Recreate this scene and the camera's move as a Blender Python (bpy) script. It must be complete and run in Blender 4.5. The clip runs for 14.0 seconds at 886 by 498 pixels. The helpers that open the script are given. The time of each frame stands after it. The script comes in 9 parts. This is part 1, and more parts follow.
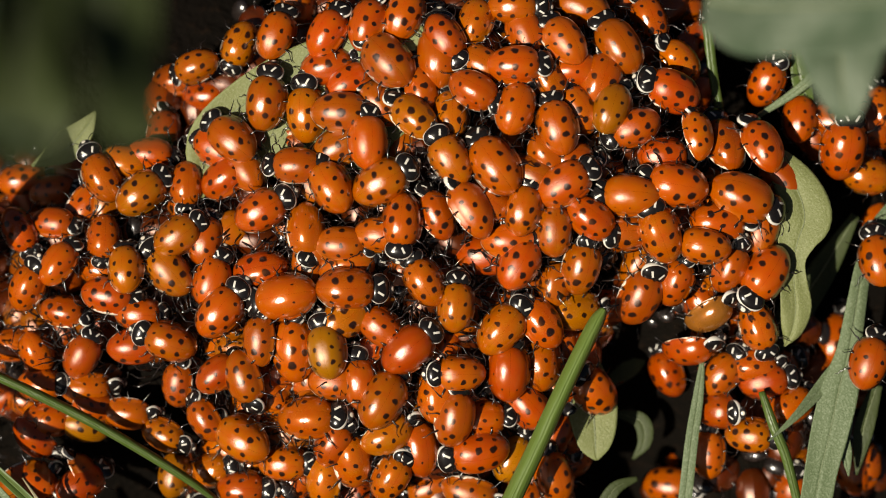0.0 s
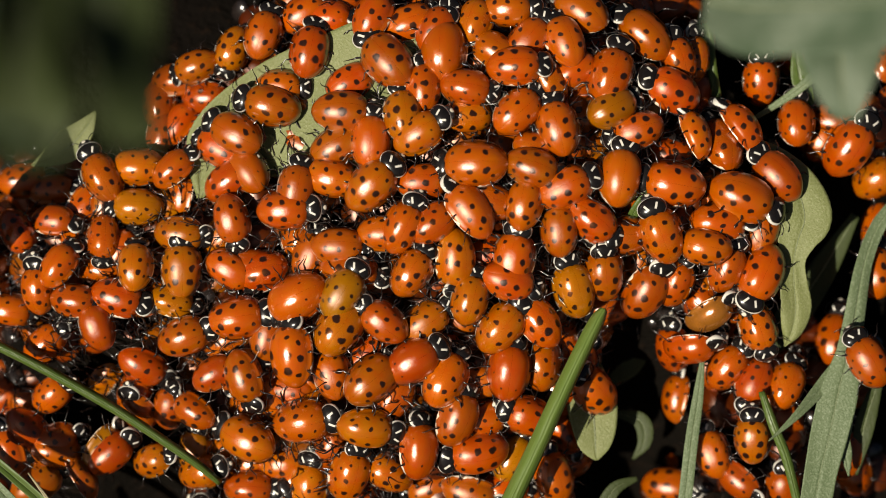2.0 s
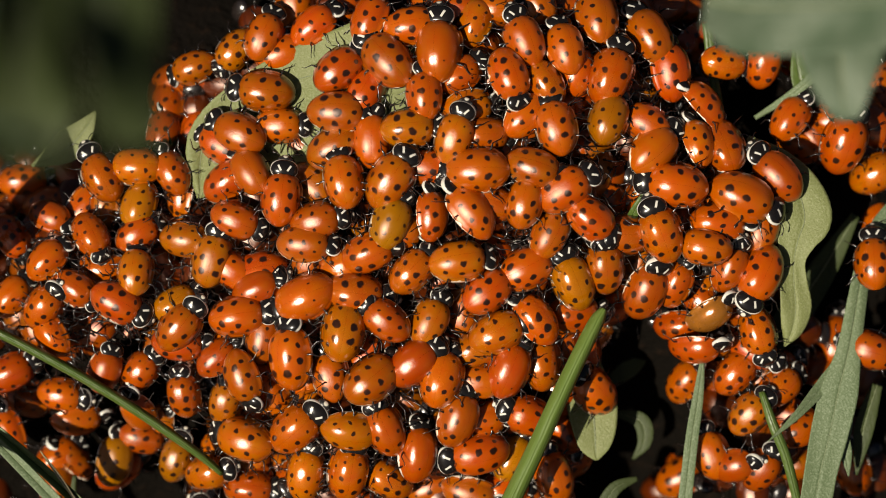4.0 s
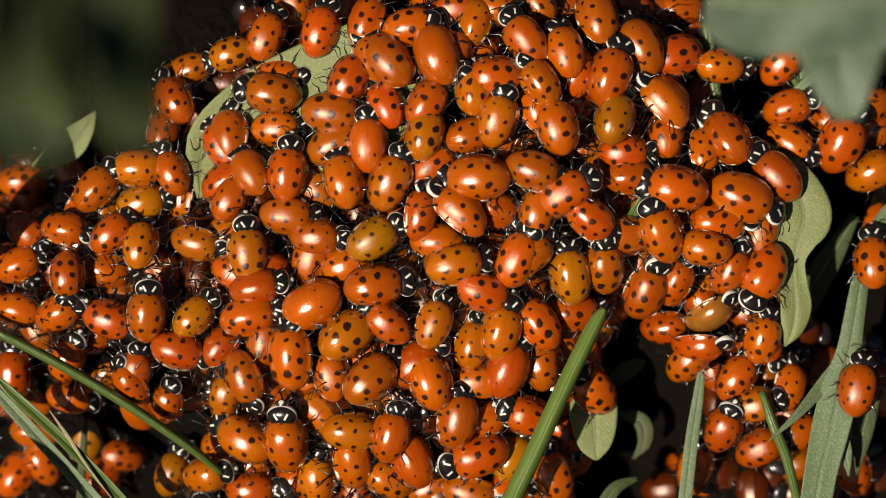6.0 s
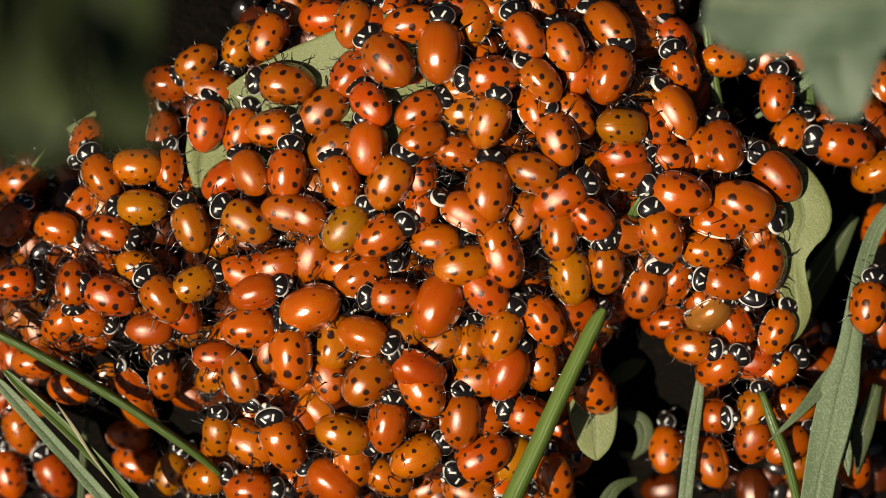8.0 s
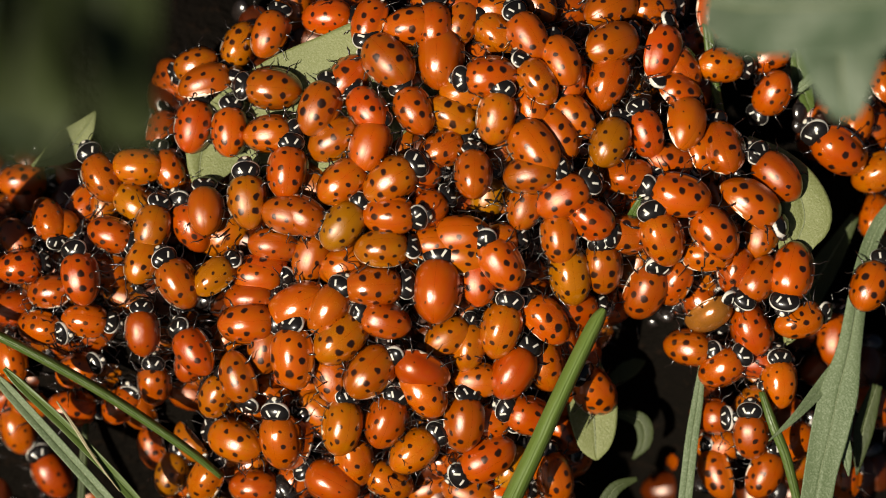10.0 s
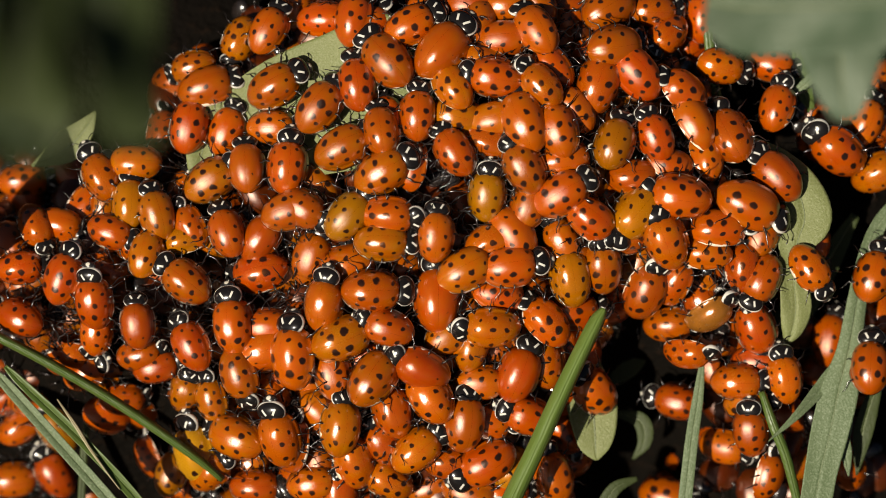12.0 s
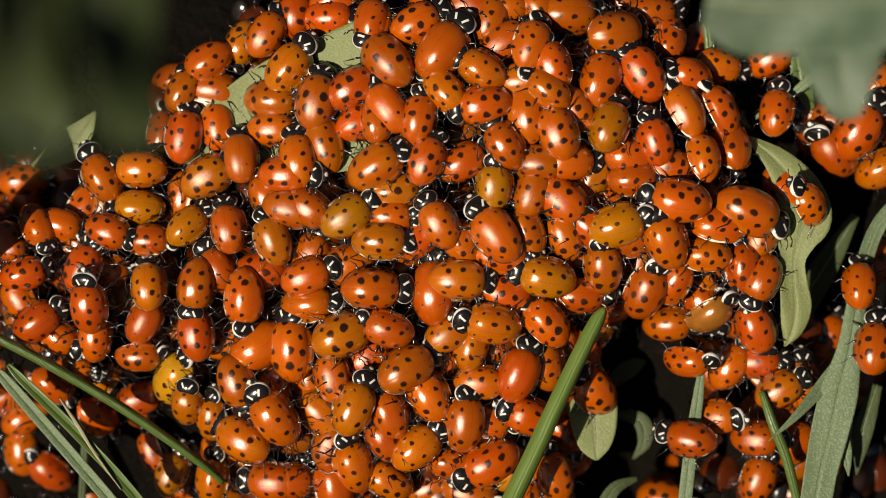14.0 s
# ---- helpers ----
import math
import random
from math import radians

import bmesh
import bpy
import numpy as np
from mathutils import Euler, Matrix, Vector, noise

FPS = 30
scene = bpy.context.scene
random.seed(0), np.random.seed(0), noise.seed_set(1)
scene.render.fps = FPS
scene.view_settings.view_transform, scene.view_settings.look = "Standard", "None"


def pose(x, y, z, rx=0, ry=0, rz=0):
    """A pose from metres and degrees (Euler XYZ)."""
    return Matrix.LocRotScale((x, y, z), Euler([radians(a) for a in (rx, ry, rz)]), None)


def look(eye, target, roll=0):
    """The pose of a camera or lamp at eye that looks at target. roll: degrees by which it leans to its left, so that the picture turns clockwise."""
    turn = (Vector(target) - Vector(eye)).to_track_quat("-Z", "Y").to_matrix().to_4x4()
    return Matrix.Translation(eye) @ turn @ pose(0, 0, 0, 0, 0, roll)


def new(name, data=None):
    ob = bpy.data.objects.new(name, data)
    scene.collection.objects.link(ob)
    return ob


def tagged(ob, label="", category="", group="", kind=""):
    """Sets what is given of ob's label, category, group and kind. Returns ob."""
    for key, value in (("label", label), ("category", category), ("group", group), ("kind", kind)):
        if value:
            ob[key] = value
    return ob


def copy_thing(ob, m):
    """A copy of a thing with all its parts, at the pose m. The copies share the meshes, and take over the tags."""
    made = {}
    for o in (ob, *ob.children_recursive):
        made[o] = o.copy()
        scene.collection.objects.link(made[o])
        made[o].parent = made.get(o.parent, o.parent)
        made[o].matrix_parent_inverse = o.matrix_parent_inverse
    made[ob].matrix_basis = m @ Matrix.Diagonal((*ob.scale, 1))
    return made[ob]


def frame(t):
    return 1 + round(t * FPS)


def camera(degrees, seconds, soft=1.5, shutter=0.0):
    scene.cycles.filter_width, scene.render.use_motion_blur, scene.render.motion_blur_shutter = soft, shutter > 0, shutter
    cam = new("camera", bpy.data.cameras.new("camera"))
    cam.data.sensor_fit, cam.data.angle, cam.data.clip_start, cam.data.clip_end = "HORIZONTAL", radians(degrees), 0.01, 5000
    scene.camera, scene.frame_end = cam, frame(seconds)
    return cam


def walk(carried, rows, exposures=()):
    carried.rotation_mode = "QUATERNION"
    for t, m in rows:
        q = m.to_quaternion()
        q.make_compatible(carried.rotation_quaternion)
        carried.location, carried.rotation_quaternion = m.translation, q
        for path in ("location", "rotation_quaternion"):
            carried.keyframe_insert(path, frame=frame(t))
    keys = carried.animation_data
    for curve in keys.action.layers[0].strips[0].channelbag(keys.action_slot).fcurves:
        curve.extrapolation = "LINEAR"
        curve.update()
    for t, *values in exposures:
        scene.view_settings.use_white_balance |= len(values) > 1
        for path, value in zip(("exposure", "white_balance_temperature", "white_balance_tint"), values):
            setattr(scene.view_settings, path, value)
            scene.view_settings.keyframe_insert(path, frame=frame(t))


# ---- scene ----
cam = camera(20, 14.0, soft=0.85)

# The pile's own plane: u to the right, v up the bank, w towards the open side, in millimetres.
TILT = 60.0                      # how steeply the lens looks down on the bank
REACH = 222.3                    # from the lens to the pile's plane, mm
BANK = pose(0, 0, 0.05, 90 - TILT)   # u, v, w axes of the bank


def at(u, v, w=0.0):
    """World place of a point seen at (u, v) on the pile's plane and lifted w mm off it."""
    k = 1 - w / REACH
    return BANK @ Vector((u * k * 1e-3, v * k * 1e-3, w * 1e-3))


eye = BANK @ Vector((0, 0, REACH * 1e-3))
here = Matrix.Translation(eye) @ BANK.to_3x3().to_4x4()
walk(cam, [(0.0, here), (14.0, here)], exposures=[(0.0, 0.59), (14.0, 0.59)])
cam.data.dof.use_dof = True
cam.data.dof.focus_distance = (REACH - 1.2) * 1e-3
cam.data.dof.aperture_fstop = 16.0

# ---- light: low sun from the near left, clear sky ----
SUN_WAY = (BANK.to_3x3() @ Vector((-0.56, -0.26, 1.0))).normalized()
sun = new("sun", bpy.data.lights.new("sun", "SUN"))
sun.data.energy, sun.data.angle, sun.data.color = 5.0, radians(0.6), (1.0, 0.91, 0.76)
sun.matrix_world = look(SUN_WAY * 3.0, (0, 0, 0))
world = bpy.data.worlds.new("world")
scene.world = world
world.use_nodes = True
wn = world.node_tree
sky = wn.nodes.new("ShaderNodeTexSky")
sky.sky_type, sky.sun_disc = "NISHITA", False
sky.dust_density, sky.ozone_density = 2.5, 0.6
sky.sun_elevation = math.asin(SUN_WAY.z)
sky.sun_rotation = math.atan2(SUN_WAY.x, SUN_WAY.y)
wn.links.new(sky.outputs[0], wn.nodes["Background"].inputs[0])
wn.nodes["Background"].inputs[1].default_value = 0.016


# ---- materials ----
def shader(name, rough=0.5, spec=0.5, coat=0.0, metal=0.0):
    m = bpy.data.materials.new(name)
    m.use_nodes = True
    b = m.node_tree.nodes["Principled BSDF"]
    b.inputs["Roughness"].default_value = rough
    b.inputs["Specular IOR Level"].default_value = spec
    b.inputs["Coat Weight"].default_value = coat
    b.inputs["Coat Roughness"].default_value = 0.24
    b.inputs["Coat IOR"].default_value = 1.68
    b.inputs["Metallic"].default_value = metal
    return m, m.node_tree.nodes, m.node_tree.links, b


def math_node(n, l, op, a, b=None, clamp=False):
    x = n.new("ShaderNodeMath")
    x.operation, x.use_clamp = op, clamp
    for k, s in enumerate((a, b)):
        if s is None:
            continue
        if isinstance(s, (int, float)):
            x.inputs[k].default_value = s
        else:
            l.new(s, x.inputs[k])
    return x.outputs[0]


def mix_node(n, l, fac, a, b):
    x = n.new("ShaderNodeMix")
    x.data_type = "RGBA"
    if isinstance(fac, (int, float)):
        x.inputs[0].default_value = fac
    else:
        l.new(fac, x.inputs[0])
    for k, s in ((6, a), (7, b)):
        if isinstance(s, tuple):
            x.inputs[k].default_value = (*s, 1.0)
        else:
            l.new(s, x.inputs[k])
    return x.outputs[2]


def noise_node(n, l, vec, scale, detail=3.0, rough=0.55):
    x = n.new("ShaderNodeTexNoise")
    x.inputs["Scale"].default_value = scale
    x.inputs["Detail"].default_value = detail
    x.inputs["Roughness"].default_value = rough
    if vec is not None:
        l.new(vec, x.inputs["Vector"])
    return x


def bump_node(n, l, height, strength, dist, b):
    x = n.new("ShaderNodeBump")
    x.inputs["Strength"].default_value = strength
    x.inputs["Distance"].default_value = dist
    l.new(height, x.inputs["Height"])
    l.new(x.outputs[0], b.inputs["Normal"])


def step_node(n, l, v, lo, hi):
    x = n.new("ShaderNodeMapRange")
    x.inputs["From Min"].default_value, x.inputs["From Max"].default_value = lo, hi
    l.new(v, x.inputs["Value"])
    return x.outputs[0]


HALF_L, HALF_W, TALL = 2.42, 1.68, 1.80      # a wing-case pair, mm


def case_point(s, a):
    """A point on the right wing case: s from tail (-1) to shoulder (1), a from seam (0) to rim (1)."""
    if s < 0.14:
        t = (0.14 - s) / 1.14
        w, h = (1 - t ** 2.3) ** 0.58, (1 - t ** 2.2) ** 0.60
    else:
        t = (s - 0.14) / 0.86
        w, h = (1 - (0.955 * t) ** 2.9) ** 0.5, (1 - (0.93 * t) ** 2.6) ** 0.5
    ang = a * math.pi / 2
    z = TALL * h * math.cos(ang) ** 0.88 + 0.28
    z -= 0.034 * max(0.0, 1 - a / 0.07)
    return (HALF_W * w * math.sin(ang) ** 0.96 + 0.003, s * HALF_L, z)


SPOTS = {
    "full": ((0.68, 0.26, 0.15), (0.50, 0.62, 0.15), (0.10, 0.30, 0.25), (0.02, 0.68, 0.20), (-0.40, 0.26, 0.25), (-0.52, 0.62, 0.17), (0.96, 0.02, 0.17)),
    "wide": ((0.66, 0.34, 0.13), (0.34, 0.70, 0.16), (0.04, 0.40, 0.21), (-0.22, 0.70, 0.17), (-0.50, 0.30, 0.23), (-0.66, 0.60, 0.15), (0.96, 0.02, 0.13)),
    "fine": ((0.62, 0.30, 0.10), (0.44, 0.64, 0.13), (0.08, 0.30, 0.18), (-0.04, 0.68, 0.15), (-0.44, 0.30, 0.20), (-0.58, 0.62, 0.14), (0.97, 0.02, 0.13)),
    "faint": ((0.05, 0.60, 0.07), (-0.46, 0.28, 0.09), (0.55, 0.62, 0.06)),
}


def wing_case_paint(name, base, pale, pattern):
    m, n, l, b = shader(name, rough=0.5, spec=0.5)
    b.inputs["Specular Tint"].default_value = (1.0, 0.28, 0.02, 1.0)      # light scattered back out of amber chitin
    tc = n.new("ShaderNodeTexCoord")
    info = n.new("ShaderNodeObjectInfo")
    shift = noise_node(n, l, tc.outputs["Object"], 1150.0, 2.0)
    shift.noise_dimensions = "4D"
    l.new(math_node(n, l, "MULTIPLY", info.outputs["Alpha"], 40.0), shift.inputs["W"])
    sub = n.new("ShaderNodeVectorMath")
    sub.operation = "SUBTRACT"
    l.new(shift.outputs["Color"], sub.inputs[0])
    sub.inputs[1].default_value = (0.5, 0.5, 0.5)
    warp = n.new("ShaderNodeVectorMath")
    warp.operation = "MULTIPLY_ADD"
    l.new(sub.outputs[0], warp.inputs[0])
    warp.inputs[1].default_value = (0.00062,) * 3
    l.new(tc.outputs["Object"], warp.inputs[2])
    sep = n.new("ShaderNodeSeparateXYZ")
    l.new(warp.outputs[0], sep.inputs[0])
    com = n.new("ShaderNodeCombineXYZ")
    l.new(math_node(n, l, "ABSOLUTE", sep.outputs[0]), com.inputs[0])
    l.new(sep.outputs[1], com.inputs[1])
    l.new(sep.outputs[2], com.inputs[2])
    best = None
    for s, a, r in SPOTS[pattern]:
        d = n.new("ShaderNodeVectorMath")
        d.operation = "DISTANCE"
        l.new(com.outputs[0], d.inputs[0])
        d.inputs[1].default_value = [c * 1e-3 for c in case_point(s, a)]
        v = math_node(n, l, "DIVIDE", d.outputs["Value"], r * 1e-3)
        best = v if best is None else math_node(n, l, "MINIMUM", best, v)
    # each beetle's spots are larger or smaller
    best = math_node(n, l, "DIVIDE", best, math_node(n, l, "ADD", math_node(n, l, "MULTIPLY", info.outputs["Alpha"], 0.45), 0.90))
    mask = step_node(n, l, best, 1.24, 0.88)
    mott = noise_node(n, l, tc.outputs["Object"], 900.0, 4.0)
    body = mix_node(n, l, step_node(n, l, mott.outputs["Fac"], 0.36, 0.66), base, pale)
    tone = n.new("ShaderNodeHueSaturation")
    own = n.new("ShaderNodeSeparateColor")
    l.new(info.outputs["Color"], own.inputs[0])
    l.new(own.outputs[0], tone.inputs["Value"])
    l.new(own.outputs[1], tone.inputs["Hue"])
    l.new(body, tone.inputs["Color"])
    # a thin rim, the glint along the flange painted in as a pale colour
    rim = step_node(n, l, sep.outputs[2], 0.000178, 0.000150)
    body = mix_node(n, l, math_node(n, l, "MULTIPLY", rim, 0.85), tone.outputs[0], (0.78, 0.68, 0.54))
    l.new(mix_node(n, l, mask, body, (0.010, 0.004, 0.003)), b.inputs["Base Color"])
    grit = noise_node(n, l, tc.outputs["Object"], 9000.0, 2.0)
    bump_node(n, l, grit.outputs["Fac"], 0.12, 0.00001, b)
    l.new(step_node(n, l, mott.outputs["Fac"], -1.0, 2.9), b.inputs["Roughness"])
    # waxy gloss over the paint
    gloss = n.new("ShaderNodeBsdfGlossy")
    gloss.distribution = "BECKMANN"
    wear = noise_node(n, l, tc.outputs["Object"], 1700.0, 3.0)
    worn = math_node(n, l, "MULTIPLY", wear.outputs["Fac"], 0.12)
    l.new(math_node(n, l, "ADD", worn, own.outputs[2]), gloss.inputs["Roughness"])
    dull = n.new("ShaderNodeBump")
    dull.inputs["Strength"].default_value = 0.4
    dull.inputs["Distance"].default_value = 0.00007
    l.new(wear.outputs["Fac"], dull.inputs["Height"])
    l.new(dull.outputs[0], gloss.inputs["Normal"])
    fres = n.new("ShaderNodeFresnel")
    fres.inputs["IOR"].default_value = 1.60
    mx = n.new("ShaderNodeMixShader")
    l.new(fres.outputs[0], mx.inputs[0])
    l.new(b.outputs[0], mx.inputs[1])
    l.new(gloss.outputs[0], mx.inputs[2])
    l.new(mx.outputs[0], n["Material Output"].inputs[0])
    return m


RED, RED2 = (0.290, 0.0398, 0.0001), (0.287, 0.0545, 0.0001)
ORANGE, ORANGE2 = (0.275, 0.052, 0.0001), (0.27, 0.075, 0.0001)
AMBER, AMBER2 = (0.225, 0.070, 0.0001), (0.235, 0.082, 0.0002)
SHELL = {
    "r": wing_case_paint("red_wing_case", RED, RED2, "full"),
    "s": wing_case_paint("red_wing_case_wide_spots", RED, RED2, "wide"),
    "t": wing_case_paint("red_wing_case_fine_spots", RED, RED2, "fine"),
    "o": wing_case_paint("orange_wing_case", ORANGE, ORANGE2, "full"),
    "q": wing_case_paint("orange_wing_case_fine_spots", ORANGE, ORANGE2, "fine"),
    "p": wing_case_paint("plain_red_wing_case", RED, RED2, "faint"),
    "y": wing_case_paint("amber_wing_case", AMBER, AMBER2, "fine"),
    "g": wing_case_paint("yellow_wing_case", (0.27, 0.110, 0.003), (0.285, 0.125, 0.004), "wide"),
    "b": wing_case_paint("tan_wing_case", (0.17, 0.058, 0.007), (0.13, 0.045, 0.006), "faint"),
    # the red again, with the shade deep in the pile put into the colour
    "d": wing_case_paint("shaded_red_wing_case", (0.085, 0.012, 0.001), (0.07, 0.014, 0.002), "full"),
}


def black_shell():
    m, n, l, b = shader("black_chitin", rough=0.24, spec=0.8)
    tc = n.new("ShaderNodeTexCoord")
    g = noise_node(n, l, tc.outputs["Object"], 2500.0)
    l.new(mix_node(n, l, g.outputs["Fac"], (0.004, 0.003, 0.003), (0.018, 0.013, 0.011)), b.inputs["Base Color"])
    bump_node(n, l, g.outputs["Fac"], 0.5, 0.00004, b)
    return m


def marked_shell():
    """Black neck shield with a white edge and two converging white dashes."""
    m, n, l, b = shader("black_white_chitin", rough=0.2, spec=0.4)
    tc = n.new("ShaderNodeTexCoord")
    sep = n.new("ShaderNodeSeparateXYZ")
    l.new(tc.outputs["Object"], sep.inputs[0])
    x = math_node(n, l, "ABSOLUTE", sep.outputs[0])
    y = sep.outputs[1]
    # dash: a slanted stroke
    yy = math_node(n, l, "SUBTRACT", y, 0.00278)
    xx = math_node(n, l, "SUBTRACT", x, 0.00043)
    along = math_node(n, l, "ADD", math_node(n, l, "MULTIPLY", yy, 0.86), math_node(n, l, "MULTIPLY", xx, 0.5))
    across = math_node(n, l, "SUBTRACT", math_node(n, l, "MULTIPLY", xx, 0.86), math_node(n, l, "MULTIPLY", yy, 0.5))
    dash = math_node(n, l, "MAXIMUM", math_node(n, l, "DIVIDE", math_node(n, l, "ABSOLUTE", along), 0.00028),
                     math_node(n, l, "DIVIDE", math_node(n, l, "ABSOLUTE", across), 0.000088))
    dash = step_node(n, l, dash, 1.15, 0.85)
    # edge: outside of an inner ellipse, not along the rear
    ex = math_node(n, l, "DIVIDE", x, 0.001175)
    ey = math_node(n, l, "DIVIDE", math_node(n, l, "SUBTRACT", y, 0.00270), 0.00084)
    rad = math_node(n, l, "ADD", math_node(n, l, "POWER", ex, 2.0), math_node(n, l, "MULTIPLY", ey, ey))
    edge = step_node(n, l, rad, 1.0, 1.08)
    edge = math_node(n, l, "MULTIPLY", edge, step_node(n, l, y, 0.00200, 0.00225))
    white = math_node(n, l, "MAXIMUM", dash, edge)
    g = noise_node(n, l, tc.outputs["Object"], 2500.0)
    dark = mix_node(n, l, g.outputs["Fac"], (0.003, 0.0025, 0.003), (0.011, 0.009, 0.008))
    l.new(mix_node(n, l, white, dark, (0.48, 0.46, 0.41)), b.inputs["Base Color"])
    bump_node(n, l, g.outputs["Fac"], 0.4, 0.00003, b)
    return m


def head_shell():
    m, n, l, b = shader("black_head_white_mark", rough=0.32, spec=0.5)
    tc = n.new("ShaderNodeTexCoord")
    d = n.new("ShaderNodeVectorMath")
    d.operation = "DISTANCE"
    l.new(tc.outputs["Object"], d.inputs[0])
    d.inputs[1].default_value = (0, 0.0039, 0.00078)
    l.new(mix_node(n, l, step_node(n, l, d.outputs["Value"], 0.00024, 0.00016), (0.012, 0.010, 0.010), (0.5, 0.46, 0.38)), b.inputs["Base Color"])
    return m


def leaf_skin(name, a, bcol, vein, rough=0.55, translucent=0.25, scale=420.0, net=0.13, grain=None):
    """Leaf or grass skin: blotches, fine hairs and a net of veins; grain draws the fine marks out along (u, v)."""
    m, n, l, b = shader(name, rough=rough, spec=0.35)
    tc = n.new("ShaderNodeTexCoord")
    along = tc.outputs["Object"]
    if grain:
        d = (BANK.to_3x3() @ Vector((*grain, 0))).normalized()
        dot = n.new("ShaderNodeVectorMath")
        dot.operation = "DOT_PRODUCT"
        l.new(along, dot.inputs[0])
        dot.inputs[1].default_value = d
        off = n.new("ShaderNodeVectorMath")
        off.operation = "SCALE"
        off.inputs[0].default_value = d * -0.93
        l.new(dot.outputs["Value"], off.inputs["Scale"])
        add = n.new("ShaderNodeVectorMath")
        l.new(along, add.inputs[0])
        l.new(off.outputs[0], add.inputs[1])
        along = add.outputs[0]
    veins = net
    big = noise_node(n, l, along, scale * 0.4, 4.0)
    fine = noise_node(n, l, along, scale * 13, 3.0)
    vor = n.new("ShaderNodeTexVoronoi")
    vor.feature = "DISTANCE_TO_EDGE"
    vor.inputs["Scale"].default_value = scale * 2.2
    l.new(tc.outputs["Object"], vor.inputs["Vector"])
    net = step_node(n, l, vor.outputs["Distance"], 0.10, 0.0)
    col = mix_node(n, l, step_node(n, l, big.outputs["Fac"], 0.3, 0.7), a, bcol)
    col = mix_node(n, l, math_node(n, l, "MULTIPLY", net, veins), col, vein)
    col = mix_node(n, l, math_node(n, l, "MULTIPLY", step_node(n, l, fine.outputs["Fac"], 0.48, 0.70), 0.6), col, vein)
    l.new(col, b.inputs["Base Color"])
    hgt = math_node(n, l, "ADD", fine.outputs["Fac"], math_node(n, l, "MULTIPLY", net, -2.0 * veins))
    bump_node(n, l, hgt, 0.6, 0.00012, b)
    tr = n.new("ShaderNodeBsdfTranslucent")
    l.new(col, tr.inputs[0])
    mx = n.new("ShaderNodeMixShader")
    mx.inputs[0].default_value = translucent
    l.new(b.outputs[0], mx.inputs[1])
    l.new(tr.outputs[0], mx.inputs[2])
    l.new(mx.outputs[0], n["Material Output"].inputs[0])
    return m


def soil():
    m, n, l, b = shader("shade_dark_humus", rough=1.0, spec=0.03)
    tc = n.new("ShaderNodeTexCoord")
    big = noise_node(n, l, tc.outputs["Object"], 60.0, 5.0)
    fine = noise_node(n, l, tc.outputs["Object"], 900.0, 4.0)
    far = noise_node(n, l, tc.outputs["Object"], 1.7, 5.0)
    # darker than humus is: the shade of the gaps is put into these colours
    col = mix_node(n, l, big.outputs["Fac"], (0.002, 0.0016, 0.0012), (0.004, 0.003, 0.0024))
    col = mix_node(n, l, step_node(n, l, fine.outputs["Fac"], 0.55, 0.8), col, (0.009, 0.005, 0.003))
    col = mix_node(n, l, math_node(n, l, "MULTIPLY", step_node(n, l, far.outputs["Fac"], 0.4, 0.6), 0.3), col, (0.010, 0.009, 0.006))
    l.new(col, b.inputs["Base Color"])
    bump_node(n, l, math_node(n, l, "ADD", big.outputs["Fac"], fine.outputs["Fac"]), 0.8, 0.001, b)
    return m


BLACK, MARKED, HEADED, SOIL = black_shell(), marked_shell(), head_shell(), soil()
SAGE = leaf_skin("sage_leaf", (0.150, 0.170, 0.056), (0.180, 0.200, 0.074), (0.260, 0.275, 0.140), net=0.05)
BLUE_GREEN = leaf_skin("blue_green_leaf", (0.078, 0.112, 0.048), (0.108, 0.142, 0.070), (0.220, 0.260, 0.165), translucent=0.15, net=0.03)
STALK = leaf_skin("grass_stalk", (0.078, 0.120, 0.020), (0.088, 0.132, 0.025), (0.104, 0.146, 0.036), rough=0.45, translucent=0.1, scale=300.0, net=0.0, grain=(-8.3, -18.7))
GRASS = leaf_skin("grass_blade", (0.052, 0.088, 0.015), (0.068, 0.104, 0.020), (0.098, 0.130, 0.042), rough=0.36, scale=300.0, net=0.0, grain=(7, -6.5))
RIB = leaf_skin("leaf_rib", (0.153, 0.178, 0.089), (0.178, 0.204, 0.115), (0.210, 0.229, 0.140))
LENS_LEAF = leaf_skin("lens_leaf", (0.030, 0.060, 0.026), (0.105, 0.134, 0.088), (0.120, 0.148, 0.095), translucent=0.15, scale=500.0)
# pale colour of the strip that stands for a highlight
GLINT_STRIP = leaf_skin("painted_glint", (0.30, 0.25, 0.14), (0.38, 0.33, 0.20), (0.46, 0.41, 0.28), net=0.0, grain=(1, -2.4))
# leaf green made darker, so that shade is part of the colour
SHADED_GREEN = leaf_skin("shade_darkened_leaf", (0.035, 0.048, 0.014), (0.048, 0.064, 0.019), (0.064, 0.083, 0.029))


# ---- mesh helpers ----
def mesh_from(name, bm, *mats, smooth=True):
    me = bpy.data.meshes.new(name)
    bm.normal_update()
    bm.to_mesh(me)
    bm.free()
    for f in me.polygons:
        f.use_smooth = smooth
    for m in mats:
        me.materials.append(m)
    return me


def part(name, bm, material, parent, label=""):
    ob = new(name, mesh_from(name, bm, material))
    ob.parent = parent
    return tagged(ob, label) if label else ob


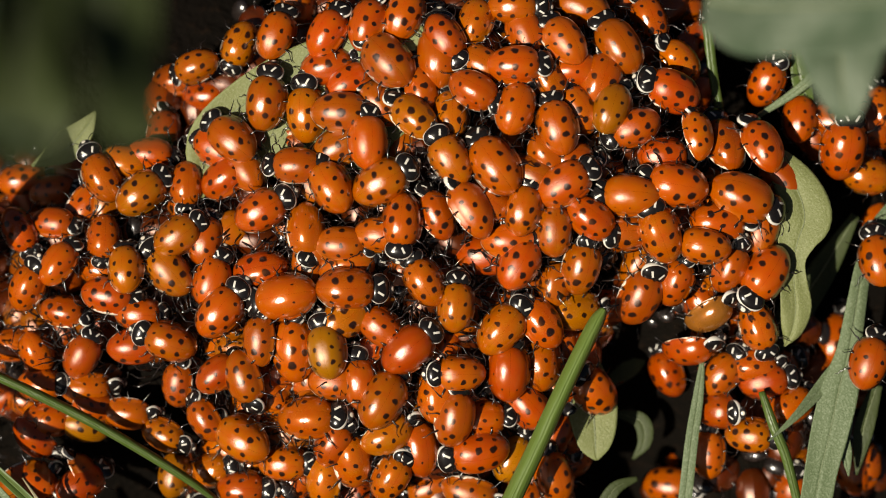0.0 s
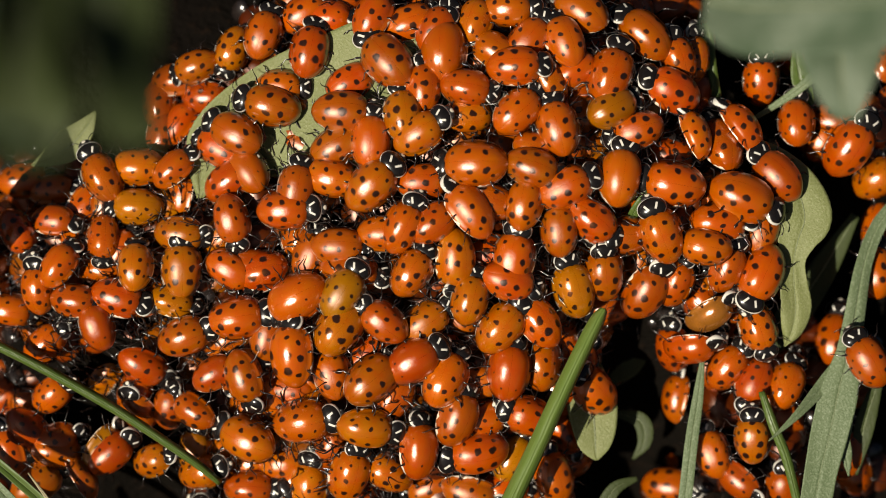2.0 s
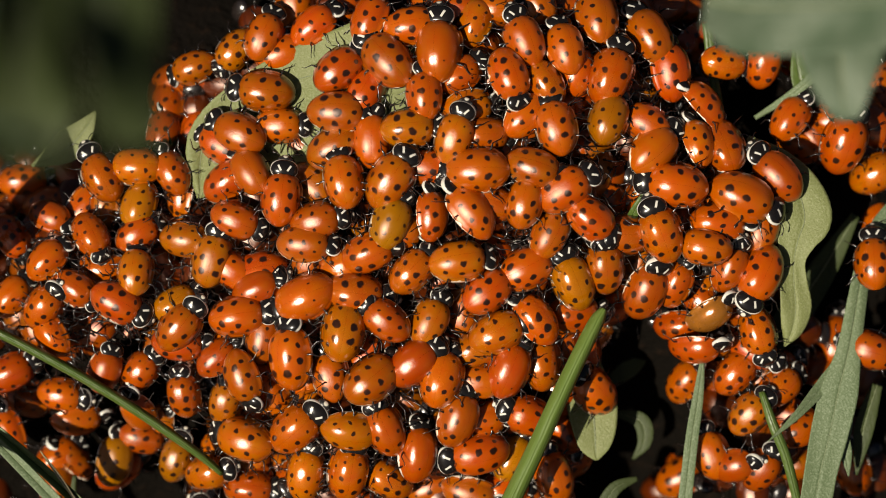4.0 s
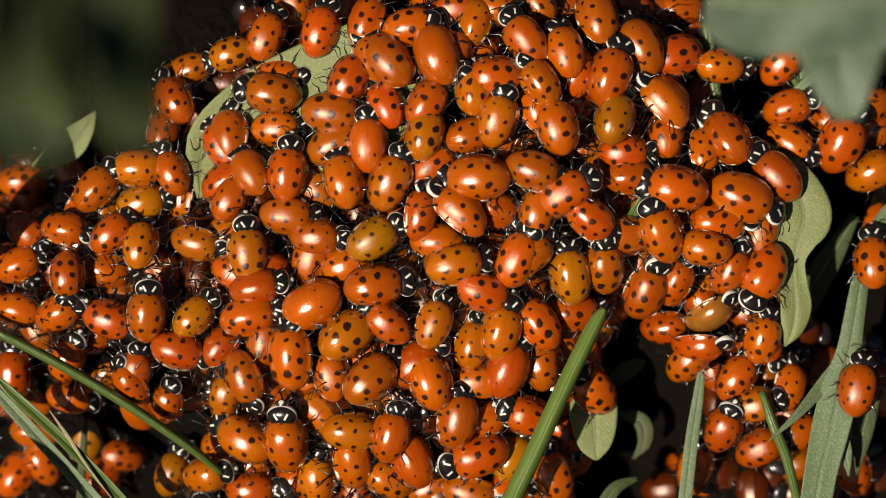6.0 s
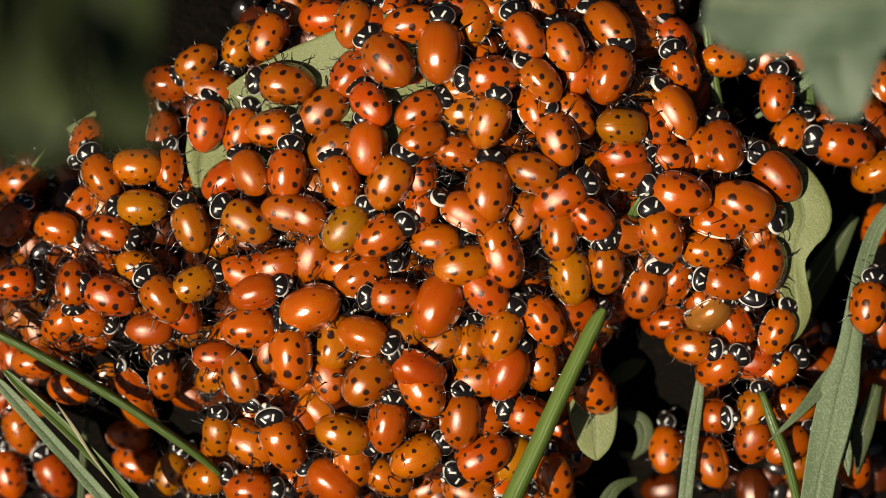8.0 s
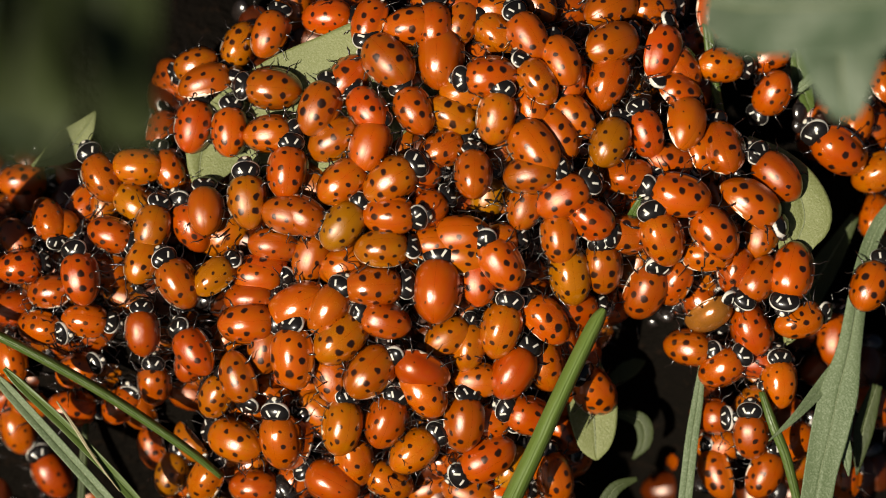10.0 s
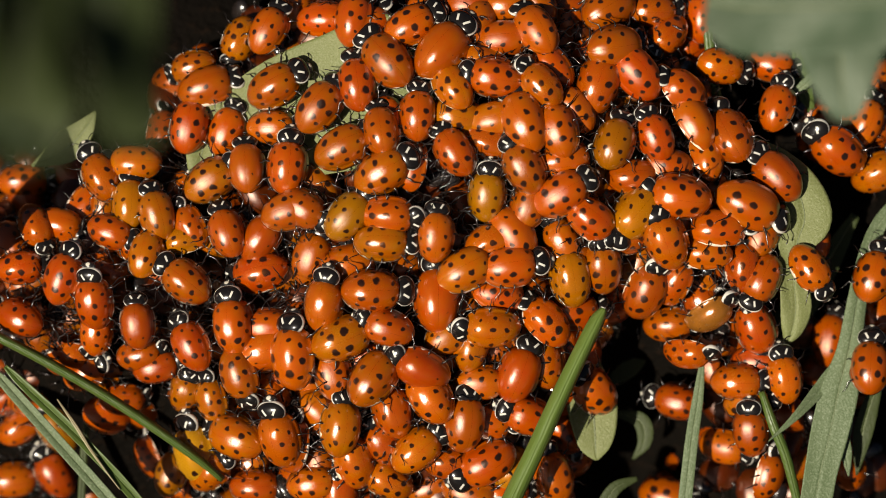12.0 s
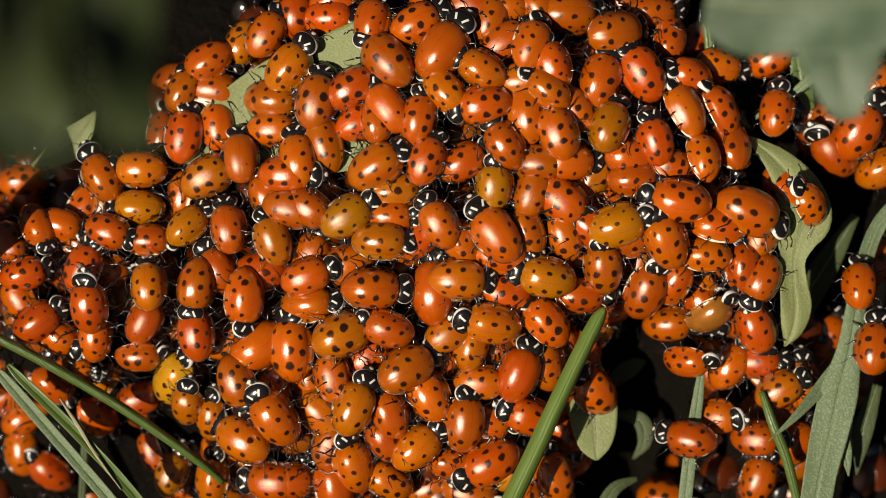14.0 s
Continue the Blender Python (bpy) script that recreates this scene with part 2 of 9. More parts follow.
def grid_faces(bm, rows, closed=False):
    """Quads over rows of vertices of equal length."""
    made = [[bm.verts.new(p) for p in row] for row in rows]
    for a, b in zip(made, made[1:]):
        k = len(a)
        for i in range(k if closed else k - 1):
            j = (i + 1) % k
            bm.faces.new((a[i], a[j], b[j], b[i]))
    return made


def tube(bm, points, radii, sides=6):
    """A tapered tube along points."""
    rows, old = [], None
    for i, p in enumerate(points):
        p = Vector(p)
        d = (Vector(points[min(i + 1, len(points) - 1)]) - Vector(points[max(i - 1, 0)])).normalized()
        ref = Vector((0, 0, 1)) if abs(d.z) < 0.9 else Vector((1, 0, 0))
        x = d.cross(ref).normalized() if old is None else (old - d * old.dot(d)).normalized()
        y = d.cross(x)
        old = x
        rows.append([p + (x * math.cos(2 * math.pi * k / sides) + y * math.sin(2 * math.pi * k / sides)) * radii[i] for k in range(sides)])
    made = grid_faces(bm, rows, closed=True)
    for ring in (made[0], made[-1]):
        bm.faces.new(ring if ring is made[-1] else ring[::-1])


def dome(bm, cx, cy, cz, rx, ry, rz, seg=14, rings=7, power=2.0):
    """An ellipsoid with a squarish plan."""
    rows = []
    for i in range(rings + 1):
        f = -math.pi / 2 + math.pi * i / rings
        row = []
        for k in range(seg):
            t = 2 * math.pi * k / seg
            c, s = math.cos(t), math.sin(t)
            q = (abs(c) ** power + abs(s) ** power) ** (-1 / power)
            row.append((cx + rx * math.cos(f) * c * q, cy + ry * math.cos(f) * s * q, cz + rz * math.sin(f)))
        rows.append(row)
    grid_faces(bm, rows, closed=True)
    bmesh.ops.remove_doubles(bm, verts=bm.verts, dist=1e-8)


# ---- ground: one dark sheet, steep under the pile, level far off ----
def mound(u, v):
    """Height of the pile's bed over its plane, mm."""
    def hill(cu, cv, ru, rv, h):
        return h * math.exp(-((u - cu) / ru) ** 2 - ((v - cv) / rv) ** 2)
    d = -11.0
    d += hill(-3, 3, 27, 24, 10.5) + hill(14, 10, 12, 13, 3.0) + hill(-10, -16, 16, 10, 3.5)
    d += hill(25, 1, 8, 9, 4.5) + hill(-33, -4, 12, 10, 4.5) + hill(-36, -19, 9, 7, -2.5)
    d += hill(29, -17, 9, 9, 4.2) + hill(36, 12, 8, 6, 3.4) + hill(5, 20, 18, 8, 2.5) - hill(18.0, -13.0, 4.5, 8.5, 13.0) - hill(-27, -19, 5.0, 6, 11.0) - hill(27, 12, 4.5, 5, 6.0) - hill(36, 3, 4, 4, 6.0)
    return d


def bed_place(x, y):
    """World height of the ground at world x, y."""
    slope = math.tan(radians(90 - TILT))
    z = 0.05 + slope * 0.14 * math.tanh(y / 0.14)
    u, v = x * 1e3, y * 1e3 / math.cos(radians(90 - TILT))
    r = math.hypot(u, v)
    lift = (mound(u, v) - 2.5) * 1e-3 / math.cos(radians(90 - TILT)) * math.exp(-(r / 90) ** 4) - 0.014 * (1 - math.exp(-(r / 90) ** 4))
    rough = noise.noise(Vector((x, y, 0)) * 260) * 0.0009 + noise.noise(Vector((x, y, 3)) * 40) * 0.002
    rough += noise.noise(Vector((x, y, 5)) * 3) * 0.05 * min(1, r / 900) + noise.noise(Vector((x, y, 8)) * 0.4) * 0.2 * min(1, r / 6000)
    return z + lift + rough


def build_ground():
    bm = bmesh.new()
    steps = [0.0]
    gap = 0.0011
    while steps[-1] < 400:
        steps.append(steps[-1] + gap)
        if steps[-1] > 0.06:
            gap *= 1.18
    axis = [-s for s in steps[:0:-1]] + steps
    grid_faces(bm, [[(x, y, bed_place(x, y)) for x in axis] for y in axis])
    tagged(new("ground", mesh_from("ground", bm, SOIL)), "humus bank under plants, uneven, the shade put into its near-black colour", "ground", kind="structure")


build_ground()


# ---- leaves and stems ----
def blade(name, spine, widths, material, label, category="leaf", thick=0.25, fold=0.12, wave=0.0, twist=0.0, sub=26, across=10, seed=0, on=False, rib=True, tilt=0.0, lobe_of=None):
    """A leaf: a lens-like blade along a spine of (u, v, w), with half widths (left, right), a groove at the midrib and a wavy rim."""
    rnd = random.Random(seed)
    pts = [Vector(at(p[0], p[1], p[2] + (mound(p[0], p[1]) if on else 0))) for p in spine]
    n = len(pts) - 1
    out = BANK.to_3x3() @ Vector((0, 0, 1))

    def sample(seq, f):
        i = min(int(f * n), n - 1)
        t = f * n - i
        p0, p1, p2, p3 = seq[max(i - 1, 0)], seq[i], seq[i + 1], seq[min(i + 2, n)]
        return 0.5 * ((2 * p1) + (p2 - p0) * t + (2 * p0 - 5 * p1 + 4 * p2 - p3) * t * t + (3 * p1 - p0 - 3 * p2 + p3) * t ** 3)

    lefts, rights = [w[0] * 1e-3 for w in widths], [w[1] * 1e-3 for w in widths]
    ph = rnd.random() * 6
    top, low = [], []
    for i in range(sub + 1):
        f = i / sub
        c = sample(pts, f)
        d = (sample(pts, min(f + 0.02, 1)) - sample(pts, max(f - 0.02, 0))).normalized()
        side = d.cross(out).normalized()
        side = Matrix.Rotation(radians(tilt + twist * (f - 0.5)), 3, d) @ side
        nor = side.cross(d).normalized()
        a, b = [], []
        for k in range(-across, across + 1):
            q = k / across
            half = max(sample(lefts, f) if q < 0 else sample(rights, f), 2e-5)
            h = fold * half * (abs(q) ** 1.3) + wave * 1e-3 * math.sin(f * 9 + ph + q * 2) * abs(q)
            h -= 0.10e-3 * math.exp(-(q / 0.07) ** 2)
            h += (0.05e-3 if rib is True else 0.0) * math.sin((abs(q) * 0.8 - f * 3) * 24) * (1 - abs(q)) * min(1, half / 1e-3)
            p = c + side * (half * q) + nor * h
            t = thick * 0.5e-3 * (1 - 0.8 * abs(q) ** 3) * (1 if 0 < i < sub else 0.3)
            a.append(p + nor * t)
            b.append(p - nor * t * (1 + 1.5 * math.exp(-(q / 0.1) ** 2)))
        top.append(a)
        low.append(b)
    bm = bmesh.new()
    grid_faces(bm, [a + b[::-1] for a, b in zip(top, low)], closed=True)
    allv = list(bm.verts)
    m = 2 * (2 * across + 1)
    bm.faces.new(allv[:m][::-1])
    bm.faces.new(allv[-m:])
    base = lobe_of.location.copy() if lobe_of else pts[0].copy()
    for v in bm.verts:
        v.co -= base
    if lobe_of:
        root = part("lobe", bm, material, lobe_of, label)
    else:
        root = new(name)
        root.empty_display_size = 0.003
        root.location = base
        tagged(root, label, category)
        part("blade", bm, material, root)
    if rib:
        bm = bmesh.new()
        line = [sample(pts, k / sub * 0.97) for k in range(sub + 1)]
        wide = [max(0.02e-3, min(0.16e-3, 0.10 * max(sample(lefts, k / sub * 0.97), 1e-5)) * (1 - 0.7 * k / sub) * (1 if rib is True else 0.45)) for k in range(sub + 1)]
        lift = BANK.to_3x3() @ Vector((0, 0, thick * 0.5e-3 - 0.10e-3))
        tube(bm, [p - base + lift for p in line], wide, sides=6)
        part("midrib", bm, RIB, root, "paler raised midrib")
    return root


TURN_A, TURN_B = -40.0, -47.0      # the dull leaves stand edge-on to the sun


def plants():
    # pale leaf under the beetles at the top of the pile
    blade("leaf", [(-21.5, 4.5, 1.3), (-21.0, 9.5, 1.6), (-16.5, 13.5, 1.6), (-10.5, 15.6, 1.5), (-4, 16.0, 1.2), (2, 14, 0.6)],
          [(0.3, 0.3), (1.7, 5.5), (2.2, 8.0), (3.2, 9.0), (4.6, 8.0), (0.2, 0.2)], SAGE,
          "pale sage green leaf half covered by ladybirds", wave=0.25, seed=1, on=True, rib="thin")
    # pale leaf at the pile's edge
    blade("leaf", [(27.0, 9.9, -2.8), (29.5, 7.8, -2.6), (31.3, 5.3, -2.2), (32.0, 2.8, -2.0), (31.4, 0.8, -2.0), (31.05, -1.0, -2.1), (31.05, -3.0, -2.2), (31.2, -5.2, -2.4), (30.9, -7.2, -2.8), (30.2, -8.6, -3.4)],
          [(0.2, 0.3), (1.3, 1.2), (2.1, 2.0), (2.4, 2.7), (1.65, 1.9), (1.0, 1.3), (1.2, 1.3), (1.45, 1.4), (0.95, 1.0), (0.06, 0.06)], SAGE,
          "pale sage green lobed leaf beside the ladybird pile", wave=0.3, seed=2, rib="thin", sub=44)
    blade("leaf", [(13.0, -10.0, -5.4), (13.2, -13.0, -5.0), (13.4, -15.6, -4.7), (13.5, -17.6, -4.6), (13.6, -18.7, -4.7)],
          [(0.9, 0.9), (2.1, 2.3), (2.0, 2.1), (1.3, 1.4), (0.15, 0.15)], SAGE, "small pale sage leaf hanging in shade", seed=3)
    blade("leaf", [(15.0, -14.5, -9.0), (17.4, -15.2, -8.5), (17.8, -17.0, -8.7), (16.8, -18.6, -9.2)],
          [(0.2, 0.2), (0.8, 0.7), (0.7, 0.6), (0.1, 0.1)], SHADED_GREEN, "small curled grey-green leaf in shade", seed=4)
    # toothed blue-green leaf
    toothed = blade("leaf", [(41, 5.0, -5.5), (38.6, 2.2, -5.0), (37.3, -1.2, -4.4), (36.6, -5.0, -3.8), (35.9, -9.0, -3.2), (35.0, -12.6, -2.8), (34.2, -16.5, -2.5), (33.3, -20.2, -2.2), (32.4, -26, -2)],
          [(0.6, 0.6), (0.7, 0.7), (0.75, 0.8), (0.9, 0.95), (1.15, 1.1), (1.75, 1.6), (1.6, 1.75), (1.5, 1.45), (1.5, 1.4)], BLUE_GREEN,
          "long blue-green toothed leaf with rough skin", fold=0.05, wave=0.18, seed=5, sub=44, across=12, rib="thin")
    blade("leaf", [(35.7, -9.8, -3.7), (33.6, -12.2, -3.1), (31.2, -14.8, -1.5), (28.8, -17.0, -0.8)], [(0.5, 0.9), (0.55, 0.75), (0.36, 0.36), (0.05, 0.05)], BLUE_GREEN,
          "side lobe of the leaf", seed=6, rib=False, lobe_of=toothed)
    blade("leaf", [(35.2, -12.8, -3.2), (35.8, -15.2, -3.0), (35.9, -17.0, -3.1)], [(0.9, 0.6), (0.5, 0.4), (0.05, 0.05)], BLUE_GREEN,
          "pointed tooth of the leaf", seed=7, rib=False, lobe_of=toothed)
    blade("leaf", [(34.8, -15.6, -3.2), (35.5, -18.0, -3.2), (35.9, -20.1, -3.6)], [(0.9, 0.6), (0.7, 0.45), (0.06, 0.06)], BLUE_GREEN,
          "lower tooth of the leaf", seed=27, rib=False, lobe_of=toothed)
    blade("leaf", [(23.0, -9.3, -3.5), (22.6, -13, -3.2), (22.0, -17, -3.0), (21.2, -24, -3.0)],
          [(0.15, 0.15), (0.46, 0.5), (0.58, 0.6), (0.64, 0.62)], BLUE_GREEN, "narrow grey-green leaf standing before dark soil", seed=8, rib="thin")
    blade("grass_blade", [(28.2, -12.6, -1.5), (29.2, -15.5, -1.2), (30.4, -18.5, -1.6), (31.4, -22.5, -2.5)],
          [(0.3, 0.3), (0.45, 0.45), (0.45, 0.45), (0.4, 0.4)], GRASS, "short green grass blade with a cut tip", "grass blade", thick=0.5, fold=-0.2, seed=9, rib=False)
    stalk = blade("grass_blade", [(14.2, -5.3, 1.2), (13.6, -6.4, 1.5), (12.2, -9.2, 2.0), (10.0, -13.8, 2.4), (7.9, -18.4, 2.6), (5.2, -24.0, 2.8)],
          [(0.40, 0.30), (0.68, 0.66), (0.74, 0.74), (0.78, 0.78), (0.82, 0.82), (0.86, 0.86)], STALK, "broad green grass blade leaning over the ladybirds", "grass blade", thick=1.5, fold=-0.32, seed=10, rib=False)
    rnd = random.Random(44)
    bm = bmesh.new()
    for _ in range(22):
        f = rnd.random() ** 1.6
        u, v = 14.3 - 1.6 * f + rnd.uniform(-0.1, 0.75), -5.2 - 3.2 * f + rnd.uniform(-0.3, 0.3)
        p = at(u, v, 1.5 + 0.3 * f) - stalk.location
        way = BANK.to_3x3() @ Vector((rnd.uniform(0.1, 1.0), rnd.uniform(-0.2, 0.9), rnd.uniform(0.0, 0.5)))
        tube(bm, [p, p + way * 0.45e-3, p + way * 0.9e-3 + BANK.to_3x3() @ Vector((0, 0.12e-3, 0))], [0.035e-3, 0.028e-3, 0.012e-3], sides=4)
    part("hairs", bm, BLACK, stalk, "short dark hairs at the broken tip")
    blade("grass_blade", [(23.4, 20, -4), (23.8, 16, -4.4), (24.5, 12.2, -5)], [(0.45, 0.45), (0.45, 0.45), (0.4, 0.4)], GRASS,
          "thin green grass stem in shade", "grass blade", thick=0.5, seed=11)
    blade("leaf", [(31.2, 18.4, -5), (31.6, 15, -5), (32.8, 11.5, -6)], [(0.2, 0.2), (1.0, 0.8), (0.2, 0.2)], GRASS, "small green leaf behind blurred leaf", seed=12)
    blade("grass_blade", [(33.6, 16.0, -3.5), (31, 13.8, -4.0), (27.6, 11.6, -5)], [(0.5, 0.5), (0.4, 0.4), (0.2, 0.2)], BLUE_GREEN,
          "thin grey-green stem in front of dark soil", "grass blade", thick=0.4, seed=13)
    blade("leaf", [(-30.7, 12.2, -6.0), (-31.8, 10.4, -6.2), (-33.4, 8.9, -6.5), (-36.4, 7.4, -7.5)], [(0.12, 0.12), (0.95, 1.2), (1.35, 1.6), (0.12, 0.12)], SAGE,
          "pale olive leaf in the shade of blurred leaves", seed=14)
    # small grass tip between the beetles
    blade("grass_blade", [(16.2, 1.5, 0.5), (17.0, 3.4, 2.2), (18.2, 5.6, 3.2)], [(0.5, 0.5), (0.45, 0.4), (0.1, 0.1)], GRASS,
          "small green grass tip sticking up between ladybirds", "grass blade", seed=19, on=True)
    # leaves deep in the shade, which is also painted into their green
    blade("leaf", [(36.5, 3.0, -9), (33.5, -2, -8.5), (30, -7, -7.5), (27.5, -10.5, -7)], [(0.4, 0.4), (1.3, 1.3), (1.5, 1.3), (0.2, 0.2)], SHADED_GREEN,
          "narrow green leaf deep in the gap, shade put into its colour", seed=21)
    blade("leaf", [(38.4, -12, -6), (37.2, -16, -5.6), (36.6, -20, -6)], [(0.5, 0.5), (0.9, 0.9), (0.1, 0.1)], SHADED_GREEN,
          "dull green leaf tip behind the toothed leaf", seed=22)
    blade("leaf", [(13.8, -23.5, -6), (15.2, -21.2, -6), (17.2, -20.3, -6.5)], [(0.7, 0.7), (0.6, 0.6), (0.2, 0.2)], SHADED_GREEN,
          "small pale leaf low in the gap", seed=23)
    blade("leaf", [(13.0, -13.0, -11), (15.0, -10.4, -10.6), (16.8, -8.8, -10.6), (18.4, -7.8, -11)], [(0.3, 0.3), (1.7, 1.9), (1.6, 1.8), (0.3, 0.3)], SHADED_GREEN,
          "broad green leaf deep in the gap of the pile, darkened for shade", seed=28)
    # leaves close to the lens
    near = blade("leaf", [(23.3, 22.0, 37), (26.5, 21.4, 37), (31, 21.4, 37), (38, 21.6, 37), (47, 23, 37)], [(1.52, 2.09), (3.41, 3.51), (3.79, 3.51), (3.79, 3.41), (3.79, 3.22)], LENS_LEAF,
          "grey-green lobed leaf close to the lens, blurred", wave=0.7, seed=15)
    blade("leaf", [(35.0, 22, 36), (35.2, 17, 36), (35.6, 11.4, 35.4)], [(3.70, 3.70), (3.20, 3.20), (0.90, 0.90)], LENS_LEAF,
          "pointed lobe of the leaf", wave=0.4, seed=16, lobe_of=near)
    blade("leaf", [(-37, 30, 80), (-37.0, 20, 80), (-37.5, 13, 80), (-36.8, 7.4, 80)], [(3.37, 3.19), (3.55, 3.37), (3.46, 3.28), (1.77, 1.77)], SHADED_GREEN,
          "broad green leaf close to the lens, blurred, darkened for shade", wave=0.6, seed=17, tilt=TURN_A, twist=30)
    blade("leaf", [(-43, 26, 80), (-40, 17.5, 80), (-38.0, 12.0, 80), (-35.2, 8.6, 80)], [(3.0, 3.0), (3.1, 3.0), (2.2, 2.0), (0.53, 0.53)], LENS_LEAF,
          "pale grey-green leaf tip close to the lens, blurred", wave=0.4, seed=24, tilt=-40)
    blade("leaf", [(-31, 30, 82), (-29.8, 22, 82), (-28.4, 15, 82), (-27.4, 9.0, 82)], [(3.19, 3.19), (3.19, 3.19), (2.84, 2.66), (1.06, 1.06)], SHADED_GREEN,
          "pointed green leaf close to the lens, blurred, darkened for shade", wave=0.6, seed=18, tilt=TURN_B)

    # a leaf and a blade added out of view to shade the pile's left edge
    blade("leaf", [(-52, -4, 1), (-47, -1, 5), (-45.5, 3, 8), (-45, 8, 9)], [(1.0, 1.0), (2.6, 2.4), (2.4, 2.4), (0.3, 0.3)], SHADED_GREEN,
          "unseen green leaf added to shade the edge of the pile", seed=41)
    blade("grass_blade", [(-62, -17, 12), (-52, -21.5, 15), (-46, -25, 15), (-40, -31, 13)], [(0.5, 0.5), (0.85, 0.85), (0.8, 0.8), (0.3, 0.3)], GRASS,
          "unseen green grass blade added to shade the corner of the pile", "grass blade", seed=42, rib=False)


plants()
STEM = blade("grass_blade", [(-44, -5.2, -0.8), (-36, -9.2, -0.6), (-29, -13.2, -0.8), (-22.5, -17.6, -1.2), (-19.5, -20, -2.4)],
             [(0.42, 0.42), (0.45, 0.45), (0.45, 0.45), (0.4, 0.4), (0.3, 0.3)], GRASS, "round green grass stem across the ladybirds", "grass blade",
             thick=0.9, fold=-0.35, seed=30, rib=False)
LOW_STEM = blade("grass_blade", [(-31.5, -14.8, -7.0), (-31.8, -18, -7.2), (-32.1, -24, -7.6)], [(0.2, 0.2), (0.36, 0.36), (0.36, 0.36)], SHADED_GREEN,
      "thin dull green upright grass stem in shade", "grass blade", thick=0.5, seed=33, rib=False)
BLADE_A = blade("grass_blade", [(-39.6, -11.4, 0.2), (-38.5, -12.6, 0.0), (-34, -17.6, -0.5), (-29, -23.2, -1), (-26, -27, -1.5)],
                [(0.2, 0.2), (0.5, 0.55), (0.6, 0.6), (0.6, 0.6), (0.6, 0.6)], BLUE_GREEN, "pale green folded grass blade low in the corner", "grass blade", thick=0.4, fold=0.5, seed=31)
BLADE_B = blade("grass_blade", [(-38.8, -10.7, 0.6), (-37.4, -12.1, 0.5), (-33, -16.2, 0.2), (-28.5, -20.8, 0), (-25, -25, -0.5)],
                [(0.2, 0.2), (0.45, 0.4), (0.5, 0.5), (0.5, 0.5), (0.5, 0.5)], GRASS, "dark green folded grass blade low in the corner", "grass blade", thick=0.4, fold=0.7, seed=32)

# the bright streak on the blade, added as a thin pale strip
blade("grass_blade", [(-34.2, -13.6, 0.9), (-32.6, -15.9, 0.9), (-31.0, -18.4, 0.8), (-28.6, -21.6, 0.5)], [(0.06, 0.06), (0.16, 0.16), (0.12, 0.12), (0.05, 0.05)], GLINT_STRIP,
      "thin pale strip added as the highlight on the blade's edge", thick=0.2, seed=34, rib=False, lobe_of=BLADE_B)


# ---- ladybirds ----
def shells(rows=12, cols=8):
    """Meshes of a right and a left wing case."""
    made = []
    for side in (1, -1):
        bm = bmesh.new()
        grid = []
        for i in range(rows + 1):
            s = -math.cos(math.pi * i / rows) * 0.998
            row = []
            for k in range(cols + 1):
                x, y, z = case_point(s, k / cols)
                row.append((x * side * 1e-3, y * 1e-3, z * 1e-3))
            w = abs(row[-1][0])
            row.append(((w + 0.20e-3 * (1 - s * s) ** 0.3) * side, y * 1.012e-3, 0.14e-3))
            row.append(((w * 0.9) * side, y * 0.99e-3, 0.20e-3))
            grid.append(row if side > 0 else row[::-1])
        # the shoulders turn down behind the neck shield
        for y, f, g in ((1.012, 0.96, 0.8), (1.0, 0.9, 0.25)):
            grid.append([(p[0] * f, HALF_L * y * 1e-3, 0.2e-3 + (p[2] - 0.2e-3) * g) for p in grid[rows]])
        grid_faces(bm, grid)
        made.append(bm)
    return made


def leg_mesh(side, k):
    bm = bmesh.new()
    y0, y1, y2 = ((1.25, 1.9, 2.5), (0.35, 0.45, 0.3), (-0.6, -1.1, -1.75))[k]
    tube(bm, [Vector(p) * 1e-3 for p in ((side * 0.7, y0, 0.25), (side * 1.75, y1, 0.55), (side * 2.0, y1 * 1.05, 0.5), (side * 2.35, y2 * 0.96, 0.1), (side * 2.62, y2 * 1.04, 0.03))],
         [0.10e-3, 0.085e-3, 0.055e-3, 0.036e-3, 0.024e-3], sides=5)
    return bm


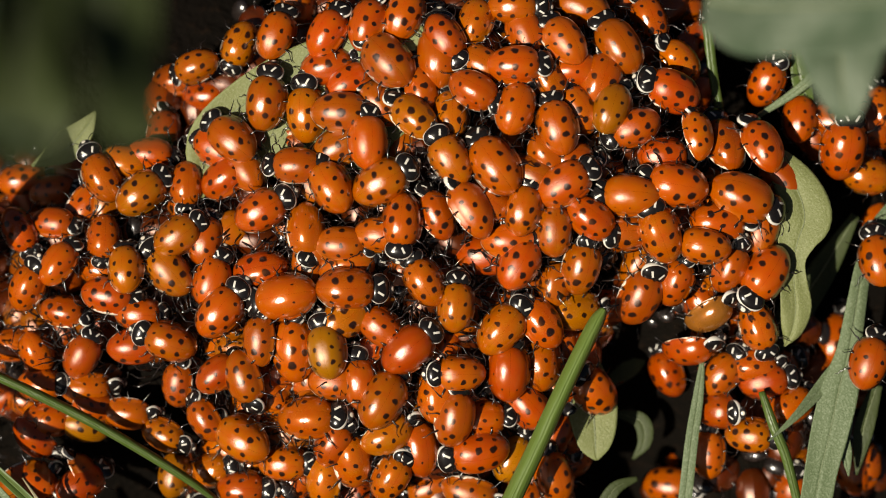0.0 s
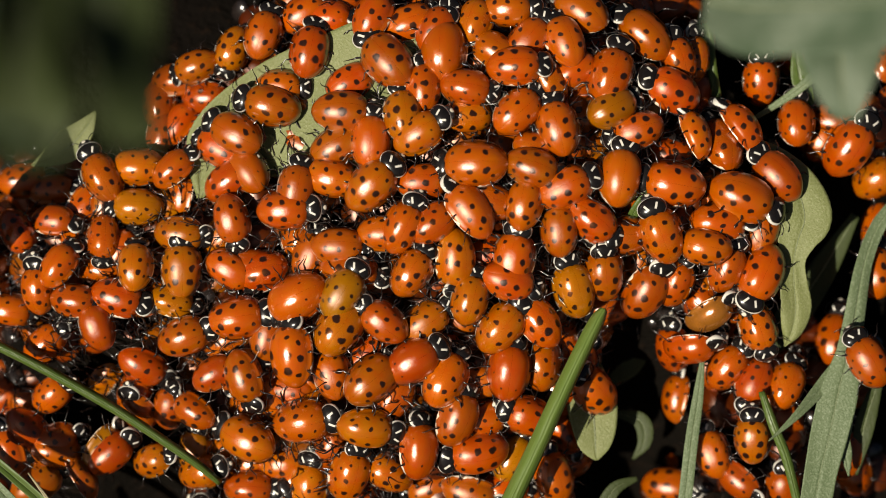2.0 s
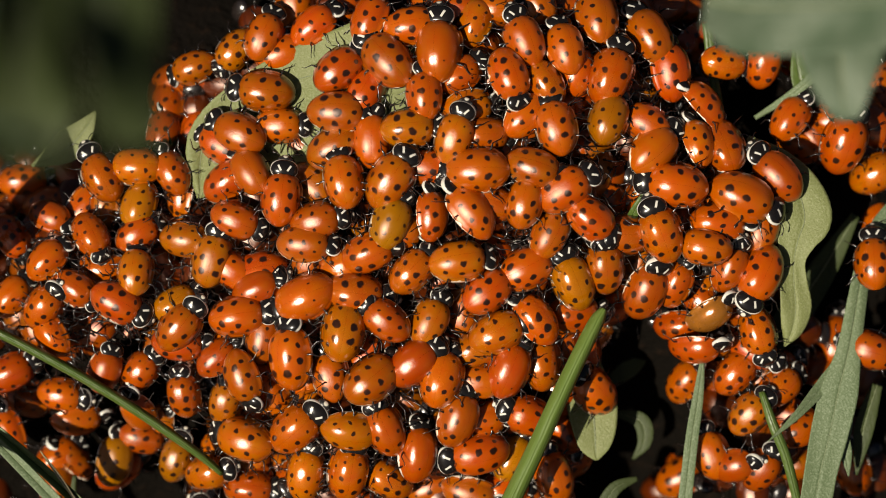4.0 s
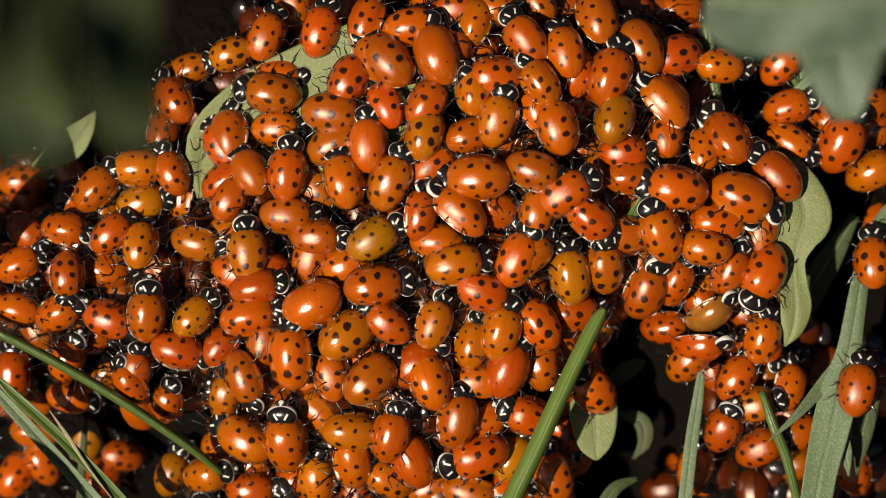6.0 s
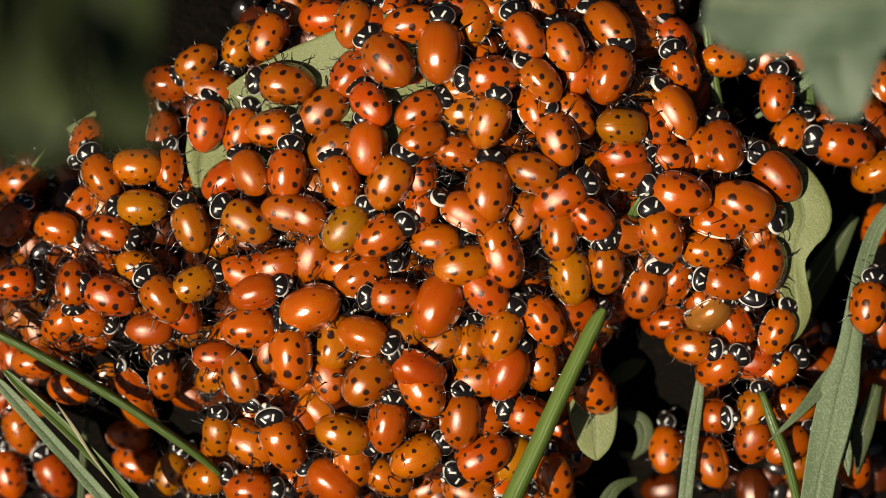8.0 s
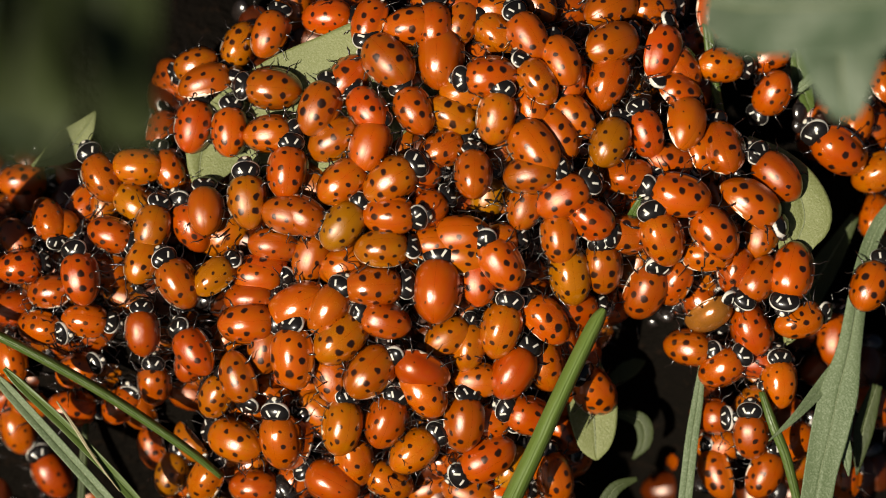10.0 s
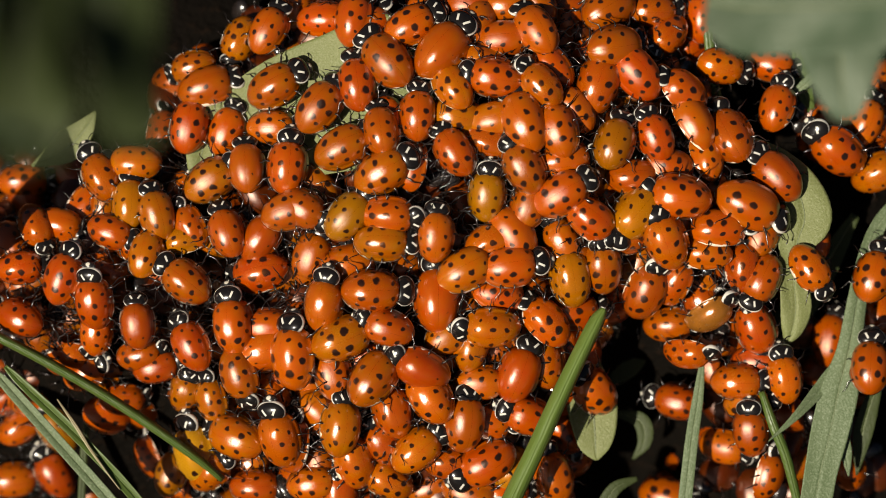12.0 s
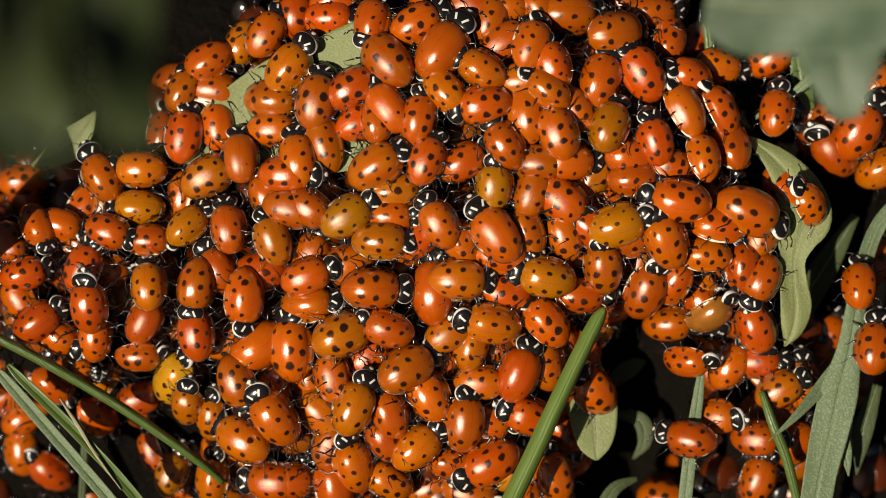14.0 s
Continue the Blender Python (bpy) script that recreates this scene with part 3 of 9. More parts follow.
def build_ladybird(kind, words):
    root = new("ladybird")
    root.empty_display_size = 0.002
    tagged(root, words, "ladybird", group="ladybirds in the pile")
    for bm in shells():
        part("wing_case", bm, SHELL[kind], root)
    bm = bmesh.new()
    dome(bm, 0, 0.1e-3, 0.3e-3, 1.5e-3, 2.0e-3, 0.35e-3, seg=12, rings=4)
    part("underside", bm, BLACK, root, "black underside")
    bm = bmesh.new()
    dome(bm, 0, 2.74e-3, 0.76e-3, 1.26e-3, 0.90e-3, 0.58e-3, seg=22, rings=8, power=2.25)
    part("neck_shield", bm, MARKED, root, "black neck shield with white edge and dashes")
    bm = bmesh.new()
    dome(bm, 0, 3.58e-3, 0.52e-3, 0.62e-3, 0.46e-3, 0.40e-3, seg=12, rings=6)
    for sgn in (1, -1):
        dome(bm, sgn * 0.5e-3, 3.62e-3, 0.58e-3, 0.17e-3, 0.2e-3, 0.2e-3, seg=8, rings=4)
    head = part("head", bm, HEADED, root, "black head with a pale mark")
    for sgn in (1, -1):
        bm = bmesh.new()
        tube(bm, [Vector(p) * 1e-3 for p in ((sgn * 0.4, 3.8, 0.55), (sgn * 0.75, 4.1, 0.6), (sgn * 1.05, 4.2, 0.5), (sgn * 1.25, 4.18, 0.45))],
             [0.04e-3, 0.035e-3, 0.05e-3, 0.07e-3], sides=4)
        part("antenna", bm, BLACK, head)
    for side in (1, -1):
        for k in range(3):
            part("leg", leg_mesh(side, k), BLACK, root)
    return root


WORDS = {
    "r": "orange-red ladybird with black spots, crawling in the pile",
    "s": "orange-red ladybird with wide-set black spots in the pile",
    "t": "orange-red ladybird with small black spots in the pile",
    "o": "brownish orange ladybird with black spots in the pile",
    "q": "brownish orange ladybird with small spots in the pile",
    "p": "plain orange-red ladybird almost without spots in the pile",
    "y": "amber yellow ladybird with small dark spots in the pile",
    "g": "olive yellow ladybird with black spots climbing over the pile",
    "b": "dull tan ladybird lying on its side in the pile",
    "d": "red ladybird deep in the pile, shade put into its colour",
}
HERD = {}


def raise_herd(counts):
    """All ladybirds, kind by kind, made before any of them is keyed."""
    for kind, number in counts.items():
        first = build_ladybird(kind, WORDS[kind])
        HERD[kind] = [first] + [copy_thing(first, Matrix()) for _ in range(number - 1)]


def under_layer():
    """The ladybirds underneath, of which only rims and legs show: one joined mesh."""
    rnd = random.Random(11)
    verts, faces, slots = [], [], []
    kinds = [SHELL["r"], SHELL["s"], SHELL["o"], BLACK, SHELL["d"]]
    bits = []
    for bm in shells(6, 4):
        bits.append((bm, 0))
    bm = bmesh.new()
    dome(bm, 0, 2.74e-3, 0.74e-3, 1.24e-3, 0.88e-3, 0.56e-3, seg=14, rings=6, power=2.25)
    bits.append((bm, 3))
    bm = bmesh.new()
    dome(bm, 0, 0.1e-3, 0.3e-3, 1.5e-3, 2.0e-3, 0.35e-3, seg=8, rings=3)
    for side in (1, -1):
        for k in range(3):
            m = leg_mesh(side, k)
            me = bpy.data.meshes.new("leg")
            m.to_mesh(me)
            m.free()
            bm.from_mesh(me)
            bpy.data.meshes.remove(me)
    bits.append((bm, 3))
    bm = bmesh.new()
    for side in (1, -1):
        for k in range(3):
            m = leg_mesh(side, k)
            me = bpy.data.meshes.new("leg")
            m.to_mesh(me)
            m.free()
            bm.from_mesh(me)
            bpy.data.meshes.remove(me)
    bits.append((bm, 3))
    plain = []
    for bm, slot in bits:
        bm.verts.index_update()
        plain.append(([v.co.copy() for v in bm.verts], [[v.index for v in f.verts] for f in bm.faces], slot))
        bm.free()
    legs = plain.pop()
    v = -25.0
    while v < 25:
        u = -42.0
        while u < 42:
            uu, vv = u + rnd.uniform(-1, 1), v + rnd.uniform(-1, 1)
            h = mound(uu, vv)
            gap = (uu > 26.5 and -3.5 < vv < 8) or (22.5 < uu < 33 and 7 < vv < 17) or (uu > 20 and vv < -9 and not 23.5 < uu < 31) or (14 < uu < 22.5 and vv < -6.5) or (uu > 33 and vv < -5) or (uu < -15 and vv > 13.5 + 0.75 * (uu + 25)) or (uu < -32 and vv > 5) or (uu < -26 and vv > 6.5) or (uu > 22 and vv > 14) or (-30.5 < uu < -24.5 and vv < -16)
            hollow = (uu < -20 and vv < -13) or (uu > 32 and vv < -8) or (uu > 19 and vv < -17) or (uu < -30 and 2 < vv < 8)
            if gap and hollow and rnd.random() < 0.75:
                gap, h = False, h - 1.0
            if h > (-20 if hollow else -14 if uu < -20 and vv < 2 else -8.2) and not gap:
                place = Matrix.Translation(at(uu, vv, h - rnd.uniform(0.9, 3.2) - (1.2 if uu < -20 and vv < -3 else 2.0 if uu > 18 and vv < -12 else 1.6 if uu < -17 and vv > 3 else 0))) @ BANK.to_3x3().to_4x4()
                place = place @ pose(0, 0, 0, rnd.uniform(-35, 35), rnd.uniform(-45, 45), rnd.uniform(0, 360))
                # half the coats are the red that has shade painted in
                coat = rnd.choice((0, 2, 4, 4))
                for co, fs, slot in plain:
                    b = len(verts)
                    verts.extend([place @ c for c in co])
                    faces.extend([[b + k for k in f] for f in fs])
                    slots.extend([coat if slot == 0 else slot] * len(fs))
                # legs that cling to the neighbours above
                co, fs, slot = legs
                bare = -22.5 < uu < 0 and 7 < vv < 19 and vv > 8 + 0.4 * (uu + 20)      # the open leaf
                for _ in range(0 if bare else 3 if h > -5.0 else 1 if uu < -20 and vv < 0 else 0):
                    place = Matrix.Translation(at(uu + rnd.uniform(-1.4, 1.4), vv + rnd.uniform(-1.4, 1.4), h + rnd.uniform(-1.4, 0.9))) @ BANK.to_3x3().to_4x4()
                    place = place @ pose(0, 0, 0, rnd.uniform(-60, 60), rnd.uniform(-60, 60), rnd.uniform(0, 360))
                    b = len(verts)
                    verts.extend([place @ c for c in co])
                    faces.extend([[b + k for k in f] for f in fs])
                    slots.extend([slot] * len(fs))
            u += 2.9
        v += 2.9
    me = bpy.data.meshes.new("ladybird_under_layer")
    me.from_pydata(verts, [], faces)
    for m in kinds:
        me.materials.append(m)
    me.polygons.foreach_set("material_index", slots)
    me.polygons.foreach_set("use_smooth", [True] * len(faces))
    me.update()
    low = new("ladybird_under_layer", me)
    # low value: shade under the pile is put into the coats here too
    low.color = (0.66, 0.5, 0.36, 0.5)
    tagged(low, "covered ladybirds beneath the pile, rims and black legs showing", "ladybird", kind="stuff")


under_layer()


SHADES = random.Random(5)


def step_legs(ob, path):
    """Swings the six legs of a walking beetle in two sets of three, faster or slower with its way along path, rows of (seconds, u, v)."""
    legs = [c for c in ob.children if c.name.startswith("leg")]
    for i, leg in enumerate(legs):
        side, k = (1, -1)[i // 3], i % 3
        hip = Matrix.Translation((side * 0.0007, (0.00125, 0.00035, -0.0006)[k], 0.00025))
        lag = math.pi * ((k + i // 3) % 2)
        rows, gone = [], 0.0
        for (t0, u0, v0), (t1, u1, v1) in zip(path, path[1:]):
            way = math.hypot(u1 - u0, v1 - v0)
            n = max(1, math.ceil(way / 1.2), math.ceil((t1 - t0) / 2.5))
            for j in range(n):
                a = 15 * math.sin(gone * 1.3 + lag)
                rows.append((t0 + (t1 - t0) * j / n, hip @ pose(0, 0, 0, 0, 0, side * a) @ hip.inverted()))
                gone += way / n
        rows.append((path[-1][0], rows[-1][1]))
        walk(leg, rows)


def crawl(kind, size, pitch, tuck, *rows):
    """A ladybird with rows of seconds, u, v, w, heading (degrees, clockwise from up the bank) and roll."""
    ob = HERD[kind].pop()
    ob.scale = (size,) * 3
    # the wing cases of one beetle share a shade of their own
    shade = (SHADES.uniform(0.75, 1.12), SHADES.uniform(0.494, 0.507), SHADES.choice((0.20, 0.24, 0.28, 0.33, 0.38)), SHADES.random())
    for c in ob.children:
        if c.name.startswith("wing_case"):
            c.color = shade
    if tuck:
        tuck = min(tuck, 24) if size > 0.9 else min(tuck, 40)
        # head and neck shield bowed under the front of the wing cases
        joint = Matrix.Translation((0, 0.0021, 0.0006))
        for c in ob.children:
            if c.name.startswith(("neck_shield", "head")):
                c.matrix_basis = joint @ pose(0, 0, 0, -tuck) @ joint.inverted() @ c.matrix_basis

    def stand(u, v, w, heading, roll):
        e = 1.5
        lean_u = math.atan2(mound(u + e, v) - mound(u - e, v), 2 * e) * 0.6
        lean_v = math.atan2(mound(u, v + e) - mound(u, v - e), 2 * e) * 0.6
        tip = Euler((lean_v, -lean_u, 0)).to_matrix().to_4x4()
        m = Matrix.Translation(at(u, v, w)) @ BANK.to_3x3().to_4x4() @ tip
        return m @ pose(0, 0, 0, 0, 0, -heading) @ pose(0, 0, 0, pitch, roll, 0)

    if len(rows) == 1:
        ob.matrix_basis = stand(*rows[0][1:]) @ Matrix.Diagonal((size, size, size, 1))
        return ob
    walk(ob, [(r[0], stand(*r[1:])) for r in rows])
    if sum(math.hypot(b[1] - a[1], b[2] - a[2]) for a, b in zip(rows, rows[1:])) > 12:
        step_legs(ob, [r[:3] for r in rows])
    return ob


def sway(thing, turn_point, *rows):
    """A plant part that shifts by du, dv mm and turns by degrees about a point of the bank, row by row."""
    home = Matrix.Translation(thing.location)
    axis = Matrix.Translation(at(*turn_point)) @ BANK.to_3x3().to_4x4()
    walk(thing, [(t, axis @ pose(du * 1e-3, dv * 1e-3, 0, 0, 0, turn) @ axis.inverted() @ home) for t, du, dv, turn in rows])



raise_herd({"b": 1, "g": 1, "o": 40, "p": 14, "q": 38, "r": 96, "s": 53, "t": 47, "y": 10})


def motions():
    # seconds, u, v, w in mm and heading, row by row
    sway(STEM, (-32, -12), (0.0, -1.0, -2.9, 3.0), (1.5, -0.5, -1.6, 1.2), (3.0, 0.0, 0.1, 0.0), (5.5, 0.0, 0.1, 0.0), (8.0, -0.1, 0.0, 0.0), (14.0, 0.2, -0.6, -0.5))
    sway(BLADE_A, (-34, -17), (0.0, -3.0, -6.6, 0), (1.5, -2.8, -6.4, 2), (3.0, -2.0, -5.6, 2), (5.5, -0.4, -1.0, 1), (6.5, -0.2, -0.4, 0), (7.0, 1.2, -1.3, 0), (7.5, 0, 0, 0), (8.0, 0, 0, 0), (10.5, 0, 0.3, 0), (14.0, 0, 0.7, -1))
    sway(LOW_STEM, (-32, -19), (0.0, -2.0, -9.0, 0), (1.5, -2.0, -9.0, 0), (3.0, -1.6, -8.0, 0), (5.5, -0.3, -1.0, 0), (6.5, 0, 0, 0), (8.0, 0, 0, 0), (14.0, 0.1, 0.2, 0))
    sway(BLADE_B, (-34, -17), (0.0, -3.0, -6.6, 0), (1.5, -2.5, -6.2, 2), (3.0, -2.0, -5.8, 2), (5.5, -0.6, -1.2, 1), (6.5, -0.2, -0.5, 0), (7.0, 1.2, -1.3, 0), (7.5, 0, 0, 0), (8.0, 0, 0, 0), (10.5, 0, 0.2, 0), (14.0, 0.2, 0.4, -1))
    crawl('r', 0.93, -8, 56, (0, -14.8, 18.7, -2.1, 20, 2), (1.5, -15.8, 18.8, -2.4, 15, 9), (3, -16.0, 18.6, -2.4, 20, 12), (5.5, -15.7, 18.6, -2.3, 20, 7), (6.7, -15.7, 18.6, -2.3, 20, 7), (8, -15.5, 18.6, -2.2, 20, 3), (10.5, -15.3, 18.9, -2.3, 20, -4), (12.2, -15.5, 19.1, -2.4, 25, -4), (14, -15.7, 18.8, -2.4, 30, 7))
    crawl('o', 0.87, -4, 40, (0, -17.9, 18.2, -4.1, 200, -9), (1.5, -18.6, 17.8, -4.2, 200, -9), (3, -18.2, 17.8, -4.1, 200, -9), (5.5, -18.4, 17.4, -2.8, 250, -13), (6.7, -18.7, 17.3, -2.8, 245, -13), (8, -17.9, 18.1, -4.1, 200, -15), (10.5, -17.9, 18.2, -4.1, 200, -15), (12.2, -17.9, 18.7, -4.2, 200, -20), (14, -17.7, 18.3, -4.1, 200, -9))
    crawl('o', 0.86, -9, 56, (0, -21.6, 16.2, -4.7, 250, 0), (1.5, -21.6, 16.2, -4.7, 250, 0), (3, -21.6, 16.2, -4.7, 250, 0), (5.5, -22.2, 15.8, -4.8, 250, 0), (6.7, -21.5, 16.3, -5.9, 250, 0), (7.4, -20.6, 16.6, -3.2, 235, -8), (8, -21.7, 16.6, -3.5, 235, -6), (10.5, -21.7, 16.3, -4.7, 250, -11), (12.2, -22.0, 16.2, -4.8, 250, -26), (13.1, -22.5, 15.0, -4.0, 320, -17), (14, -23.0, 13.8, -3.3, 390, -8))
    crawl('o', 1.04, 5, 40, (0, -15.6, 12.8, -1.0, 10, -5), (1, -15.6, 13.1, -1.0, 2, -5), (1.5, -15.7, 12.5, -1.0, -50, -5), (2.3, -14.6, 12.9, -0.8, -80, -5), (3, -15.5, 13.9, -1.2, -85, -2), (5.5, -15.2, 13.8, -1.1, -80, -5), (6.7, -14.2, 13.8, -0.8, -85, -5), (8, -13.7, 14.6, -0.8, -85, -5), (10.5, -15.0, 14.1, -1.1, -85, -5), (11.3, -14.9, 14.1, -1.1, -60, -5), (11.6, -15.0, 14.1, -1.1, -10, -5), (11.9, -15.0, 14.2, -1.1, 40, -5), (12.2, -15.0, 14.3, -1.1, 90, -5), (14, -15.2, 13.3, -2.2, 90, 34))
    crawl('s', 1.04, -11, 14, (0, -18.4, 9.5, -1.2, 310, -6), (1.5, -18.2, 10.0, -1.2, 300, -6), (3, -17.7, 10.1, -1.1, 295, -6), (5.5, -17.7, 10.1, -1.1, 295, -6), (5.8, -18.2, 10.0, -1.8, 328, -18), (6.1, -18.8, 9.8, -2.4, 362, -29), (6.4, -19.6, 11.8, -3.2, 406, -41), (6.7, -20.5, 13.8, -3.9, 450, -53), (8, -20.5, 13.8, -3.9, 450, -53), (10.5, -21.0, 14.3, -2.8, 420, -48), (12.2, -21.0, 14.1, -2.8, 430, -16), (13.1, -18.8, 14.1, -2.2, 440, -12), (14, -20.5, 13.8, -3.9, 450, -45))
    crawl('r', 0.99, -5, 56, (0, -19.7, 8.8, -2.7, 300, 6), (1.5, -19.5, 8.8, -2.6, 300, 6), (3, -19.2, 9.0, -2.6, 300, 3), (5.5, -19.2, 9.2, -2.6, 300, 3), (6.1, -19.2, 8.9, -2.5, 330, 3), (6.7, -19.2, 9.8, -1.5, 320, 3), (7.4, -18.9, 10.3, -1.5, 275, 14), (7.7, -20.0, 10.6, -1.8, 322, 23), (8, -21.0, 10.8, -2.2, 370, 32), (10.5, -22.1, 10.7, -2.5, 370, 18), (12.2, -22.5, 10.6, -2.5, 370, 8), (14, -23.0, 9.8, -2.5, 370, 29))
    crawl('r', 0.96, 6, -6, (0, -30.0, 6.2, -3.2, 330, 3), (1.5, -30.0, 6.2, -3.2, 330, 3), (3, -30.0, 6.2, -3.2, 330, 3), (5.5, -30.0, 6.2, -3.2, 330, 3), (5.8, -30.4, 5.6, -3.1, 370, -1), (6.1, -30.8, 5.1, -3.0, 410, -4), (6.4, -30.4, 5.6, -3.1, 370, -1), (6.7, -30.0, 6.2, -3.2, 330, 3), (8, -30.0, 6.2, -3.2, 330, 3), (10.5, -30.0, 6.2, -3.2, 330, 3), (12.2, -30.0, 6.2, -3.2, 330, 3), (14, -30.0, 6.2, -3.2, 330, 3))
    crawl('o', 0.99, -3, 40, (0, -26.8, 4.8, -2.1, 50, 7), (0.7, -26.4, 4.2, -1.8, 55, 7), (1.5, -24.5, 4.0, -2.7, 110, -4), (2.4, -24.5, 4.0, -6.4, 110, -4), (7.1, -3.5, -7.5, -3.2, 60, -13), (8, -3.5, -7.5, 0.4, 60, -13), (10.5, -5.7, 0.6, 2.1, 90, -32), (12.2, -5.5, 0.6, 2.2, 90, -17), (14, -5.7, 0.6, 2.1, 90, -28))
    crawl('q', 0.96, -3, 0, (0, -28.0, 7.6, -4.4, 270, -2), (1.5, -26.8, 7.3, -4.1, 270, -2), (3, -26.8, 7.3, -2.8, 270, -2), (5.5, -26.8, 7.3, -2.8, 270, -2), (6.7, -26.6, 7.1, -2.7, 260, -6), (8, -26.8, 7.3, -2.8, 270, -2), (10.5, -26.8, 7.3, -2.8, 270, -2), (12.2, -27.0, 7.6, -3.0, 270, -2), (12.47, -26.9, 6.7, -2.8, 328, -2), (12.73, -26.8, 5.7, -2.5, 387, -2), (13, -26.7, 4.8, -2.3, 445, -2), (13.33, -26.6, 5.6, -2.4, 387, -4), (13.67, -26.6, 6.3, -2.6, 328, -7), (14, -26.5, 7.1, -2.7, 270, -9))
    crawl('t', 0.86, -12, 60, (0, -26.0, 8.3, -4.2, 90, -22), (1.5, -23.1, 10.6, -5.2, 20, -35), (2.4, -23.1, 10.6, -7.6, 20, -35), (13.1, -2.5, 0.6, -2.6, 60, -16), (14, -2.5, 0.6, 1.1, 60, -16))
    crawl('r', 0.98, 7, -6, (0, -19.2, 6.1, -2.1, 60, -23), (0.3, -19.0, 5.3, -1.3, 112, -12), (0.7, -18.7, 4.5, -0.5, 165, -1), (1.1, -18.8, 5.2, -1.2, 112, -9), (1.5, -18.9, 5.8, -2.0, 60, -18), (3, -18.9, 5.8, -2.0, 60, -25), (5.5, -19.2, 5.8, -2.0, 60, -21), (6.7, -19.2, 5.8, -2.0, 60, -21), (8, -19.2, 5.8, -2.0, 60, -28), (9.2, -21.2, 3.3, -1.9, 15, -25), (10.5, -23.2, 0.8, -1.9, -30, -21), (12.2, -31.0, -5.0, -0.8, 0, -10), (14, -31.2, -5.2, -0.9, 0, -10))
    crawl('p', 0.93, -15, 62, (0, -17.4, 6.8, -1.7, 330, 24), (1.5, -17.2, 6.7, -1.7, 330, 12), (3, -16.9, 6.8, -0.4, 330, 12), (5.5, -16.9, 6.5, -0.3, 330, 13), (6.7, -16.9, 6.5, -0.3, 330, 13), (8, -16.9, 6.5, -0.3, 330, 10), (10.5, -21.5, 2.8, -0.7, 360, 7), (11.3, -20.9, 5.7, -0.6, 345, 8), (12.2, -16.9, 7.1, -0.4, 355, 9), (13.1, -19.1, 8.1, -1.1, 345, 5), (14, -17.9, 7.8, -0.8, 355, 12))
    crawl('r', 0.99, -2, 0, (0, -16.2, 3.3, 0.2, 60, 7), (1, -15.1, 3.9, 0.6, 60, 7), (1.5, -14.1, 3.4, 0.7, 90, 7), (2.3, -14.2, 3.5, 0.6, 75, 7), (2.65, -14.4, 3.3, 0.6, 42, 7), (3, -14.6, 3.1, 0.6, 10, 7), (5.5, -13.8, 6.5, 0.5, 5, 17), (6.7, -13.8, 6.5, 0.5, 5, 17), (8, -13.8, 6.5, 0.5, 5, 17), (10.5, -13.8, 6.8, 0.4, 5, 17), (12.2, -13.8, 7.1, 0.4, 5, 17), (13, -13.9, 6.7, 0.4, 15, 13), (13.5, -13.9, 6.6, 0.4, 52, 10), (14, -14.0, 6.6, 0.4, 90, 7))
    crawl('s', 0.86, 0, 14, (0, -22.7, 5.8, -2.8, 180, -20), (1.5, -23.7, 6.8, -3.3, 150, -20), (1.8, -23.7, 6.8, -2.9, 100, -24), (2, -23.8, 6.8, -2.5, 50, -29), (2.3, -23.8, 6.8, -2.0, 0, -33), (3, -23.7, 6.6, -3.2, -30, -20), (5.5, -23.9, 6.6, -2.0, -30, -12), (6.7, -23.7, 6.6, -3.2, -5, -14), (7.4, -24.5, 6.2, -2.0, 10, -17), (8, -24.0, 6.8, -3.3, 0, -30), (10.5, -24.0, 6.8, -3.3, -30, -4), (11.3, -23.1, 1.7, -0.8, -30, -25), (12.2, -21.7, 2.1, -1.9, -30, -32), (14, -15.5, 4.5, -1.0, -20, -3))
    crawl('r', 0.87, -18, 62, (0, -37.5, 1.8, -3.6, 150, -4), (1.5, -37.5, 1.8, -3.6, 150, -5), (3, -38.2, 1.3, -5.0, 150, 16), (5.5, -38.0, 0.8, -4.8, 150, -1), (6.7, -38.0, -4.2, -4.1, 90, -7), (8, -38.0, -3.0, -2.9, 80, -1), (10.5, -37.5, -1.5, -2.8, 80, 7), (12.2, -37.5, -1.7, -2.8, 80, -1), (14, -37.2, -2.2, -2.6, 80, 25))
    crawl('s', 0.86, 6, 40, (0, -34.5, 2.1, -4.0, 100, -30), (1.5, -34.5, 2.1, -4.0, 100, -30), (3, -34.5, 2.8, -4.2, 100, -39), (5.5, -36.2, 2.1, -4.5, 150, -24), (6.1, -37.1, 1.6, -4.2, 130, -16), (6.7, -38.0, 1.8, -3.8, 150, -7), (7.3, -38.0, 1.9, -3.9, 90, -8), (8, -38.0, 2.1, -3.9, 30, -9), (9.2, -37.8, 1.4, -4.3, 90, -8), (10.5, -37.7, 0.8, -4.7, 150, -7), (12.2, -38.2, 0.6, -4.8, 150, -7), (14, -38.2, 0.6, -4.8, 150, -7))
    crawl('t', 0.86, 0, 40, (0, -30.0, 1.1, -2.6, 180, -17), (1.5, -30.0, 1.1, -2.6, 180, -17), (3, -30.0, 1.1, -2.6, 180, -17), (4.2, -31.6, 1.4, -2.4, 140, -19), (5.5, -33.2, 1.8, -2.3, 100, -21), (6.7, -33.7, 2.1, -3.7, 100, -19), (7.3, -32.6, 5.9, -4.8, 150, -29), (8, -31.5, 9.8, -5.9, 200, -38), (10.5, -36.0, 1.8, -3.1, 150, -29), (11.3, -36.9, 1.9, -3.1, 150, -30), (12.2, -36.0, 2.1, -3.2, 150, -31), (14, -36.0, 2.1, -3.2, 150, -31))
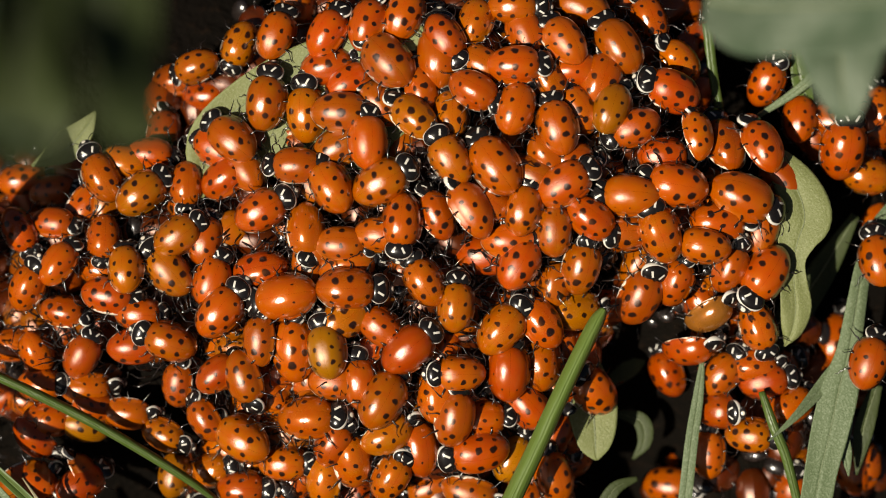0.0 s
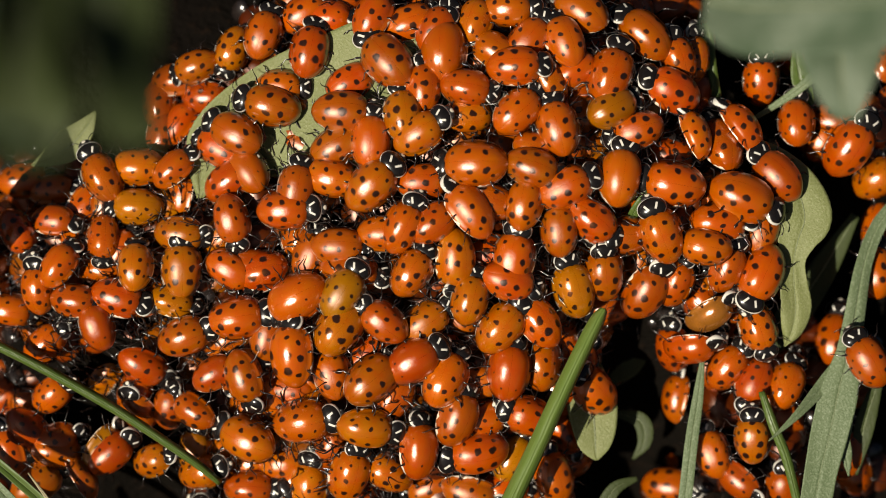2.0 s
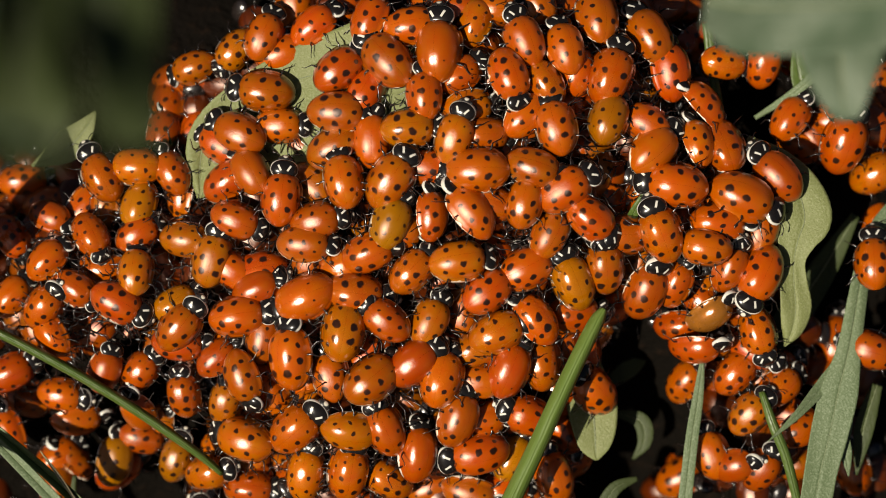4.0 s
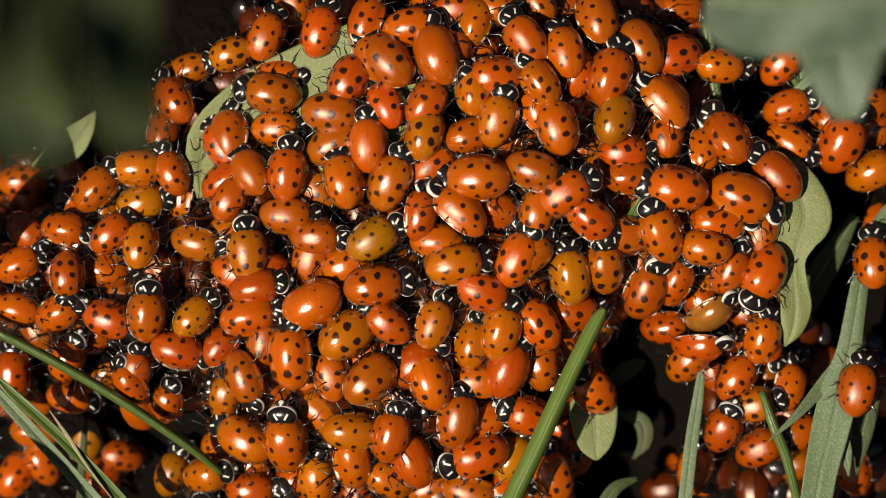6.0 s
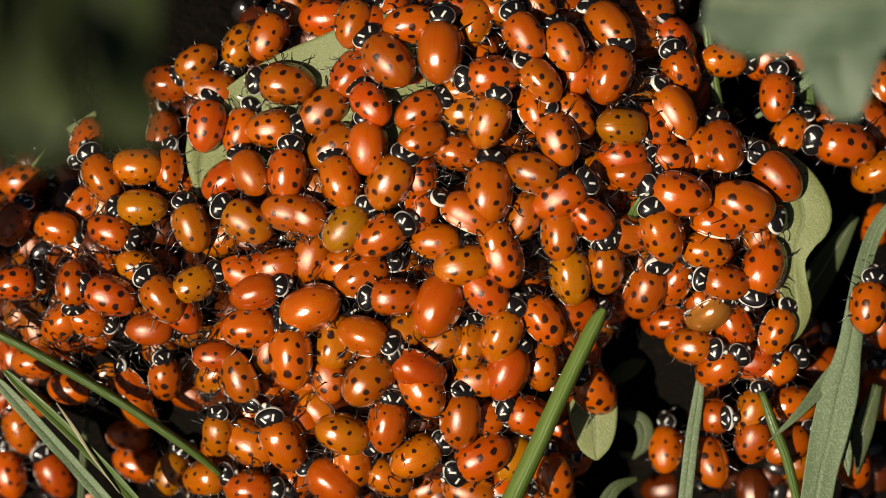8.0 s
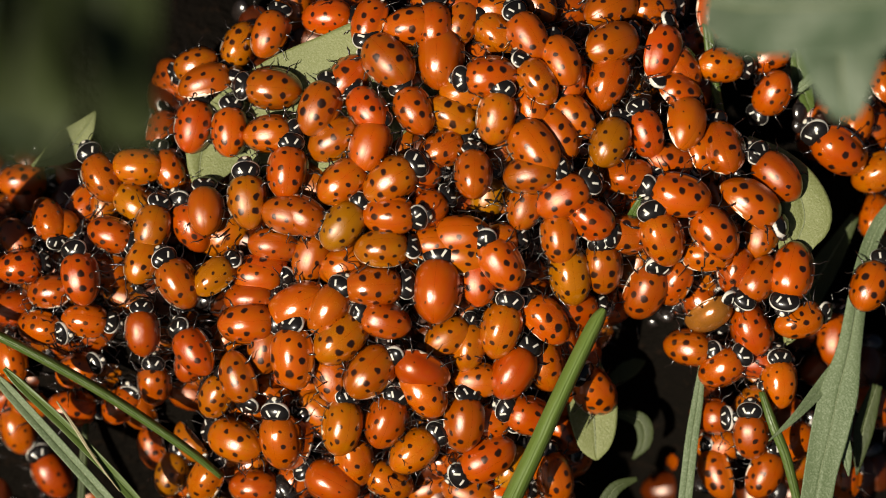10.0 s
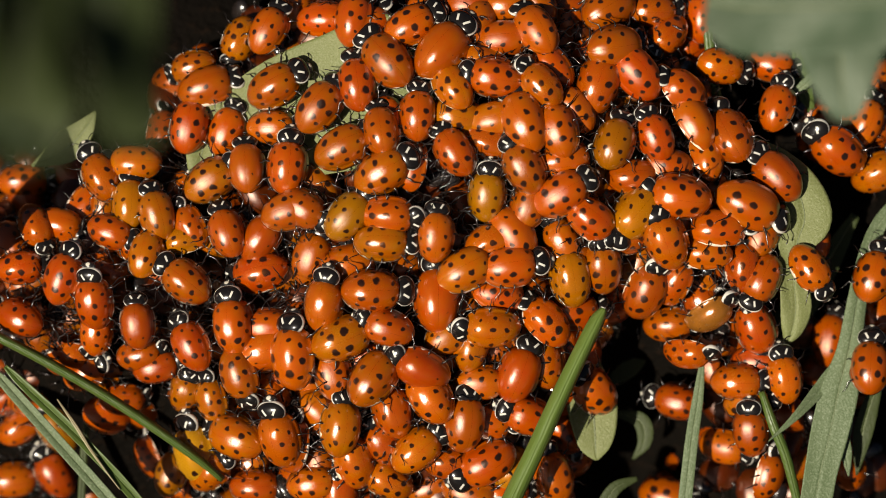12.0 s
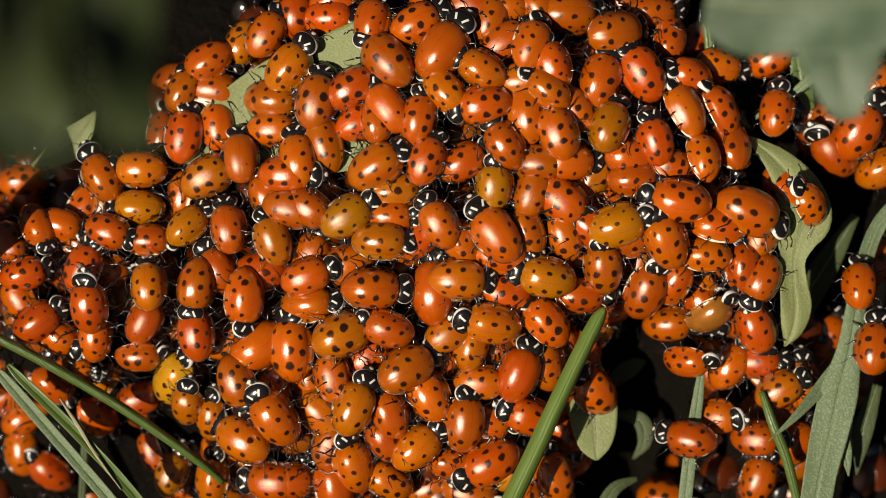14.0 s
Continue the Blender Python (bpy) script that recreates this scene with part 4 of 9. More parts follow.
    crawl('s', 0.87, -10, 56, (0, -34.0, -1.5, -1.5, 30, -13), (1.5, -34.0, -1.7, -1.5, 30, -13), (3, -33.8, -1.5, -1.5, 30, -21), (5.5, -37.5, -1.2, -2.9, 60, -3), (6.7, -37.5, -1.5, -4.1, 60, -14), (8, -34.2, 1.8, -3.8, 100, -18), (10.5, -34.2, 2.1, -3.9, 100, -26), (12.2, -34.0, 2.1, -3.8, 100, -18), (14, -34.0, 2.1, -3.8, 100, -18))
    crawl('q', 0.93, 4, 66, (0, -23.6, 1.1, -0.7, 55, 16), (1.5, -23.3, 1.5, -2.0, 90, 37), (3, -23.5, 1.3, -2.0, 90, 21), (5.5, -21.7, 0.6, -1.7, 100, 46), (6.7, -22.2, 1.3, -1.8, 100, 38), (7.3, -22.2, 1.6, -1.3, 40, 29), (8, -22.2, 1.8, -0.7, -20, 19), (10.5, -26.7, 1.8, -1.2, 20, 16), (11.3, -27.2, 2.8, -1.5, 0, 46), (12.2, -24.3, 2.8, -1.1, -20, 16), (14, -15.0, 0.6, 0.6, -20, 21))
    crawl('s', 0.91, -11, 40, (0, -21.0, 0.6, -1.6, 10, -2), (1, -19.8, 1.1, -0.8, 30, 4), (1.25, -19.6, 2.0, -0.6, 80, 6), (1.5, -19.4, 3.0, -0.4, 130, 7), (2.3, -18.4, 2.5, -0.2, 170, 7), (3, -18.3, 1.8, -0.1, 175, 7), (3.6, -18.4, 2.3, -0.2, 138, 7), (4.2, -18.5, 2.8, -0.2, 102, 7), (4.85, -18.6, 3.3, -0.3, 66, 7), (5.5, -18.7, 3.8, -0.4, 30, 7), (6.7, -18.9, 4.5, -1.8, 30, 7), (8, -14.7, -1.5, -0.5, 80, 7), (10.5, -15.5, 0.6, -0.7, 90, -13), (10.9, -17.4, -0.3, -0.6, 52, -8), (11.3, -19.2, -1.2, -0.4, 15, -3), (12.2, -18.9, 1.6, -0.2, -20, 7), (13.1, -18.6, 0.6, -0.0, 10, 7), (14, -18.9, 1.6, -0.2, -10, 1))
    crawl('o', 0.90, -19, 60, (0, -28.0, -2.0, -0.5, 355, -3), (1.5, -27.2, -1.7, -0.5, 360, -3), (3, -27.2, -2.2, -0.4, 360, -3), (5.5, -27.2, -1.5, -1.7, 370, -3), (6.1, -26.7, 0.2, -0.8, 360, -13), (6.7, -27.0, -2.2, -0.4, 370, -3), (7.3, -27.0, -2.0, -1.0, 420, -10), (8, -27.0, -1.7, -1.7, 470, -17), (9.2, -26.7, -1.5, -1.1, 420, -10), (10.5, -26.5, -1.2, -0.5, 370, -3), (12.2, -26.2, -0.7, -0.6, 370, -10), (14, -26.0, -3.5, -0.3, 355, -3))
    crawl('t', 0.96, 2, 40, (0, -10.2, 18.8, -0.9, 30, -17), (1, -10.2, 20.1, -1.3, 90, -11), (1.5, -9.8, 20.3, -2.6, 90, -25), (3, -11.7, 19.8, -2.9, 90, -41), (4.2, -11.3, 19.3, -2.0, 40, -22), (5.5, -11.0, 18.8, -1.1, -10, -2), (6.1, -10.8, 19.1, -1.1, 25, -4), (6.7, -10.5, 19.3, -1.1, 60, -7), (7.5, -10.6, 19.4, -2.1, 60, -8), (8, -10.5, 20.3, -2.7, 90, -9), (10.5, -10.2, 20.3, -2.7, 90, -20), (12.2, -10.7, 20.1, -2.7, 90, -20), (14, -10.2, 20.2, -2.6, 90, -26))
    crawl('r', 0.99, -8, 62, (0, -10.3, 16.2, -1.5, 80, 31), (1.5, -10.3, 17.1, -0.5, 75, 9), (1.9, -11.4, 17.2, -0.8, 28, 13), (2.3, -12.6, 17.4, -1.2, -20, 17), (2.6, -11.6, 17.0, -0.8, 20, 13), (3, -10.7, 16.6, -0.5, 60, 9), (5.5, -8.3, 14.8, 0.5, 30, 9), (6.7, -8.5, 14.8, 0.4, 30, 9), (8, -8.2, 15.3, -0.9, 40, 26), (10.5, -8.5, 14.8, -0.8, 40, 9), (12.2, -7.5, 14.1, 0.8, -10, 9), (13, -8.6, 12.8, 0.8, 2, 17), (14, -8.2, 14.1, 0.6, 60, 9))
    crawl('r', 0.99, 0, 4, (0, -6.5, 19.6, -0.3, 20, -28), (1.5, -6.1, 20.2, -0.5, 25, -23), (3, -6.1, 20.1, -0.4, 25, -32), (5.5, -6.5, 19.8, -0.4, 20, -40), (6.7, -6.5, 19.8, -0.4, 20, -40), (8, -6.2, 19.1, -1.3, 20, -47), (10.5, -6.2, 19.8, -0.4, 20, -40), (12.2, -8.0, 20.1, -0.8, 10, -28), (14, -9.7, 21.6, -3.1, 70, -47))
    crawl('r', 0.99, -3, 14, (0, -3.5, 20.5, -0.1, 20, 1), (1.5, -3.1, 19.8, -1.1, 60, 1), (3, -3.0, 19.8, 0.2, 80, 1), (5.5, -3.0, 19.6, 0.3, 80, 1), (6.7, -3.0, 19.6, 0.3, 80, 1), (8, -3.0, 19.8, 0.2, 80, 1), (10.5, -3.0, 19.6, 0.3, 80, 1), (12.2, -3.0, 19.6, 0.3, 60, 1), (14, -2.5, 19.8, 0.3, 60, 1))
    crawl('o', 1.14, -11, 0, (0, -4.7, 16.4, 0.9, 320, 6))
    crawl('r', 0.92, -7, 0, (0, 0.1, 18.8, 1.0, 150, 10), (0.3, 0.6, 18.6, 1.1, 90, 2), (0.7, 1.1, 18.4, 1.2, 30, -5), (1.5, -1.5, 18.4, 0.9, 5, 17), (2.2, -0.3, 19.8, -0.1, 48, 21), (3, 0.8, 21.1, -1.1, 90, 24), (5.5, 1.1, 21.3, -1.2, 90, 24), (6.7, 1.1, 21.3, -1.2, 90, 24), (8, 1.1, 21.3, -1.2, 90, 24), (10.5, 1.8, 21.3, -1.2, 90, 12), (12.2, 2.3, 21.6, -1.3, 90, 12), (14, 2.3, 21.6, -1.3, 90, 12))
    crawl('p', 1.17, -7, 0, (0, -0.3, 16.8, 0.2, 0, -5), (0.7, -0.2, 16.9, 0.2, 0, -5), (1.5, 0.1, 17.2, 0.2, 0, -5), (3, -0.1, 17.2, 1.4, 0, -8), (5.5, -0.5, 17.3, 1.3, 0, -8), (6.7, -0.2, 16.3, 1.6, -50, -6), (8, -0.2, 17.2, 1.4, 0, -10), (10.5, -0.2, 16.6, 0.3, 0, -5), (12.2, -0.2, 17.3, 1.4, 40, -12), (14, -0.2, 17.3, 1.4, 35, -10))
    crawl('r', 0.93, -18, 40, (0, -8.3, 14.6, -0.7, 60, -6), (1.5, -8.3, 14.6, -0.7, 60, -6), (3, -8.3, 14.6, -0.7, 60, -6), (4.2, -6.5, 13.3, 0.4, 15, 0), (5.5, -4.7, 12.1, 1.5, -30, 7), (6.7, -5.5, 13.1, 0.0, -10, 1), (8, -6.2, 12.6, 1.2, -40, -6), (10.5, -6.5, 12.1, 1.2, -40, -6), (12.2, -4.7, 11.1, 0.4, -10, 1), (14, -7.5, 11.1, -0.0, 60, -6))
    crawl('r', 1.05, -8, 40, (0, -9.2, 12.0, 0.7, 90, -15), (1, -9.4, 11.8, 0.8, 76, -15), (1.5, -9.1, 12.0, 0.8, 90, -15), (3, -9.2, 12.1, 0.7, 90, -15), (5.5, -10.0, 12.0, 0.6, 90, -10), (6.7, -10.2, 12.2, 0.5, 100, -12), (7.5, -10.7, 12.5, -0.4, 75, -3), (8, -10.7, 12.1, -0.9, 50, 3), (10.5, -11.0, 12.3, 0.3, 20, -10), (12.2, -11.0, 12.3, 0.3, 35, -10), (14, -11.2, 12.8, 0.1, 10, 5))
    crawl('o', 1.04, 5, 4, (0, -12.0, 11.8, -1.1, 0, -8), (1, -12.2, 11.4, -1.2, 10, -8), (1.5, -12.0, 12.3, -1.2, 0, -8), (2.4, -12.0, 12.3, -4.9, 0, -8), (13.1, -13.7, 15.8, -6.0, 40, -7), (14, -13.7, 15.8, -1.1, 40, -7))
    crawl('o', 0.93, -1, 60, (0, -5.6, 12.6, 0.1, 320, 31), (1.5, -5.6, 12.6, 0.1, 320, 31), (2.4, -5.6, 12.6, -3.6, 320, 31), (7.5, -6.7, 18.3, 1.2, 352, 29), (8, -8.0, 19.8, -0.7, 375, 29), (10.5, 2.6, 19.8, -0.4, 380, 31), (12.2, 2.8, 19.8, -0.4, 375, 43), (14, 4.0, 20.1, -0.5, 380, 28))
    crawl('o', 0.99, -14, 4, (0, -2.5, 11.3, 1.9, 320, 35), (0.2, -3.2, 10.8, 1.9, 377, 25), (0.5, -3.9, 10.3, 1.8, 433, 15), (0.75, -4.3, 9.6, 1.8, 379, 12), (1, -4.7, 8.9, 1.8, 325, 10), (1.5, -3.1, 11.8, 1.8, 325, 20), (2.2, -3.7, 11.3, 1.8, 372, 6), (3, -4.2, 10.8, 1.7, 420, -7), (5.5, -1.5, 10.3, 2.1, 450, -7), (5.8, -1.6, 10.1, 2.1, 405, 1), (6.1, -1.7, 9.9, 2.1, 360, 10), (6.7, -3.5, 9.8, 1.9, 325, 7), (7, -2.1, 10.4, 1.7, 356, 8), (7.3, -0.7, 10.9, 1.5, 388, 10), (7.65, 0.7, 11.5, 1.2, 419, 12), (8, 2.1, 12.1, 1.0, 450, 13), (10.5, 0.6, 11.8, 0.9, 480, -1), (12.2, 1.1, 11.8, 1.0, 460, 10), (14, -4.5, 5.3, 1.0, 450, 32))
    crawl('r', 0.93, -6, 14, (0, -2.1, 13.8, 0.5, 0, 42), (1, -3.1, 12.2, 0.5, -40, 42), (1.5, -2.1, 13.8, 0.5, 0, 42), (3, -1.8, 13.5, 1.8, 0, 22), (5.5, -1.5, 13.1, 1.9, 0, 19), (6.1, -1.6, 12.6, 1.9, 45, 15), (6.7, -1.7, 12.1, 1.9, 90, 10), (8, -2.2, 12.1, 1.9, 60, -4), (9.2, -2.3, 12.1, 1.9, 10, -4), (10.5, -2.5, 12.1, 1.8, -40, -4), (12.2, -2.2, 11.6, 1.9, 5, 6), (14, -2.2, 11.3, 1.9, 10, 9))
    crawl('t', 0.93, 0, 40, (0, 2.6, 14.1, 2.2, 120, -12), (1.5, 2.1, 14.2, 2.1, 100, -2), (3, 1.6, 14.6, 0.8, 100, -20), (4.2, 1.2, 15.2, 0.6, 40, -9), (5.5, 0.8, 15.8, 0.5, -20, 3), (6.1, 0.8, 17.3, 0.2, 35, 0), (6.7, 0.8, 18.8, -0.2, 90, -4), (7.1, -1.0, 18.6, 0.2, 50, -7), (7.5, -2.9, 18.3, 0.6, 10, -11), (8, -4.2, 21.1, -1.8, 0, -15), (10.5, -0.3, 19.3, 0.8, 0, -5), (12.2, -6.2, 19.1, -1.3, 20, -36), (14, -6.2, 19.8, -0.4, 10, -17))
    crawl('o', 0.93, -17, 40, (0, 0.7, 11.6, 1.0, 0, 8), (1, -0.5, 12.1, 1.4, -18, 12), (1.25, 0.6, 11.9, 1.2, 36, 16), (1.5, 1.7, 11.8, 1.0, 90, 20), (3, 2.1, 12.6, 1.0, 90, 36), (5.5, 1.8, 12.8, 1.0, 90, 34), (5.8, 2.3, 13.4, 1.6, 45, 21), (6.1, 2.8, 13.9, 2.2, 0, 8), (6.4, 2.4, 13.9, 1.5, 50, 24), (6.7, 2.1, 13.8, 0.9, 100, 39), (8, 1.8, 14.1, 0.8, 100, 36), (10.5, 1.8, 13.8, 0.9, 100, 17), (10.9, 1.6, 13.9, 1.1, 66, 18), (11.3, 1.3, 13.9, 1.4, 32, 18), (11.75, 1.1, 14.0, 1.7, -2, 18), (12.2, 0.8, 14.1, 2.0, -35, 19), (14, 0.3, 13.8, 2.0, -40, 8))
    crawl('q', 0.93, 5, 56, (0, 2.9, 19.8, -0.4, 20, -18), (1.5, 2.9, 19.8, -0.4, 20, -18), (3, 2.9, 19.8, -0.4, 20, -23), (5.5, 2.9, 19.8, -0.4, 20, -23), (6.7, 2.9, 19.8, -0.4, 20, -23), (8, 2.9, 19.8, -0.4, 20, -23), (9.2, 4.0, 19.2, -0.2, -20, -16), (10.5, 5.1, 18.6, 0.1, -60, -8), (12.2, 3.8, 16.3, 0.7, -60, -38), (14, 3.6, 15.8, 2.0, -60, -8))
    crawl('s', 0.97, 0, 0, (0, 7.4, 18.8, -0.1, 340, 7), (0.8, 7.5, 18.6, 0.0, 380, -1), (1.5, 7.6, 18.3, 0.1, 420, -8), (2.25, 7.4, 18.2, 0.7, 385, 0), (3, 7.3, 18.1, 1.4, 350, 7), (5.5, 7.3, 18.3, 1.4, 330, 7), (6.7, 7.6, 18.3, 1.3, 320, 7), (8, 7.3, 18.6, 1.3, 330, 7), (10.5, 7.6, 18.6, 1.3, 330, 7), (11.3, 5.4, 17.8, 0.7, 390, 3), (12.2, 5.1, 18.6, 0.1, 450, 0), (14, 5.3, 18.1, 0.3, 420, -4))
    crawl('t', 0.99, -13, 60, (0, 10.8, 18.1, 1.0, 330, 12), (1.5, 10.8, 18.1, 1.0, 340, 8), (3, 10.8, 17.8, 1.1, 350, 12), (5.5, 10.8, 17.1, 1.3, 350, 8), (6.7, 10.8, 17.3, 1.2, 350, 8), (8, 10.8, 17.6, 1.2, 340, 8), (10.5, 10.1, 16.3, 1.6, 340, 8), (11.3, 8.4, 18.3, 1.3, 345, 8), (12.2, 8.3, 19.1, 1.0, 330, 8), (14, 7.6, 17.8, 1.5, 385, 23))
    crawl('r', 0.99, 4, 66, (0, 6.2, 16.2, 2.0, 90, -9), (1.5, 6.2, 16.2, 2.0, 90, -9), (3, 6.2, 15.6, 2.1, 90, -24), (3.8, 5.8, 15.5, 2.1, 148, -19), (4.7, 5.4, 15.4, 2.1, 207, -14), (5.5, 5.1, 15.3, 2.1, 265, -9), (6.7, 4.5, 15.3, 2.1, 265, -13), (8, 4.5, 15.3, 2.1, 265, -13), (10.5, 4.3, 15.3, 2.1, 265, -13), (12.2, 4.8, 15.1, 2.1, 280, -13), (14, 3.8, 12.8, 2.3, 260, -12))
    crawl('t', 0.93, -4, 62, (0, 3.8, 16.1, 0.7, 300, 7), (1.5, 3.6, 15.8, 0.7, 300, 18), (3, 8.3, 21.3, -1.3, 330, 13), (5.5, 8.3, 21.6, -1.5, 330, 13), (6.7, 8.3, 21.6, -1.5, 330, 13), (8, 8.3, 21.6, -1.5, 330, 13), (10.5, 8.3, 21.6, -1.5, 330, 13), (12.2, 8.3, 21.6, -1.5, 330, 13), (14, 8.3, 21.3, -1.3, 330, 13))
    crawl('o', 0.93, -4, 0, (0, 9.3, 14.7, 0.8, 330, 12), (1.5, 9.3, 14.7, 0.8, 330, 12), (3, 9.3, 14.6, 0.8, 330, 17), (5.5, 8.6, 14.3, 2.1, 330, 26), (6.7, 8.6, 14.6, 2.1, 325, 20), (8, 8.6, 14.6, 2.1, 320, 30), (10.5, 8.3, 14.6, 2.1, 325, 23), (12.2, 8.8, 14.1, 2.2, 320, 23), (14, 9.3, 13.8, 2.1, 310, 28))
    crawl('t', 0.92, 0, 66, (0, 11.4, 15.8, 0.2, 90, -8), (1.5, 11.3, 15.6, 0.3, 90, -19), (2.2, 11.5, 15.6, 0.3, 45, -13), (3, 11.7, 15.6, 0.2, 0, -8), (5.5, 11.8, 15.6, 0.2, 0, -8), (6.7, 11.8, 15.3, 0.2, 0, -8), (8, 11.8, 15.6, 0.2, 0, -8), (10.5, 10.8, 15.1, 0.5, 0, -8), (12.2, 9.8, 16.1, 0.5, -40, -35), (14, 9.8, 16.1, 1.7, -20, -22))
    crawl('t', 0.99, -16, 14, (0, 6.3, 12.2, 2.4, 20, 8), (1.5, 6.4, 12.2, 2.4, 30, 2), (3, 6.4, 11.6, 1.2, 90, 37), (4.2, 7.2, 11.9, 1.2, 40, 35), (5.5, 8.1, 12.3, 1.1, -10, 34), (6.7, 8.1, 12.1, 1.2, -10, 29), (8, 8.1, 12.1, 1.2, -10, 29), (10.5, 7.6, 12.6, 1.1, -10, 22), (11.3, 9.1, 10.2, 1.1, 40, 22), (12.2, 10.6, 7.8, 1.1, 90, 22), (14, 10.8, 7.8, 1.1, 90, 13))
    crawl('r', 1.02, -10, 66, (0, 10.2, 10.6, 2.3, 345, -10), (1.5, 10.3, 10.5, 2.3, 345, -7), (3, 10.1, 10.5, 2.3, 345, -10), (5.5, 10.1, 10.6, 2.3, 345, -10), (6.7, 10.3, 10.5, 2.3, 340, -10), (8, 10.3, 9.6, 2.4, 335, -23), (10.5, 10.3, 10.1, 1.1, 330, -15), (12.2, 10.3, 10.3, 2.3, 340, -24), (14, 10.3, 10.1, 2.3, 340, -21))
    crawl('r', 0.92, 2, 40, (0, 11.9, 12.1, 0.7, 330, 18), (1.5, 11.9, 12.1, 0.7, 330, 18), (2.4, 11.9, 12.1, -3.0, 330, 18), (7.1, 11.6, 11.6, -2.9, 320, 18), (8, 11.6, 11.6, 0.8, 320, 18), (10.5, 11.6, 11.6, 0.8, 320, 18), (12.2, 11.6, 12.1, 0.7, 320, 28), (14, 11.6, 12.1, 0.7, 320, 28))
    crawl('p', 0.99, -6, 0, (0, -6.7, 9.3, 1.6, 0, 20), (1.5, -6.5, 9.3, 1.6, 5, 8), (3, -6.2, 9.3, 0.4, 0, 7), (5.5, -6.5, 9.3, 1.6, 0, 3), (6.7, -6.7, 8.8, 1.6, 0, 7), (8, -6.7, 8.8, 1.6, 0, 7), (10.5, -6.5, 9.1, 1.6, 20, 4), (11.4, -6.5, 9.1, -3.3, 20, 4), (13, -5.2, 11.3, -3.4, -32, -4), (14, -4.7, 12.3, 1.5, -35, -5))
    crawl('o', 1.05, -2, 14, (0, -9.2, 8.8, -0.1, 60, -24), (1.5, -9.3, 9.0, -0.1, 60, -8), (3, -9.7, 8.8, -0.2, 60, -10), (5.5, -9.7, 9.1, -0.2, 60, -10), (6.7, -9.7, 9.1, -0.2, 60, -24), (8, -9.7, 8.8, -0.2, 60, -24), (10.5, -9.5, 9.6, -0.2, 60, -24), (12.2, -9.0, 8.8, 1.2, 60, -7), (13.1, -10.1, 8.7, 1.0, -10, -16), (14, -10.2, 9.1, -0.3, -20, -30))
    crawl('t', 0.93, 1, 66, (0, -12.7, 7.3, 0.6, 270, 17), (0.5, -13.2, 7.2, 0.5, 320, 16), (1, -13.8, 7.1, 0.5, 370, 16), (1.5, -13.8, 6.7, 0.4, 365, 16), (3, -10.7, 2.3, 1.4, 400, 6), (4.2, -11.5, 2.6, 0.6, 450, 6), (5.5, -12.2, 2.8, -0.1, 500, 6), (6.1, -11.3, 1.0, 0.5, 448, 9), (6.7, -12.2, 2.8, 1.1, 480, 13), (8, -12.2, 3.1, 1.1, 480, 13), (10.5, -12.5, 3.1, 1.1, 480, 16), (12.2, -12.5, 3.8, 1.0, 480, 13), (14, -12.0, 3.8, 1.1, 480, 13))
    crawl('q', 0.98, 6, 0, (0, 0.8, 7.8, 2.5, 330, -4), (0.5, -0.2, 8.1, 0.5, 365, -2), (1, -1.3, 8.3, -1.5, 400, 0), (1.5, -2.5, 8.6, 2.2, 440, 2), (2.3, -2.0, 10.6, 2.0, 400, -12), (3, -1.7, 9.0, 2.2, 380, -10), (5.5, 4.8, 11.1, 2.5, 380, 2), (6.7, 4.5, 11.3, 2.5, 370, 2), (8, 4.0, 11.1, 2.5, 380, 2), (10.5, 4.8, 11.6, 2.5, 370, 2), (11.3, 4.3, 9.9, 1.8, 380, -3), (11.75, 4.3, 10.8, 1.5, 415, -6), (12.2, 4.3, 11.6, 1.2, 450, -9), (14, 6.8, 14.6, 1.0, 450, -37))
    crawl('t', 1.16, -15, 56, (0, 4.8, 7.2, 2.7, 325, -2), (1.5, 3.1, 7.6, 2.6, 270, 3), (3, 3.2, 7.1, 2.6, 270, 5), (5.5, 3.3, 6.6, 2.7, 270, 5), (6.7, 3.3, 5.8, 2.7, 270, 1), (7.5, 2.9, 5.5, 2.6, 270, -1), (7.75, 3.5, 5.1, 2.6, 318, -2), (8, 4.0, 4.8, 2.6, 365, -2), (10.5, 8.6, 9.8, 2.5, 320, 5), (12.2, 7.3, 11.1, 2.5, 340, -19), (14, 7.6, 11.8, 1.2, 350, -26))
    crawl('o', 0.99, 4, 40, (0, 7.8, 6.6, 1.3, 110, -5), (1.5, 7.7, 7.2, 2.6, 110, -12), (3, 7.8, 7.2, 2.6, 110, -18), (5.5, 7.8, 7.1, 2.6, 110, -15), (6.7, 7.8, 6.8, 2.6, 110, -15), (8, 7.8, 6.8, 2.6, 110, -10), (10.5, 7.6, 6.6, 2.6, 60, -6), (11.3, 7.4, 6.8, 2.6, 10, -7), (12.2, 7.3, 7.1, 2.6, -40, -8), (13, 7.7, 6.8, 2.1, -85, -9), (13.33, 7.9, 7.1, 1.8, -27, -9), (13.67, 8.1, 7.3, 1.6, 32, -10), (14, 8.3, 7.6, 1.3, 90, -10))
